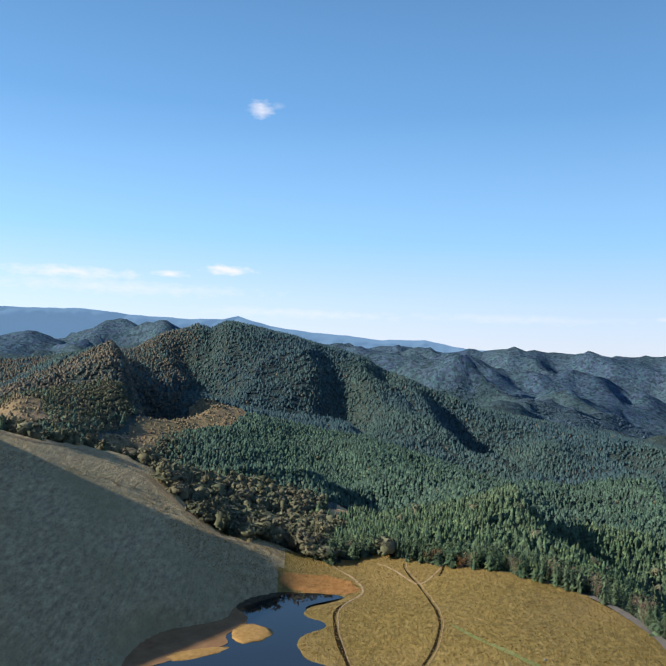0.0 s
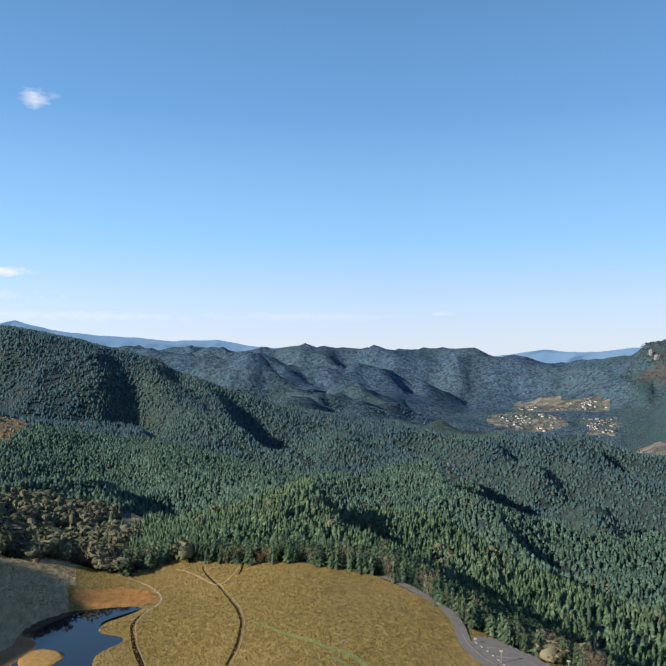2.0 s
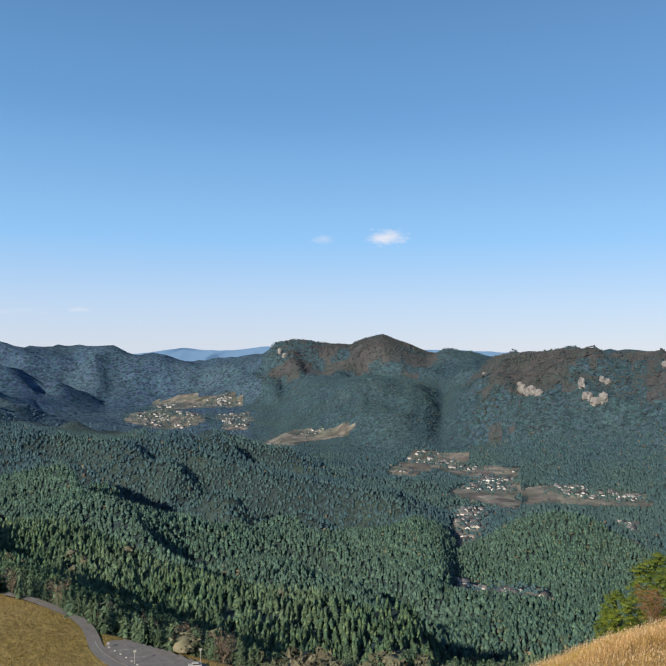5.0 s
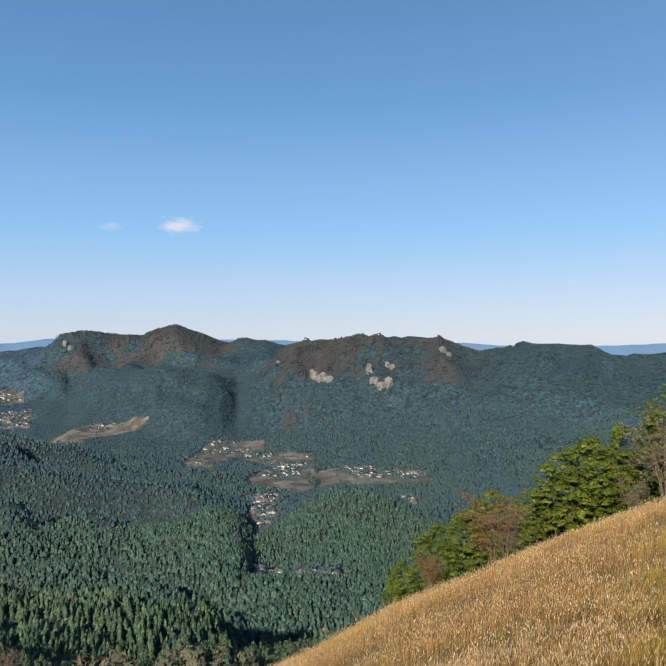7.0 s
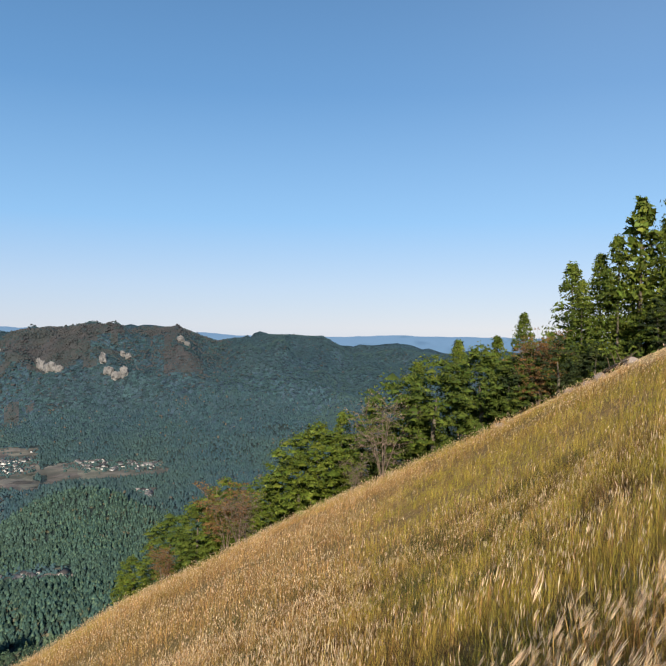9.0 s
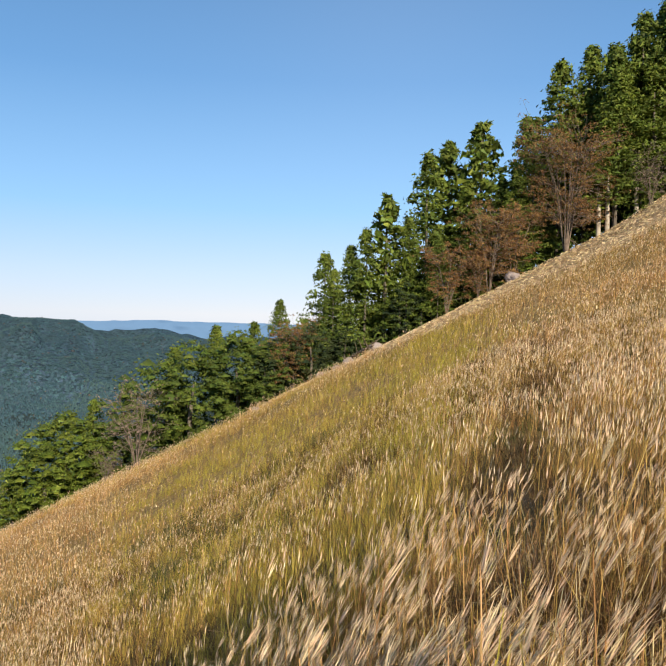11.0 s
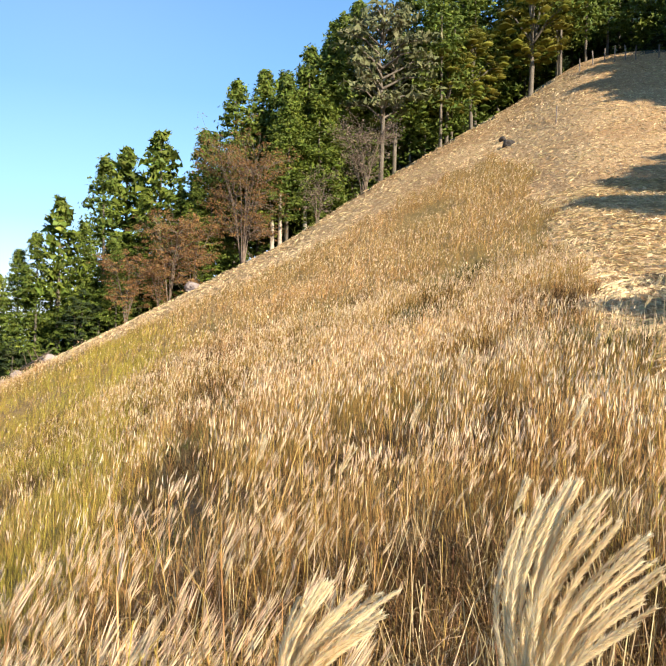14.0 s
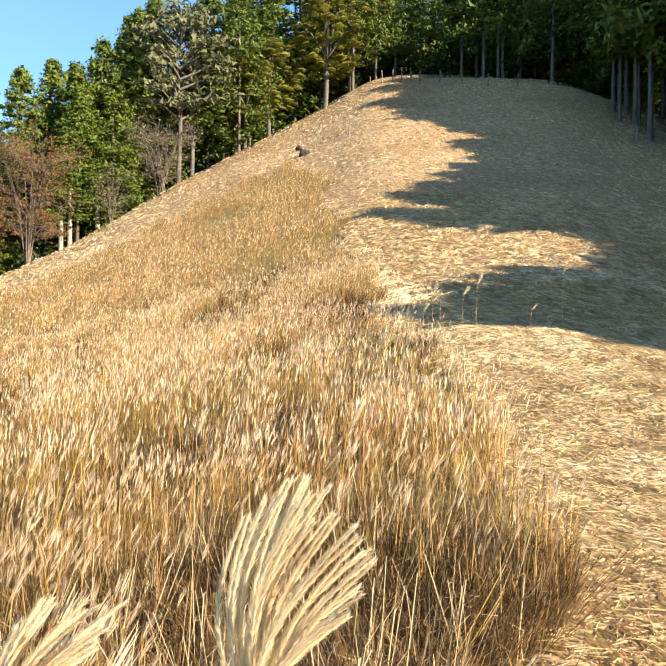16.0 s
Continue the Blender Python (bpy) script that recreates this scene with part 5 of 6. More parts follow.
def meadow(name, label, b, r, shapes, tall, wide, mats, lean=0.12):
    x, y = place(b, r)
    z = ground(x, y)
    pick = g.integers(0, len(shapes), len(b))
    vs, fs, ms, base = [], [], [], 0
    for k, (sv, sf, sm) in enumerate(shapes):
        m = np.nonzero(pick == k)[0]
        h = tall[m] * np.exp(0.16 * g.normal(size=len(m)))
        at = np.stack([x[m], y[m], z[m] - 0.03], -1)
        v, f = scattered(sv, sf, turned(g.uniform(-0.7, 0.7, len(m)), h * wide, h, -0.02 + lean * g.normal(size=len(m)), -0.035 + lean * g.normal(size=len(m))), at)
        vs.append(v)
        fs.append(f + base)
        ms.append(np.tile(sm, len(m)))
        base += len(v)
    return tagged(new(name, mesh_of(name, np.concatenate(vs), np.concatenate(fs), mats, np.concatenate(ms))), label, "grass", kind="stuff")


def tallgrass(n, b0, b1, r0, r1, near_rim=1.0):
    b, r = strewn(n, b0, b1, r0, r1)
    rim = np.interp(b, RIM[0], RIM[1])
    keep = ~mown(b, r) & (r < rim + near_rim)
    return b[keep], r[keep]


def green_patch(b, r):
    """Where the grass is still green and has few plumes."""
    x, y = place(b, r)
    patch = step(77, 84, b) * step(112, 103, b) * step(5, 8, r) * step(50, 40, r)
    return np.clip(0.55 * step(0.05, 0.35, rough(x, y, 14, 61, 3)) + patch * (0.8 + 0.6 * rough(x, y, 9, 63, 3)), 0, 1)


def grass_height(b, r):
    x, y = place(b, r)
    return (1.0 + 0.14 * rough(x, y, 5, 71, 2)) * np.interp(r, [0, 2, 5, 9, 25, 100], [0.9, 0.95, 1.0, 0.85, 0.72, 0.65])


GRASS = [M_BLADE, M_PLUME]
for name, n, r0, r1, bl, fi, wide, b0 in (("near", 13000, 2.3, 8, 5, 9, 0.9, 84), ("middle", 46000, 8, 27, 3, 4, 1.2, 60), ("upper", 105000, 27, 66, 2, 2, 2.2, 45), ("lower", 14000, 64, 96, 1, 1, 2.6, 44)):
    b, r = tallgrass(n, b0, 156, r0, r1)
    if name == "near":
        k = g.uniform(size=len(b)) < np.interp(b, [104, 124], [1, 0.2])
        k &= (r > 5.4) | (b < 123) | (g.uniform(size=len(b)) < 0.07)
        b, r = b[k], r[k]
    if name in ("near", "middle", "upper"):
        # the grass stands in tufts
        x, y = place(b, r)
        k = rough(x, y, {"near": 0.9, "middle": 1.6, "upper": 3.2}[name], 37, 2) + 0.25 * g.normal(size=len(b)) > (-0.28 if name == "upper" else -0.16)
        b, r = b[k], r[k]
    green = g.uniform(size=len(b)) < green_patch(b, r) * np.interp(r, [4, 10], [0.15, 0.85]) * np.interp(b, [112, 122], [1, 0.4])
    bare = g.uniform(size=len(b)) < np.interp(r, [3, 9], [0.45, 0.25])
    for tag, m, plume in (("flowering", ~green & ~bare, True), ("faded", ~green & bare, False), ("green", green, False)):
        meadow(f"{name}_{tag}_silver_grass", {"flowering": "tall dry silver grass with pale plumes on the hillside", "faded": "straw-coloured dry grass leaves on the hillside", "green": "olive green grass leaves on the hillside"}[tag], b[m], r[m],
               [stem(20 * fi + 3 * k + bl, bl + (0 if plume else 2), fi, plume, name == "near") for k in range(6)], grass_height(b[m], r[m]) * (1 if plume else 0.85), wide, [M_GREENBLADE, M_PLUME] if tag == "green" else GRASS)
# the dark tangle of stems and leaves at the foot of the nearest grass
b, r = tallgrass(6500, 106, 154, 1.6, 6.5)
meadow("low_dry_undergrowth", "tangled brown and rust dry leaves under the grass", b, r, [stem(900 + k, 6, 0, False) for k in range(4)], np.full(len(b), 0.6), 1.3, [M_DEADLEAF, M_PLUME], 0.4)


M_HERB = surface("dark_green_herbs", [(0.03, 0.036, 0.012), (0.075, 0.085, 0.024), (0.17, 0.17, 0.05)], 1.5, by_piece=0.5, spec=0.2, translucent=0.25)
b, r = tallgrass(26000, 70, 150, 5, 30)
x, y = place(b, r)
gap = rough(x, y, 1.6, 37, 2) < -0.05
for name, label, pick, mat in (("green_herbs", "dark green leafy herbs between the dry grass tufts", gap & (rough(x, y, 3.5, 39, 2) > 0.1), M_HERB), ("dead_leaves", "brown dead leaves between the dry grass tufts", gap & (rough(x, y, 3.5, 39, 2) <= 0.1), M_DEADLEAF)):
    meadow(name, label, b[pick], r[pick], [stem(980 + k, 4, 0, False, False) for k in range(4)], np.full(pick.sum(), 0.6), 1.8, [mat, M_PLUME], 0.3)
b, r = tallgrass(2600, 112, 152, 1.8, 6.5)
meadow("bent_grass", "bent and fallen dry grass leaves in the undergrowth", b, r, [stem(990 + k, 4, 0, False) for k in range(5)], np.full(len(b), 0.5), 1.5, [M_BLADE, M_PLUME], 0.8)
b, r = tallgrass(550, 108, 152, 1.8, 7)
meadow("dry_grass_stems", "thin pale leafless grass stems in the brown undergrowth", b, r, [stem(960 + k, 2, 0, False) for k in range(5)], np.full(len(b), 0.95), 0.8, [M_STRAW, M_PLUME], 0.22)
b, r = strewn(2600, 150, 452, 0.7, 7)
b = np.where(b > 298, b - 360, b)
k = ~mown(b, r) | (b < 100)
meadow("low_grass", "low trodden dry grass at the viewpoint", b[k], r[k], [stem(940 + k, 5, 0, False) for k in range(4)], np.full(k.sum(), 0.3), 1.6, [M_BLADE, M_PLUME], 0.3)


# tussocks of the marsh and of the spur across it
def tussock(seed):
    r = np.random.default_rng(seed)
    out = []
    for i in range(7):
        a = r.uniform(0, 6.28)
        d = np.array([math.cos(a), math.sin(a), 0])
        out.append((np.array([d * 0.1 + np.cross(d, (0, 0, 1)) * 0.22, d * 0.1 - np.cross(d, (0, 0, 1)) * 0.22, d * r.uniform(0.2, 0.6) + (0, 0, r.uniform(0.6, 1))]), np.array([[0, 1, 2]])))
    v, f = joined(out)
    return v, f, np.zeros(len(f), int)


b, r = strewn(24000, -26, 37, 205, 345)
x, y = place(b, r)
low, rim = spur_side(x, y), np.interp(b, RIM[0], RIM[1])
lane = np.min([outside(x, y, [place(*p) for p in f]) for f in ([(23.5, 288), (24.5, 291), (38, 214), (38, 190), (30, 203), (25, 228)],)], axis=0)
dry = (r < rim + 5) & (outside(x, y, POND_PLAN) > 3) & (lane > 0)
# golden colour along the spur's sunlit crest, grey copy where it is shaded
for tag, m, mat in (("marsh", dry & ((low < -97) | ((b < -3) & (r > rim - 30))), M_TUSSOCK), ("spur", dry & (low >= -97) & (b + 2.2 * rough(x, y, 16, 33, 3) < -4.5) & (r < rim - 30) & (g.uniform(size=len(b)) < 0.6), M_SPURGRASS)):
    meadow(tag + "_tussocks", "golden tussocks of the marsh and the spur's sunlit crest" if tag == "marsh" else "dry tussocks in a shade-grey colour on the spur", b[m], r[m], [tussock(70 + k) for k in range(4)], np.full(m.sum(), 0.32 if tag == "marsh" else 0.22), 2.4, [mat])


# cut straw on the mown slope
def straws(name, n, b0, b1, r0, r1, long, wide, up):
    b, r = strewn(n, b0, b1, r0, r1)
    rim = np.interp(b, RIM[0], RIM[1])
    k = mown(b, r) & (r < rim + 2)
    b, r = b[k], r[k]
    x, y = place(b, r)
    z = ground(x, y) + 0.02 + up * g.uniform(0, 1, len(b))
    a = 0.85 * g.normal(size=len(b)) + 0.6 + 2.4 * rough(x, y, 2.2, 47, 2)
    d = np.stack([np.cos(a), np.sin(a), np.zeros(len(b))], -1) * (long * np.exp(0.4 * g.normal(size=len(b))))[:, None] / 2
    ends = [ground(x + s * d[:, 0], y + s * d[:, 1]) - ground(x, y) for s in (-1, 1)]
    side = np.stack([-np.sin(a), np.cos(a), 0.8 * g.normal(size=len(b))], -1) * wide / 2
    mid = np.stack([x, y, z], -1)
    lift = np.stack([np.zeros(len(b)), np.zeros(len(b)), up * g.uniform(0, 2.0, len(b))], -1)
    p0, p1 = mid - d, mid + d + lift
    p0[:, 2] += ends[0]
    p1[:, 2] += ends[1]
    v = np.stack([p0 - side, p0 + side, mid + (0, 0, up) + side, p1], 1).reshape(-1, 3)
    n = len(b)
    f = (np.arange(n) * 4)[:, None, None] + np.array([[0, 1, 2], [0, 2, 3]])[None]
    return tagged(new(name, mesh_of(name, v, f.reshape(-1, 3), M_STRAW)), "pale cut straw lying on the mown slope", "straw", kind="stuff")


b, r = strewn(15000, 124, 166, 7, 72)
x, y = place(b, r)
k = mown(b, r) & (r < np.interp(b, RIM[0], RIM[1]) + 1) & (rough(x, y, 3.0, 53, 3) + 0.2 * g.normal(size=len(b)) > 0.08)
b, r, x, y = b[k], r[k], x[k], y[k]
rusty = rough(x, y, 9, 55, 2) + 0.9 * step(128, 136, b) * step(152, 144, b) * step(14, 22, r) * step(52, 42, r) > 0.45
meadow("straw_tufts", "low pale tufts of stubble on the mown slope", b[~rusty], r[~rusty], [stem(1200 + k, 6, 0, False, False) for k in range(5)], np.full((~rusty).sum(), 0.2), 4.0, [M_STRAW, M_PLUME], 0.5)
meadow("brown_stubble", "low rust-brown stubble and dead leaves on the mown slope", b[rusty], r[rusty], [stem(1210 + k, 6, 0, False, False) for k in range(5)], np.full(rusty.sum(), 0.22), 4.0, [M_RUST, M_PLUME], 0.5)
straws("near_cut_straw", 150000, 128, 166, 2.0, 16, 0.28, 0.0038, 0.05)
straws("middle_cut_straw", 60000, 122, 166, 15, 40, 0.34, 0.012, 0.06)
straws("upper_cut_straw", 56000, 92, 166, 36, 76, 0.26, 0.016, 0.07)


# the large plumes right before the camera, and single stems on the mown slope
def feather(r, base, end, bow, hairs, long, width):
    """One finger of a plume: a thin axis with soft hairs on all sides."""
    pts = [base + (end - base) * s + bow * math.sin(math.pi * s) for s in np.linspace(0, 1, 8)]
    axis = tube(pts, [0.0011] * 7 + [0.0004], 3)
    out = []
    for i in range(hairs):
        s = (i + r.uniform()) / hairs
        k = min(int(s * 7), 6)
        q = pts[k] + (pts[k + 1] - pts[k]) * (s * 7 - k)
        d = pts[k + 1] - pts[k]
        d = d / np.linalg.norm(d)
        w = r.normal(size=3)
        w -= d * (w @ d)
        w /= np.linalg.norm(w)
        e = q + (d * 1.0 + w * 0.42) * long * (0.6 + 0.8 * r.uniform()) * (1 - 0.45 * s)
        n = np.cross(d, w) * width
        out.append((np.array([q - n, q + n, e]), np.array([[0, 1, 2]])))
    return joined([axis, *out])


def big_plume(foot, neck, tips, seed, label, hairs=900):
    r = np.random.default_rng(seed)
    ob = thing("silver_grass_plume", label, "grass", "plumes before the camera")
    foot, neck = np.array(foot), np.array(neck)
    part("stalk", tube([foot, (foot + neck) / 2 + (0.01, 0, 0), neck], [0.004, 0.0035, 0.002], 5), M_STRAW, ob, "stiff yellow stalk")
    for tip in tips:
        tip = np.array(tip)
        part("plume_finger", feather(r, neck + r.normal(size=3) * 0.006, tip, np.array([0.727, 0.687, 0.15]) * 0.13 * np.linalg.norm(tip - neck) * r.uniform(0.7, 1.2), hairs, 0.021, 0.0011), M_FLUFF, ob)
    return ob


def before(bearing, up, dist):
    """A place seen from the last stand of the camera."""
    e = held(136.6, 0, 0).translation
    b, u = radians(bearing), radians(up)
    return np.array(e) + dist * np.array([math.sin(b) * math.cos(u), math.cos(b) * math.cos(u), math.sin(u)])


def fan(neck, tips, dist, seed, label):
    r = np.random.default_rng(seed)
    n = before(*neck, dist)
    foot = np.array([n[0] - 0.05, n[1] + 0.05, height(n[0], n[1])])
    ends = [before(b + r.normal() * 0.25, u + r.normal() * 0.25, dist + r.normal() * 0.06) for b, u in tips for _ in (0, 1, 2)]
    big_plume(foot, n, ends, seed, label)


fan((131.0, -27.5), [(130.4, -13.2), (131.6, -12.0), (133.2, -10.7), (134.6, -10.4), (135.6, -11.8), (136.4, -11.4), (137.2, -13.2), (138.3, -14.2), (139.2, -15.2), (139.7, -16.4), (138.8, -18.4), (137.9, -20.2), (133.9, -12.6), (135.0, -14.0)], 1.25, 3, "large pale silver grass plume over the dry slope")
fan((112.6, -27.5), [(114.2, -19.6), (115.2, -18.6), (116.2, -18.2), (117.4, -19.4), (118.8, -18.8), (119.8, -20.2), (120.6, -19.0), (119.2, -21.6), (117.0, -20.4)], 1.35, 8, "pale silver grass plume leaning over the slope")
r3 = np.random.default_rng(12)
for b, d, h in [(143.3, 13.0, 1.0), (144.0, 13.2, 1.25), (144.6, 13.4, 1.5), (146.2, 13.4, 1.0), (147.2, 13.2, 1.3), (151.1, 14.0, 0.6), (153.3, 15.0, 1.5), (160.0, 19.0, 0.9), (130.5, 9.5, 1.6), (127.0, 7.0, 1.45), (138.0, 6.2, 1.5), (122.0, 6.0, 1.4), (116.0, 6.5, 1.4), (134.0, 5.0, 1.35)]:
    x, y = (float(v) for v in place(b, d))
    z = height(x, y)
    tip = np.array([x, y, z + h * 0.8])
    ends = [tip + np.array([-0.05 + 0.015 * r3.normal(), -0.07 + 0.015 * r3.normal(), h * 0.17 * r3.uniform(0.7, 1)]) for _ in range(6)]
    ob = thing("silver_grass", "tall dry silver grass with a single pale plume", "grass", "single grass stems")
    part("stalk", tube([(x, y, z - 0.05), (x + 0.02, y, z + h * 0.4), tip], [0.0045, 0.004, 0.002], 4), M_STRAW, ob)
    part("plume", joined([feather(r3, tip, e, np.zeros(3), 34, 0.05, 0.004) for e in ends]), M_FLUFF, ob)


# ---- the marsh: ditches, tracks, the sand spit, the road and the car park ----
def draped(name, points, widths, lift, material, label, category, kind="structure", thick=0.0, closed=False):
    """A band along points of the plan (bearing, distance), laid on the land."""
    pts = np.array([place(*p) for p in points])
    seg = np.concatenate([[0], np.cumsum(np.hypot(*np.diff(pts, axis=0).T))])
    s = np.arange(0, seg[-1], 2.0)
    k = np.interp(s, seg, np.arange(len(pts)))
    x, y = np.interp(s, seg, pts[:, 0]), np.interp(s, seg, pts[:, 1])
    ker = np.ones(7) / 7
    if len(s) > 14:
        x[3:-3], y[3:-3] = np.convolve(x, ker, "valid"), np.convolve(y, ker, "valid")
    w = np.interp(k, np.arange(len(pts)), widths) * (1 + 0.18 * np.interp(s, np.arange(0, s[-1] + 9, 6), rng.normal(size=len(np.arange(0, s[-1] + 9, 6)))) * (0 if category in ("road", "line") else 1))
    tx, ty = np.gradient(x), np.gradient(y)
    n = np.hypot(tx, ty)
    nx, ny = -ty / n, tx / n
    rows = []
    for q in (-0.5, 0.0, 0.5):
        px, py = x + nx * w * q, y + ny * w * q
        rows.append(np.stack([px, py, ground(px, py) + lift + thick * (1 - 2 * abs(q))], -1))
    if category == "road":
        top = np.max([r[:, 2] for r in rows], axis=0)
        for r in rows:
            r[:, 2] = top
    m = len(s)
    v = np.concatenate(rows)
    f = np.array([(i * m + j, (i + 1) * m + j, (i + 1) * m + j + 1, i * m + j + 1) for i in range(2) for j in range(m - 1)])
    return tagged(new(name, mesh_of(name, v, f[:, ::-1], material, smooth=True)), label, category, kind=kind)


draped("ditch_1", [(7.0, 214), (7.4, 229), (8.6, 247), (8.95, 266), (8.0, 292), (7.3, 308), (6.0, 327), (6.0, 335)], [1.0, 1.0, 0.95, 0.85, 0.7, 0.65, 0.65, 0.5], 0.06, M_EARTH, "dark winding ditch through the marsh grass", "ditch")
draped("ditch_bank_1", [(7.35, 214), (7.75, 229), (8.9, 247), (9.22, 266), (8.25, 292), (7.5, 308), (6.2, 327), (6.2, 335)], [0.35] * 8, 0.10, M_TRACK, "pale trodden bank beside the ditch", "path")
draped("ditch_2", [(8.7, 318), (8.9, 323), (9.05, 331), (8.9, 336)], [0.9, 1.0, 0.8, 0.5], 0.05, M_EARTH, "short dark ditch in the marsh grass", "ditch")
draped("ditch_3", [(2.9, 216), (2.2, 233), (1.05, 258), (0.75, 283), (1.6, 294), (2.3, 298)], [1.3, 1.4, 1.5, 1.3, 0.9, 0.6], 0.05, M_EARTH, "dark ditch along the shore of the pond", "ditch")
draped("track_1", [(2.4, 233), (1.3, 258), (1.05, 283), (1.8, 296), (3.2, 305), (2.5, 319), (0.8, 330), (0.3, 334)], [0.4, 0.4, 0.5, 0.9, 1.1, 0.9, 0.8, 0.7], 0.09, M_TRACK, "pale trodden track round the pond", "path")
draped("track_2", [(4.0, 334), (5.0, 330), (7.3, 308), (8.2, 318), (9.0, 331)], [0.7, 0.8, 0.9, 0.8, 0.7], 0.07, M_TRACK, "faint pale track over the marsh", "path")
draped("track_3", [(-6.0, 330), (-8, 326), (-9.8, 334), (-11.8, 346), (-13.6, 356), (-15.2, 366), (-18.8, 364), (-22.2, 356), (-26, 360)], [1.2, 1.2, 2.2, 2.2, 2.0, 2.4, 2.4, 2.0, 2.0], 0.12, M_TRACK, "pale footpath along the crest of the spur", "path")
draped("green_strip", [(9.6, 264), (9.9, 261), (12.5, 247), (15.6, 232), (16.7, 228), (18.3, 220), (19.0, 212)], [0.8, 1.3, 2.0, 2.6, 2.6, 2.2, 2.0], 0.07, M_MOSS, "pale green strip of wet sedge across the marsh", "sedge")
draped("green_strip_2", [(15.2, 226), (16.0, 224), (17.4, 216)], [0.8, 1.4, 1.2], 0.07, M_MOSS, "pale green strip of wet sedge across the marsh", "sedge")
ROAD = [(19.6, 303), (21.0, 296), (21.9, 288), (23.2, 279), (24.9, 263), (25.5, 250), (25.7, 240), (26.4, 231), (27.8, 222), (29.6, 214), (32.0, 207), (36, 200)]
draped("road", ROAD, [3.0, 3.2, 3.4, 3.6, 3.8, 4.0, 4.2, 4.4, 4.6, 4.8, 5, 5], 0.14, M_ASPHALT, "narrow grey asphalt road round the marsh", "road")
draped("road_edge", [(b + 0.02, d - 2.6) for b, d in ROAD], [0.9] * 12, 0.10, M_EARTH, "dark earth verge beside the asphalt road", "verge")
draped("road_line", [(b + 0.01, d + 1.7) for b, d in ROAD[3:]], [0.18] * 9, 0.22, M_WHITE, "worn white line along the road edge", "line")


def filled(name, corners, lift, material, label, category, grid=3.0):
    """A flat patch of the plan, laid on the land."""
    poly = [place(*p) for p in corners]
    xs, ys = np.array(poly).T
    gx, gy = np.meshgrid(np.arange(xs.min(), xs.max(), grid), np.arange(ys.min(), ys.max(), grid), indexing="ij")
    far = outside(gx, gy, poly)
    z = ground(gx, gy) + lift
    if category == "car park":
        z = np.full_like(z, np.median(z[far < 0]) + lift)
    n, m = gx.shape
    ids = np.arange(n * m).reshape(n, m)
    q = np.stack([ids[:-1, :-1], ids[1:, :-1], ids[1:, 1:], ids[:-1, 1:]], -1).reshape(-1, 4)
    inside = (far[:-1, :-1].ravel() < 0) & (far[1:, 1:].ravel() < 0)
    return tagged(new(name, mesh_of(name, np.stack([gx, gy, z], -1).reshape(-1, 3), q[inside], material, smooth=True)), label, category, kind="structure"), float(np.median(z[far < 0]))


LOT = [(26.6, 243), (27.9, 243), (30.8, 232), (33.8, 219), (37.5, 206), (37.0, 197), (31.0, 209), (28.4, 220), (26.2, 235)]
lot_ob, LOT_Z = filled("car_park", LOT, 0.3, M_ASPHALT, "empty grey asphalt car park beside the road", "car park", 0.8)
M_SAND = surface("wet_sand", [(0.22, 0.125, 0.034), (0.31, 0.185, 0.058), (0.40, 0.255, 0.10)], 0.5, bump=0.1)
M_MUD = surface("wet_mud", [(0.17, 0.095, 0.05), (0.24, 0.14, 0.075), (0.30, 0.18, 0.10)], 0.15, rough=0.9, spec=0.05, bump=0.05, second=(0.06, (0.19, 0.12, 0.065), 0.6))
M_REDSEDGE = surface("rust_red_sedge", [(0.20, 0.095, 0.028), (0.30, 0.145, 0.042), (0.36, 0.20, 0.07)], 0.3, bump=0.4, bump_scale=0.8)


def patch(name, corners, z, material, label, category):
    """A flat bank with a rounded, uneven outline."""
    p = eased([place(*q) for q in corners], 4)
    p = p + np.stack([1.3 * rough(p[:, 0], p[:, 1], 9, 5), 1.3 * rough(p[:, 0], p[:, 1], 9, 9)], -1)
    bm = bmesh.new()
    bm.faces.new([bm.verts.new((*q, z)) for q in p[::-1]])
    me = bpy.data.meshes.new(name)
    bm.to_mesh(me)
    me.materials.append(material)
    ob = tagged(new(name, me), label, category, kind="structure")
    if ob.data.polygons[0].normal.z < 0:
        ob.data.flip_normals()
    return ob


patch("mud_bank", [(-7.1, 290), (-6.2, 282), (-5.7, 276), (-6.3, 267), (-7.6, 260), (-7.0, 253), (-10.2, 244.5), (-13, 238), (-15.6, 234), (-14.8, 252), (-12.4, 268), (-10.3, 271), (-8.3, 274), (-7.3, 279)], -99.82, M_MUD, "wet brown mud bank along the pond", "mud")
filled("rust_sedge", [(-3.2, 318), (0.2, 323), (2.0, 318), (2.9, 308), (1.6, 303), (-2.0, 305), (-3.6, 309)], 0.10, M_REDSEDGE, "rust-orange patch of sedge beside the pond", "sedge", 0.9)
filled("rust_sedge_2", [(0.6, 226), (1.6, 226), (1.9, 220), (1.0, 216), (0.2, 219)], 0.10, M_REDSEDGE, "rust-orange patch of sedge beside the pond", "sedge", 0.9)
spit = bmesh.new()
bmesh.ops.create_uvsphere(spit, u_segments=28, v_segments=10, radius=1.0)
for v in spit.verts:
    k = 1 + 0.16 * noise.noise(v.co * 2.2)
    v.co = Vector((v.co.x * 7.2 * k, v.co.y * 8.5 * k * (1 - 0.25 * v.co.x), v.co.z * 0.55))
for f in spit.faces:
    f.smooth = True
me = bpy.data.meshes.new("sand_spit")
spit.to_mesh(me)
me.materials.append(M_SAND)
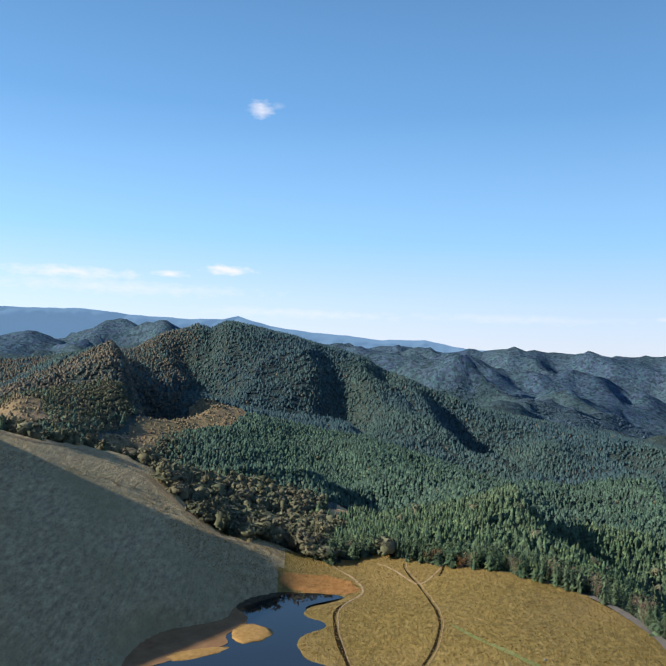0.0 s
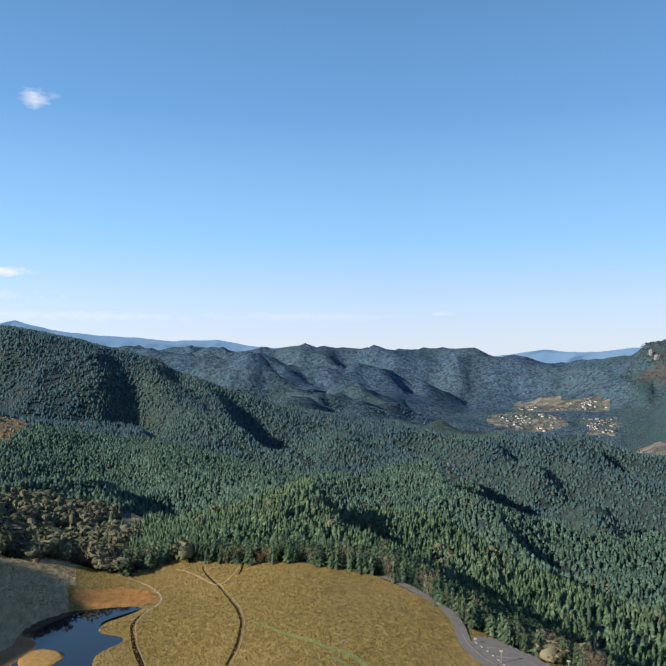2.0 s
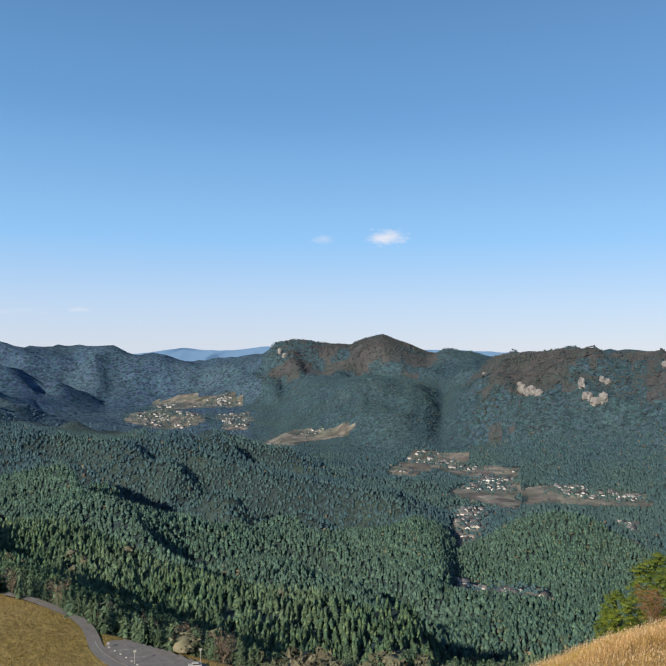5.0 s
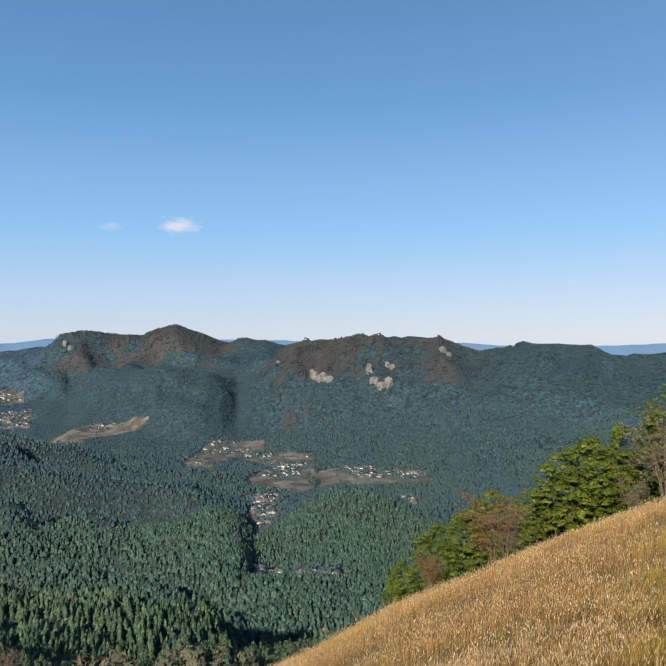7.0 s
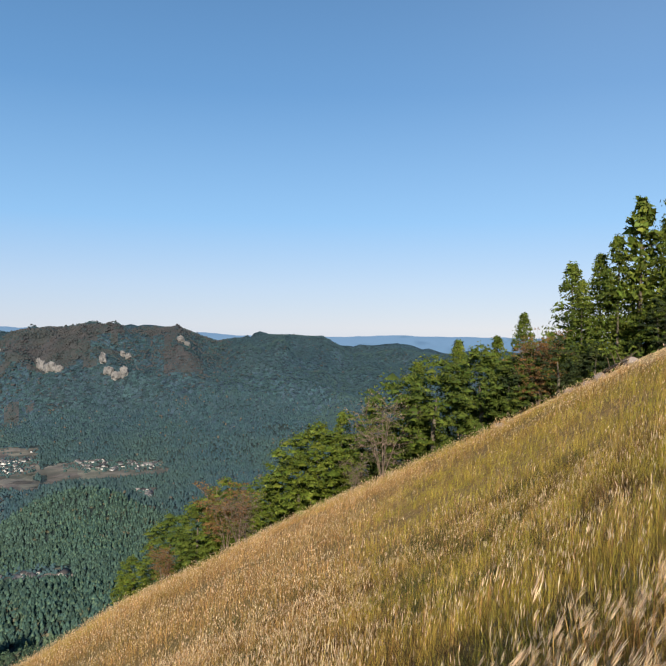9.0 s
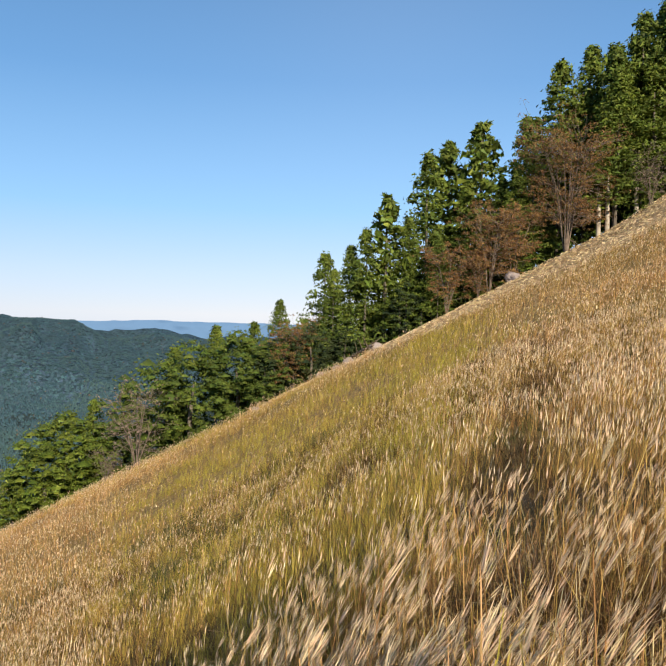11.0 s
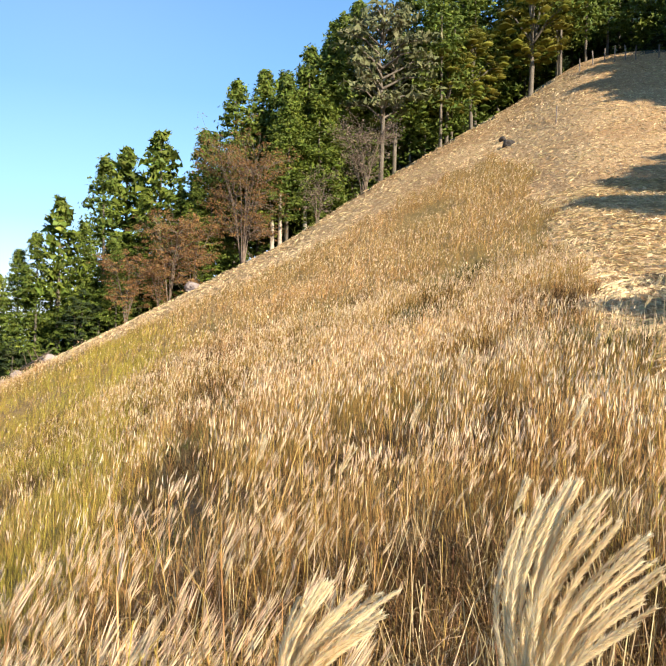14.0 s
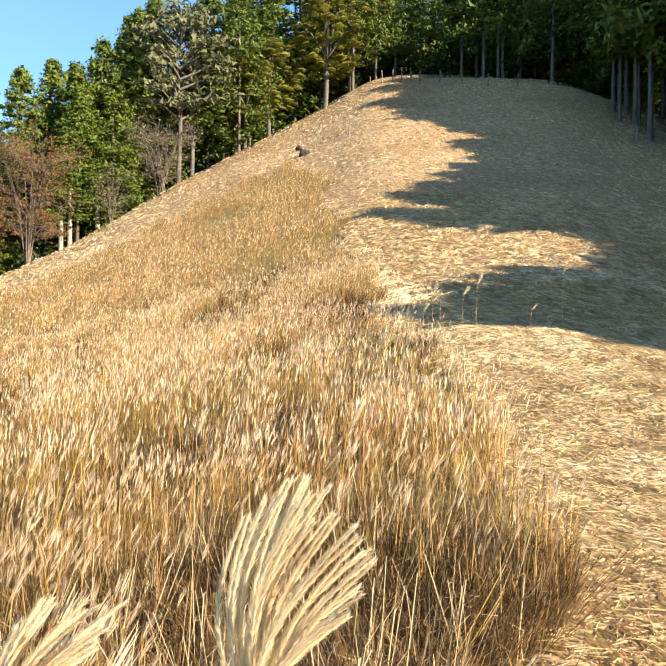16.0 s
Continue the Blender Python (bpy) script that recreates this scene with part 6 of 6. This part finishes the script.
sp = tagged(new("sand_spit", me), "tawny sand spit with dry sedge in the pond", "sand", kind="structure")
sp.location = (*[float(v) for v in place(-5.4, 262)], -99.95)
b2 = sp.copy()
b2.name = "sand_spit_2"
scene.collection.objects.link(b2)
b2.location = (*[float(v) for v in place(-9.5, 246)], -100.05)
b2.scale = (1.6, 0.45, 0.8)
b2.rotation_euler = (0, 0, 0.5)


# ---- things by the road ----
def box(bm, size, at=(0, 0, 0), bevel=0.0):
    r = bmesh.ops.create_cube(bm, size=1.0)["verts"]
    for v in r:
        v.co = Vector((v.co.x * size[0] + at[0], v.co.y * size[1] + at[1], v.co.z * size[2] + at[2]))
    if bevel:
        bmesh.ops.bevel(bm, geom=list({e for v in r for e in v.link_edges}), offset=bevel, segments=1, affect="EDGES")
    return bm


def at_plan(ob, b, d, z=None, turn=0.0, sink=0.0):
    x, y = (float(v) for v in place(b, d))
    ob.matrix_basis = pose(x, y, (height(x, y) if z is None else z) - sink, 0, 0, turn)
    return ob


def sign_post(b, d, tall, z=None):
    ob = thing("sign_post", "thin pale post with a small plate beside the car park", "post", "posts by the road")
    part("pole", tube([(0, 0, -0.3), (0, 0, tall)], [0.09, 0.08], 8), M_WHITE, ob)
    part("plate", box(bmesh.new(), (0.9, 0.05, 0.6), (0, 0, tall - 0.2), 0.02), M_WHITE, ob)
    at_plan(ob, b, d, z, -30)


sign_post(28.5, 223.5, 4.2)
sign_post(33.3, 219.5, 5.0)
sign_post(26.6, 237, 2.2)
M_DEADWOOD = surface("bleached_dead_wood", [(0.26, 0.21, 0.155), (0.42, 0.35, 0.265), (0.56, 0.48, 0.38)], 5.0, bump=0.02, stretched=(1, 1, 0.2))
for b, d in ((40.1, 190), (40.55, 190)):
    ob = thing("pole", "tall thin pale pole beside the car park", "pole", "tall pale poles")
    part("mast", tube([(0, 0, -0.5), (0, 0, 5.0), (0, 0, 9.8)], [0.11, 0.1, 0.07], 7), M_WHITE, ob)
    at_plan(ob, b, d)
for b, d, tall in ((116.5, 66.0, 4.0), (117.1, 66.2, 4.6), (119.0, 67.4, 4.6)):
    ob = thing("dead_trunk", "broken bleached trunk standing at the forest edge", "trunk", "dead standing trunks")
    part("stem", tube([(0, 0, -0.4), (0.04, 0, tall * 0.5), (0.1, 0.05, tall)], [0.2, 0.17, 0.12], 8), M_DEADWOOD, ob)
    part("branch_stub", tube([(0.05, 0, tall * 0.7), (0.35, 0.1, tall * 0.78)], [0.06, 0.03], 5), M_DEADWOOD, ob)
    at_plan(ob, b, d)
M_DARKGLASS = surface("dark_glass", [(0.02, 0.022, 0.025), (0.03, 0.032, 0.035)], 1.0, rough=0.15, spec=0.6)
M_RUBBER = surface("tyre_rubber", [(0.012, 0.012, 0.012), (0.025, 0.025, 0.025)], 3.0)


def car(b, d, turn):
    ob = thing("parked_car", "small white car parked at the edge of the asphalt", "car")
    bm = box(bmesh.new(), (1.7, 3.9, 0.62), (0, 0, 0.62), 0.12)
    box(bm, (1.5, 2.1, 0.55), (0, -0.15, 1.18), 0.18)
    body = part("body", bm, M_WHITE, ob)
    part("window", box(bmesh.new(), (1.53, 1.7, 0.32), (0, -0.15, 1.2), 0.05), M_DARKGLASS, body, "dark glass window band")
    for sx in (-0.8, 0.8):
        for sy in (-1.2, 1.25):
            w = bmesh.new()
            bmesh.ops.create_cone(w, cap_ends=True, segments=14, radius1=0.31, radius2=0.31, depth=0.2, matrix=pose(sx, sy, 0.31, 0, 90, 0))
            part("wheel", w, M_RUBBER, ob)
    at_plan(ob, b, d, LOT_Z, turn)


car(32.9, 217.5, 55)
for i, (b, d) in enumerate([(27.8, 234.5), (28.7, 228)]):
    ob = tagged(new("parking_mark", mesh_of("parking_mark", *[a for a in (np.array([(-0.12, -2.2, 0), (0.12, -2.2, 0), (0.12, 2.2, 0), (-0.12, 2.2, 0)]), np.array([(0, 1, 2, 3)]))], M_WHITE)), "worn white parking line on the asphalt", "marking", "parking lines", kind="structure")
    at_plan(ob, b, d, LOT_Z + 0.02, 60)
# a guard kerb of short blocks between road and car park
for i in range(7):
    k = i / 6
    ob = thing("kerb_block", "pale concrete kerb block between road and car park", "kerb", "kerb blocks")
    part("block", box(bmesh.new(), (0.2, 0.7, 0.3), (0, 0, 0.1), 0.03), M_WHITE, ob)
    at_plan(ob, 26.7 + 2.4 * k, 237 - 17.5 * k, LOT_Z, 35)


# pale rocks at the rim of the marsh, boulders and stumps on the hillside
def boulder(name, b, d, size, material, label, seed, flat=0.6, group=""):
    bm = bmesh.new()
    bmesh.ops.create_icosphere(bm, subdivisions=3, radius=1.0)
    for v in bm.verts:
        q = v.co + Vector((seed * 3.1, seed * 1.7, 0))
        v.co *= 1 + 0.32 * noise.noise(q * 1.3) + 0.12 * noise.noise(q * 4)
        v.co.z *= flat
    bm.transform(Matrix.Diagonal((size, size * 0.8, size, 1)))
    me = bpy.data.meshes.new(name)
    bm.to_mesh(me)
    bm.free()
    me.materials.append(material)
    ob = tagged(new(name, me), label, "rock", group)
    at_plan(ob, b, d, sink=-size * flat * 0.25, turn=seed * 50)


M_STUMP = surface("charred_stump", [(0.02, 0.018, 0.016), (0.05, 0.04, 0.033), (0.10, 0.085, 0.07)], 4.0, bump=0.05)
for i, (b, d, s) in enumerate([(8.2, 331, 1.0), (8.7, 330, 1.3), (10.2, 326, 0.8), (9.4, 329, 0.7), (16.6, 235, 0.6)]):
    boulder("pale_boulder", b, d, s, M_ROCK, "pale boulder at the rim of the marsh", i, group="pale boulders")
for i, (b, d, s) in enumerate([(134.25, 60, 0.5), (133.8, 63, 0.35)]):
    boulder("charred_stump", b, d, s, M_STUMP, "low charred tree stump on the mown slope", i + 5, 0.8, "charred stumps")
for i, (b, d, s) in enumerate([(98.5, 59, 0.55), (97.6, 58.5, 0.4), (96.4, 59.5, 0.45), (110.6, 61.5, 0.8), (91.5, 58, 0.4), (100.6, 60.5, 0.6)]):
    boulder("boulder", b, d, s, M_STONE, "weathered brown-grey boulder at the grass edge", i + 11, 0.7, "boulders at the grass edge")
# a fallen grey trunk at the edge of the wood
log = thing("fallen_trunk", "fallen bleached tree trunk with bare limbs", "trunk")
part("stem", tube([(-3.2, 0, 1.1), (-1, 0.2, 0.6), (1.6, 0, 0.1), (2.6, 0, -0.2)], [0.05, 0.10, 0.15, 0.17], 7), M_TWIG, log)
for i in range(5):
    part("limb", tube([(-2.2 + i * 0.7, 0.1, 0.8 - i * 0.15), (-2.7 + i * 0.6, 0.6 * (-1) ** i, 1.5 - 0.1 * i), (-3.1 + i * 0.6, 0.9 * (-1) ** i, 1.9 - 0.15 * i)], [0.05, 0.03, 0.01], 4), M_TWIG, log)
at_plan(log, 99.4, 60.5, turn=8)


# fence posts along the top of the mown slope
M_POST = surface("weathered_post", [(0.10, 0.08, 0.06), (0.2, 0.16, 0.13), (0.32, 0.27, 0.22)], 4.0)
for i, (b, d, h) in enumerate([(139.2, 74, 1.2), (140.1, 74.5, 1.4), (140.9, 74.5, 1.3), (141.6, 74, 1.5), (142.3, 74, 1.4), (143.0, 73.5, 1.3), (144.5, 73, 1.3), (146.2, 72.5, 1.4), (148.1, 72, 1.2), (150.3, 71.5, 1.3), (158.6, 60, 1.4), (159.3, 63, 1.5), (137.6, 60, 1.3)]):
    ob = thing("fence_post", "thin weathered wooden fence post on the slope", "post", "fence posts")
    part("post", tube([(0, 0, -0.3), (0.03 * math.sin(i * 3.0), 0, h * 0.6), (0.08 * math.sin(i * 2.0), 0.03, h)], [0.06, 0.055, 0.05], 6), M_POST, ob)
    at_plan(ob, b, d)


# ---- the villages in the valley ----
def gabled(wide, deep, tall):
    """House walls and a gabled roof with eaves: two sets of arrays."""
    w, d = wide / 2, deep / 2
    wall = np.array([(-w, -d, -2), (w, -d, -2), (w, d, -2), (-w, d, -2), (-w, -d, tall), (w, -d, tall), (w, d, tall), (-w, d, tall), (0, -d, tall * 1.55), (0, d, tall * 1.55)], float)
    wf = np.array([(0, 1, 5), (0, 5, 4), (1, 2, 6), (1, 6, 5), (2, 3, 7), (2, 7, 6), (3, 0, 4), (3, 4, 7), (4, 5, 8), (6, 7, 9)])
    e, o = w * 1.2, d * 1.12
    z0, z1, t = tall * 0.9, tall * 1.6, 0.3
    roof = np.array([(-e, -o, z0), (0, -o, z1), (e, -o, z0), (-e, o, z0), (0, o, z1), (e, o, z0), (-e, -o, z0 + t), (0, -o, z1 + t), (e, -o, z0 + t), (-e, o, z0 + t), (0, o, z1 + t), (e, o, z0 + t)], float)
    rf = np.array([(6, 7, 10), (6, 10, 9), (7, 8, 11), (7, 11, 10), (0, 3, 4), (0, 4, 1), (1, 4, 5), (1, 5, 2), (0, 1, 7), (0, 7, 6), (1, 2, 8), (1, 8, 7), (3, 9, 10), (3, 10, 4), (4, 10, 11), (4, 11, 5), (0, 6, 9), (0, 9, 3), (2, 5, 11), (2, 11, 8)])
    return (wall, wf), (roof, rf)


def tinted(m, random_by):
    t = m.node_tree
    b = t.nodes["Principled BSDF"]
    info = t.nodes.new("ShaderNodeObjectInfo")
    hs = t.nodes.new("ShaderNodeHueSaturation")
    t.links.new(b.inputs["Base Color"].links[0].from_socket, hs.inputs["Color"])
    t.links.new(maths(t, "ADD", maths(t, "MULTIPLY", info.outputs["Random"], 2 * random_by), 1 - random_by), hs.inputs["Value"])
    t.links.new(hs.outputs["Color"], b.inputs["Base Color"])


tinted(M_WALL, 0.35)
tinted(M_ROOF, 0.7)
# terraced fields between the houses
for i, f in enumerate(FIELDS):
    poly = [place(*p) for p in f]
    xs, ys = np.array(poly).T
    size = 9.0 if i < 4 else 6.5
    gx, gy = np.meshgrid(np.arange(xs.min() - 60, xs.max() + 60, size), np.arange(ys.min() - 60, ys.max() + 60, size), indexing="ij")
    gx, gy = gx + 2 * rough(gx, gy, 17, 3), gy + 2 * rough(gx, gy, 17, 4)
    d = np.hypot(gx, gy)
    far = np.min([outside(gx * (1 + k / d), gy * (1 + k / d), poly) for k in (0.0, 22.0, 40.0)], axis=0) + (75 * rough(gx, gy, 170, 43, 4) + 4 if i < 3 else (30 if i < 8 else 10) * rough(gx, gy, 90, 41, 4) + (3 if i < 9 else 9))
    z = ground(gx, gy) + 0.9
    ids = np.arange(gx.size).reshape(gx.shape)
    q = np.stack([ids[:-1, :-1], ids[1:, :-1], ids[1:, 1:], ids[:-1, 1:]], -1).reshape(-1, 4)
    k = (far[:-1, :-1].ravel() < 0) & (far[1:, 1:].ravel() < 0)
    tagged(new(f"field_{i + 1}", mesh_of("field", np.stack([gx, gy, z], -1).reshape(-1, 3), q[k], M_FIELD, smooth=True)), "dry straw-coloured village fields in terraces", "field", kind="structure")
HOUSES = []
for k, (w, d, h) in enumerate([(6.5, 9, 3.2), (8, 11, 3.4), (5, 7, 2.8), (9, 17, 4.0)]):
    ob = thing("house", "small white-walled village house with a dark tiled roof", "house", "village houses")
    wall, roof = gabled(w, d, h)
    part("wall", wall, M_WALL, ob)
    part("roof", roof, M_ROOF, ob)
    HOUSES.append(ob)
r4 = np.random.default_rng(31)
spots = []
for f, n in zip(FIELDS, (75, 60, 60, 22, 26, 64, 52, 22, 44, 34)):
    poly = [place(*p) for p in f]
    xs, ys = np.array(poly).T
    got = 0
    while got < n:
        x, y = r4.uniform(xs.min(), xs.max()), r4.uniform(ys.min(), ys.max())
        if outside(np.array([x]), np.array([y]), poly)[0] < -4 and rough(np.array([x]), np.array([y]), 80, 83, 2)[0] > 0.06 + 0.12 * r4.normal():
            spots.append((x, y))
            got += 1
# those of the far plain, too small to tell apart
sizes = [(6.5, 9, 3.2), (8, 11, 3.4), (5, 7, 2.8), (9, 17, 4.0)]
pieces, marks = [], []
for x, y in spots[:195]:
    turn = radians(r4.choice((20, 65, 110, 155)) + r4.normal() * 8)
    m3 = np.array([(math.cos(turn), -math.sin(turn), 0), (math.sin(turn), math.cos(turn), 0), (0, 0, 1)])
    for j, (v, f) in enumerate(gabled(*sizes[r4.integers(0, 4)])):
        pieces.append((v @ m3.T + (x, y, height(x, y) + 0.9), f))
        marks.append(np.full(len(f), j))
tagged(new("far_village_houses", mesh_of("far_village_houses", *joined(pieces), [M_WALL, M_ROOF], np.concatenate(marks))), "cluster of small pale village houses on the far plain", "houses", kind="stuff")
for i, (x, y) in enumerate(spots[195:]):
    ob = HOUSES[int(r4.choice(4, p=(0.42, 0.25, 0.27, 0.06)))]
    m = pose(x, y, height(x, y), 0, 0, r4.choice((20, 65, 110, 155)) + r4.normal() * 8)
    if i < 4:
        ob = HOUSES[i]
        ob.matrix_basis = m
    else:
        copy_thing(ob, m)
# hedges and single trees among the houses and fields
hx = np.array([(x + r4.normal() * (50 if j < 195 else 22), y + r4.normal() * (50 if j < 195 else 22)) for j, (x, y) in enumerate(spots) for _ in range(14 if j < 195 else 9)])
plant("village_trees", "dark trees and hedges among the village houses", bearing_of(hx[:, 0], hx[:, 1]), np.hypot(hx[:, 0], hx[:, 1]), BROAD_FAR, M_FARWOOD, 4.5, 1.1, 0.1)

# bare cliffs high on the mountain across the valley
for i, (b, d, w, h) in enumerate([(57.4, 2352, 11, 14), (58.0, 2300, 14, 12), (58.6, 2284, 11, 9), (61.6, 2300, 8, 14), (62.0, 2252, 10, 10), (62.6, 2232, 13, 9), (63.1, 2236, 10, 13), (63.4, 2380, 7, 9), (63.0, 2420, 8, 8), (67.2, 2400, 10, 8), (67.7, 2384, 8, 6), (54.6, 2628, 6, 8), (57.2, 2424, 6, 7), (39.0, 3824, 9, 14), (39.4, 3776, 12, 10)]):
    bm = bmesh.new()
    bmesh.ops.create_icosphere(bm, subdivisions=3, radius=1.0)
    for v in bm.verts:
        q = v.co * 1.6 + Vector((i * 7.0, 0, 0))
        v.co *= 1 + 0.35 * noise.noise(q) + 0.22 * noise.noise(q * 3.2)
    bm.transform(Matrix.Diagonal((w * 1.25, 16, h * 1.6, 1)))
    me = bpy.data.meshes.new("cliff")
    bm.to_mesh(me)
    bm.free()
    me.materials.append(M_ROCK)
    ob = tagged(new("cliff", me), "bare pale rock face in the wooded mountainside", "cliff", "bare cliffs")
    x, y = (float(v) for v in place(b, d))
    x, y = x * (1 - 16 / d), y * (1 - 16 / d)
    ob.matrix_basis = pose(x, y, height(x, y) + 1, 0, 0, -b)
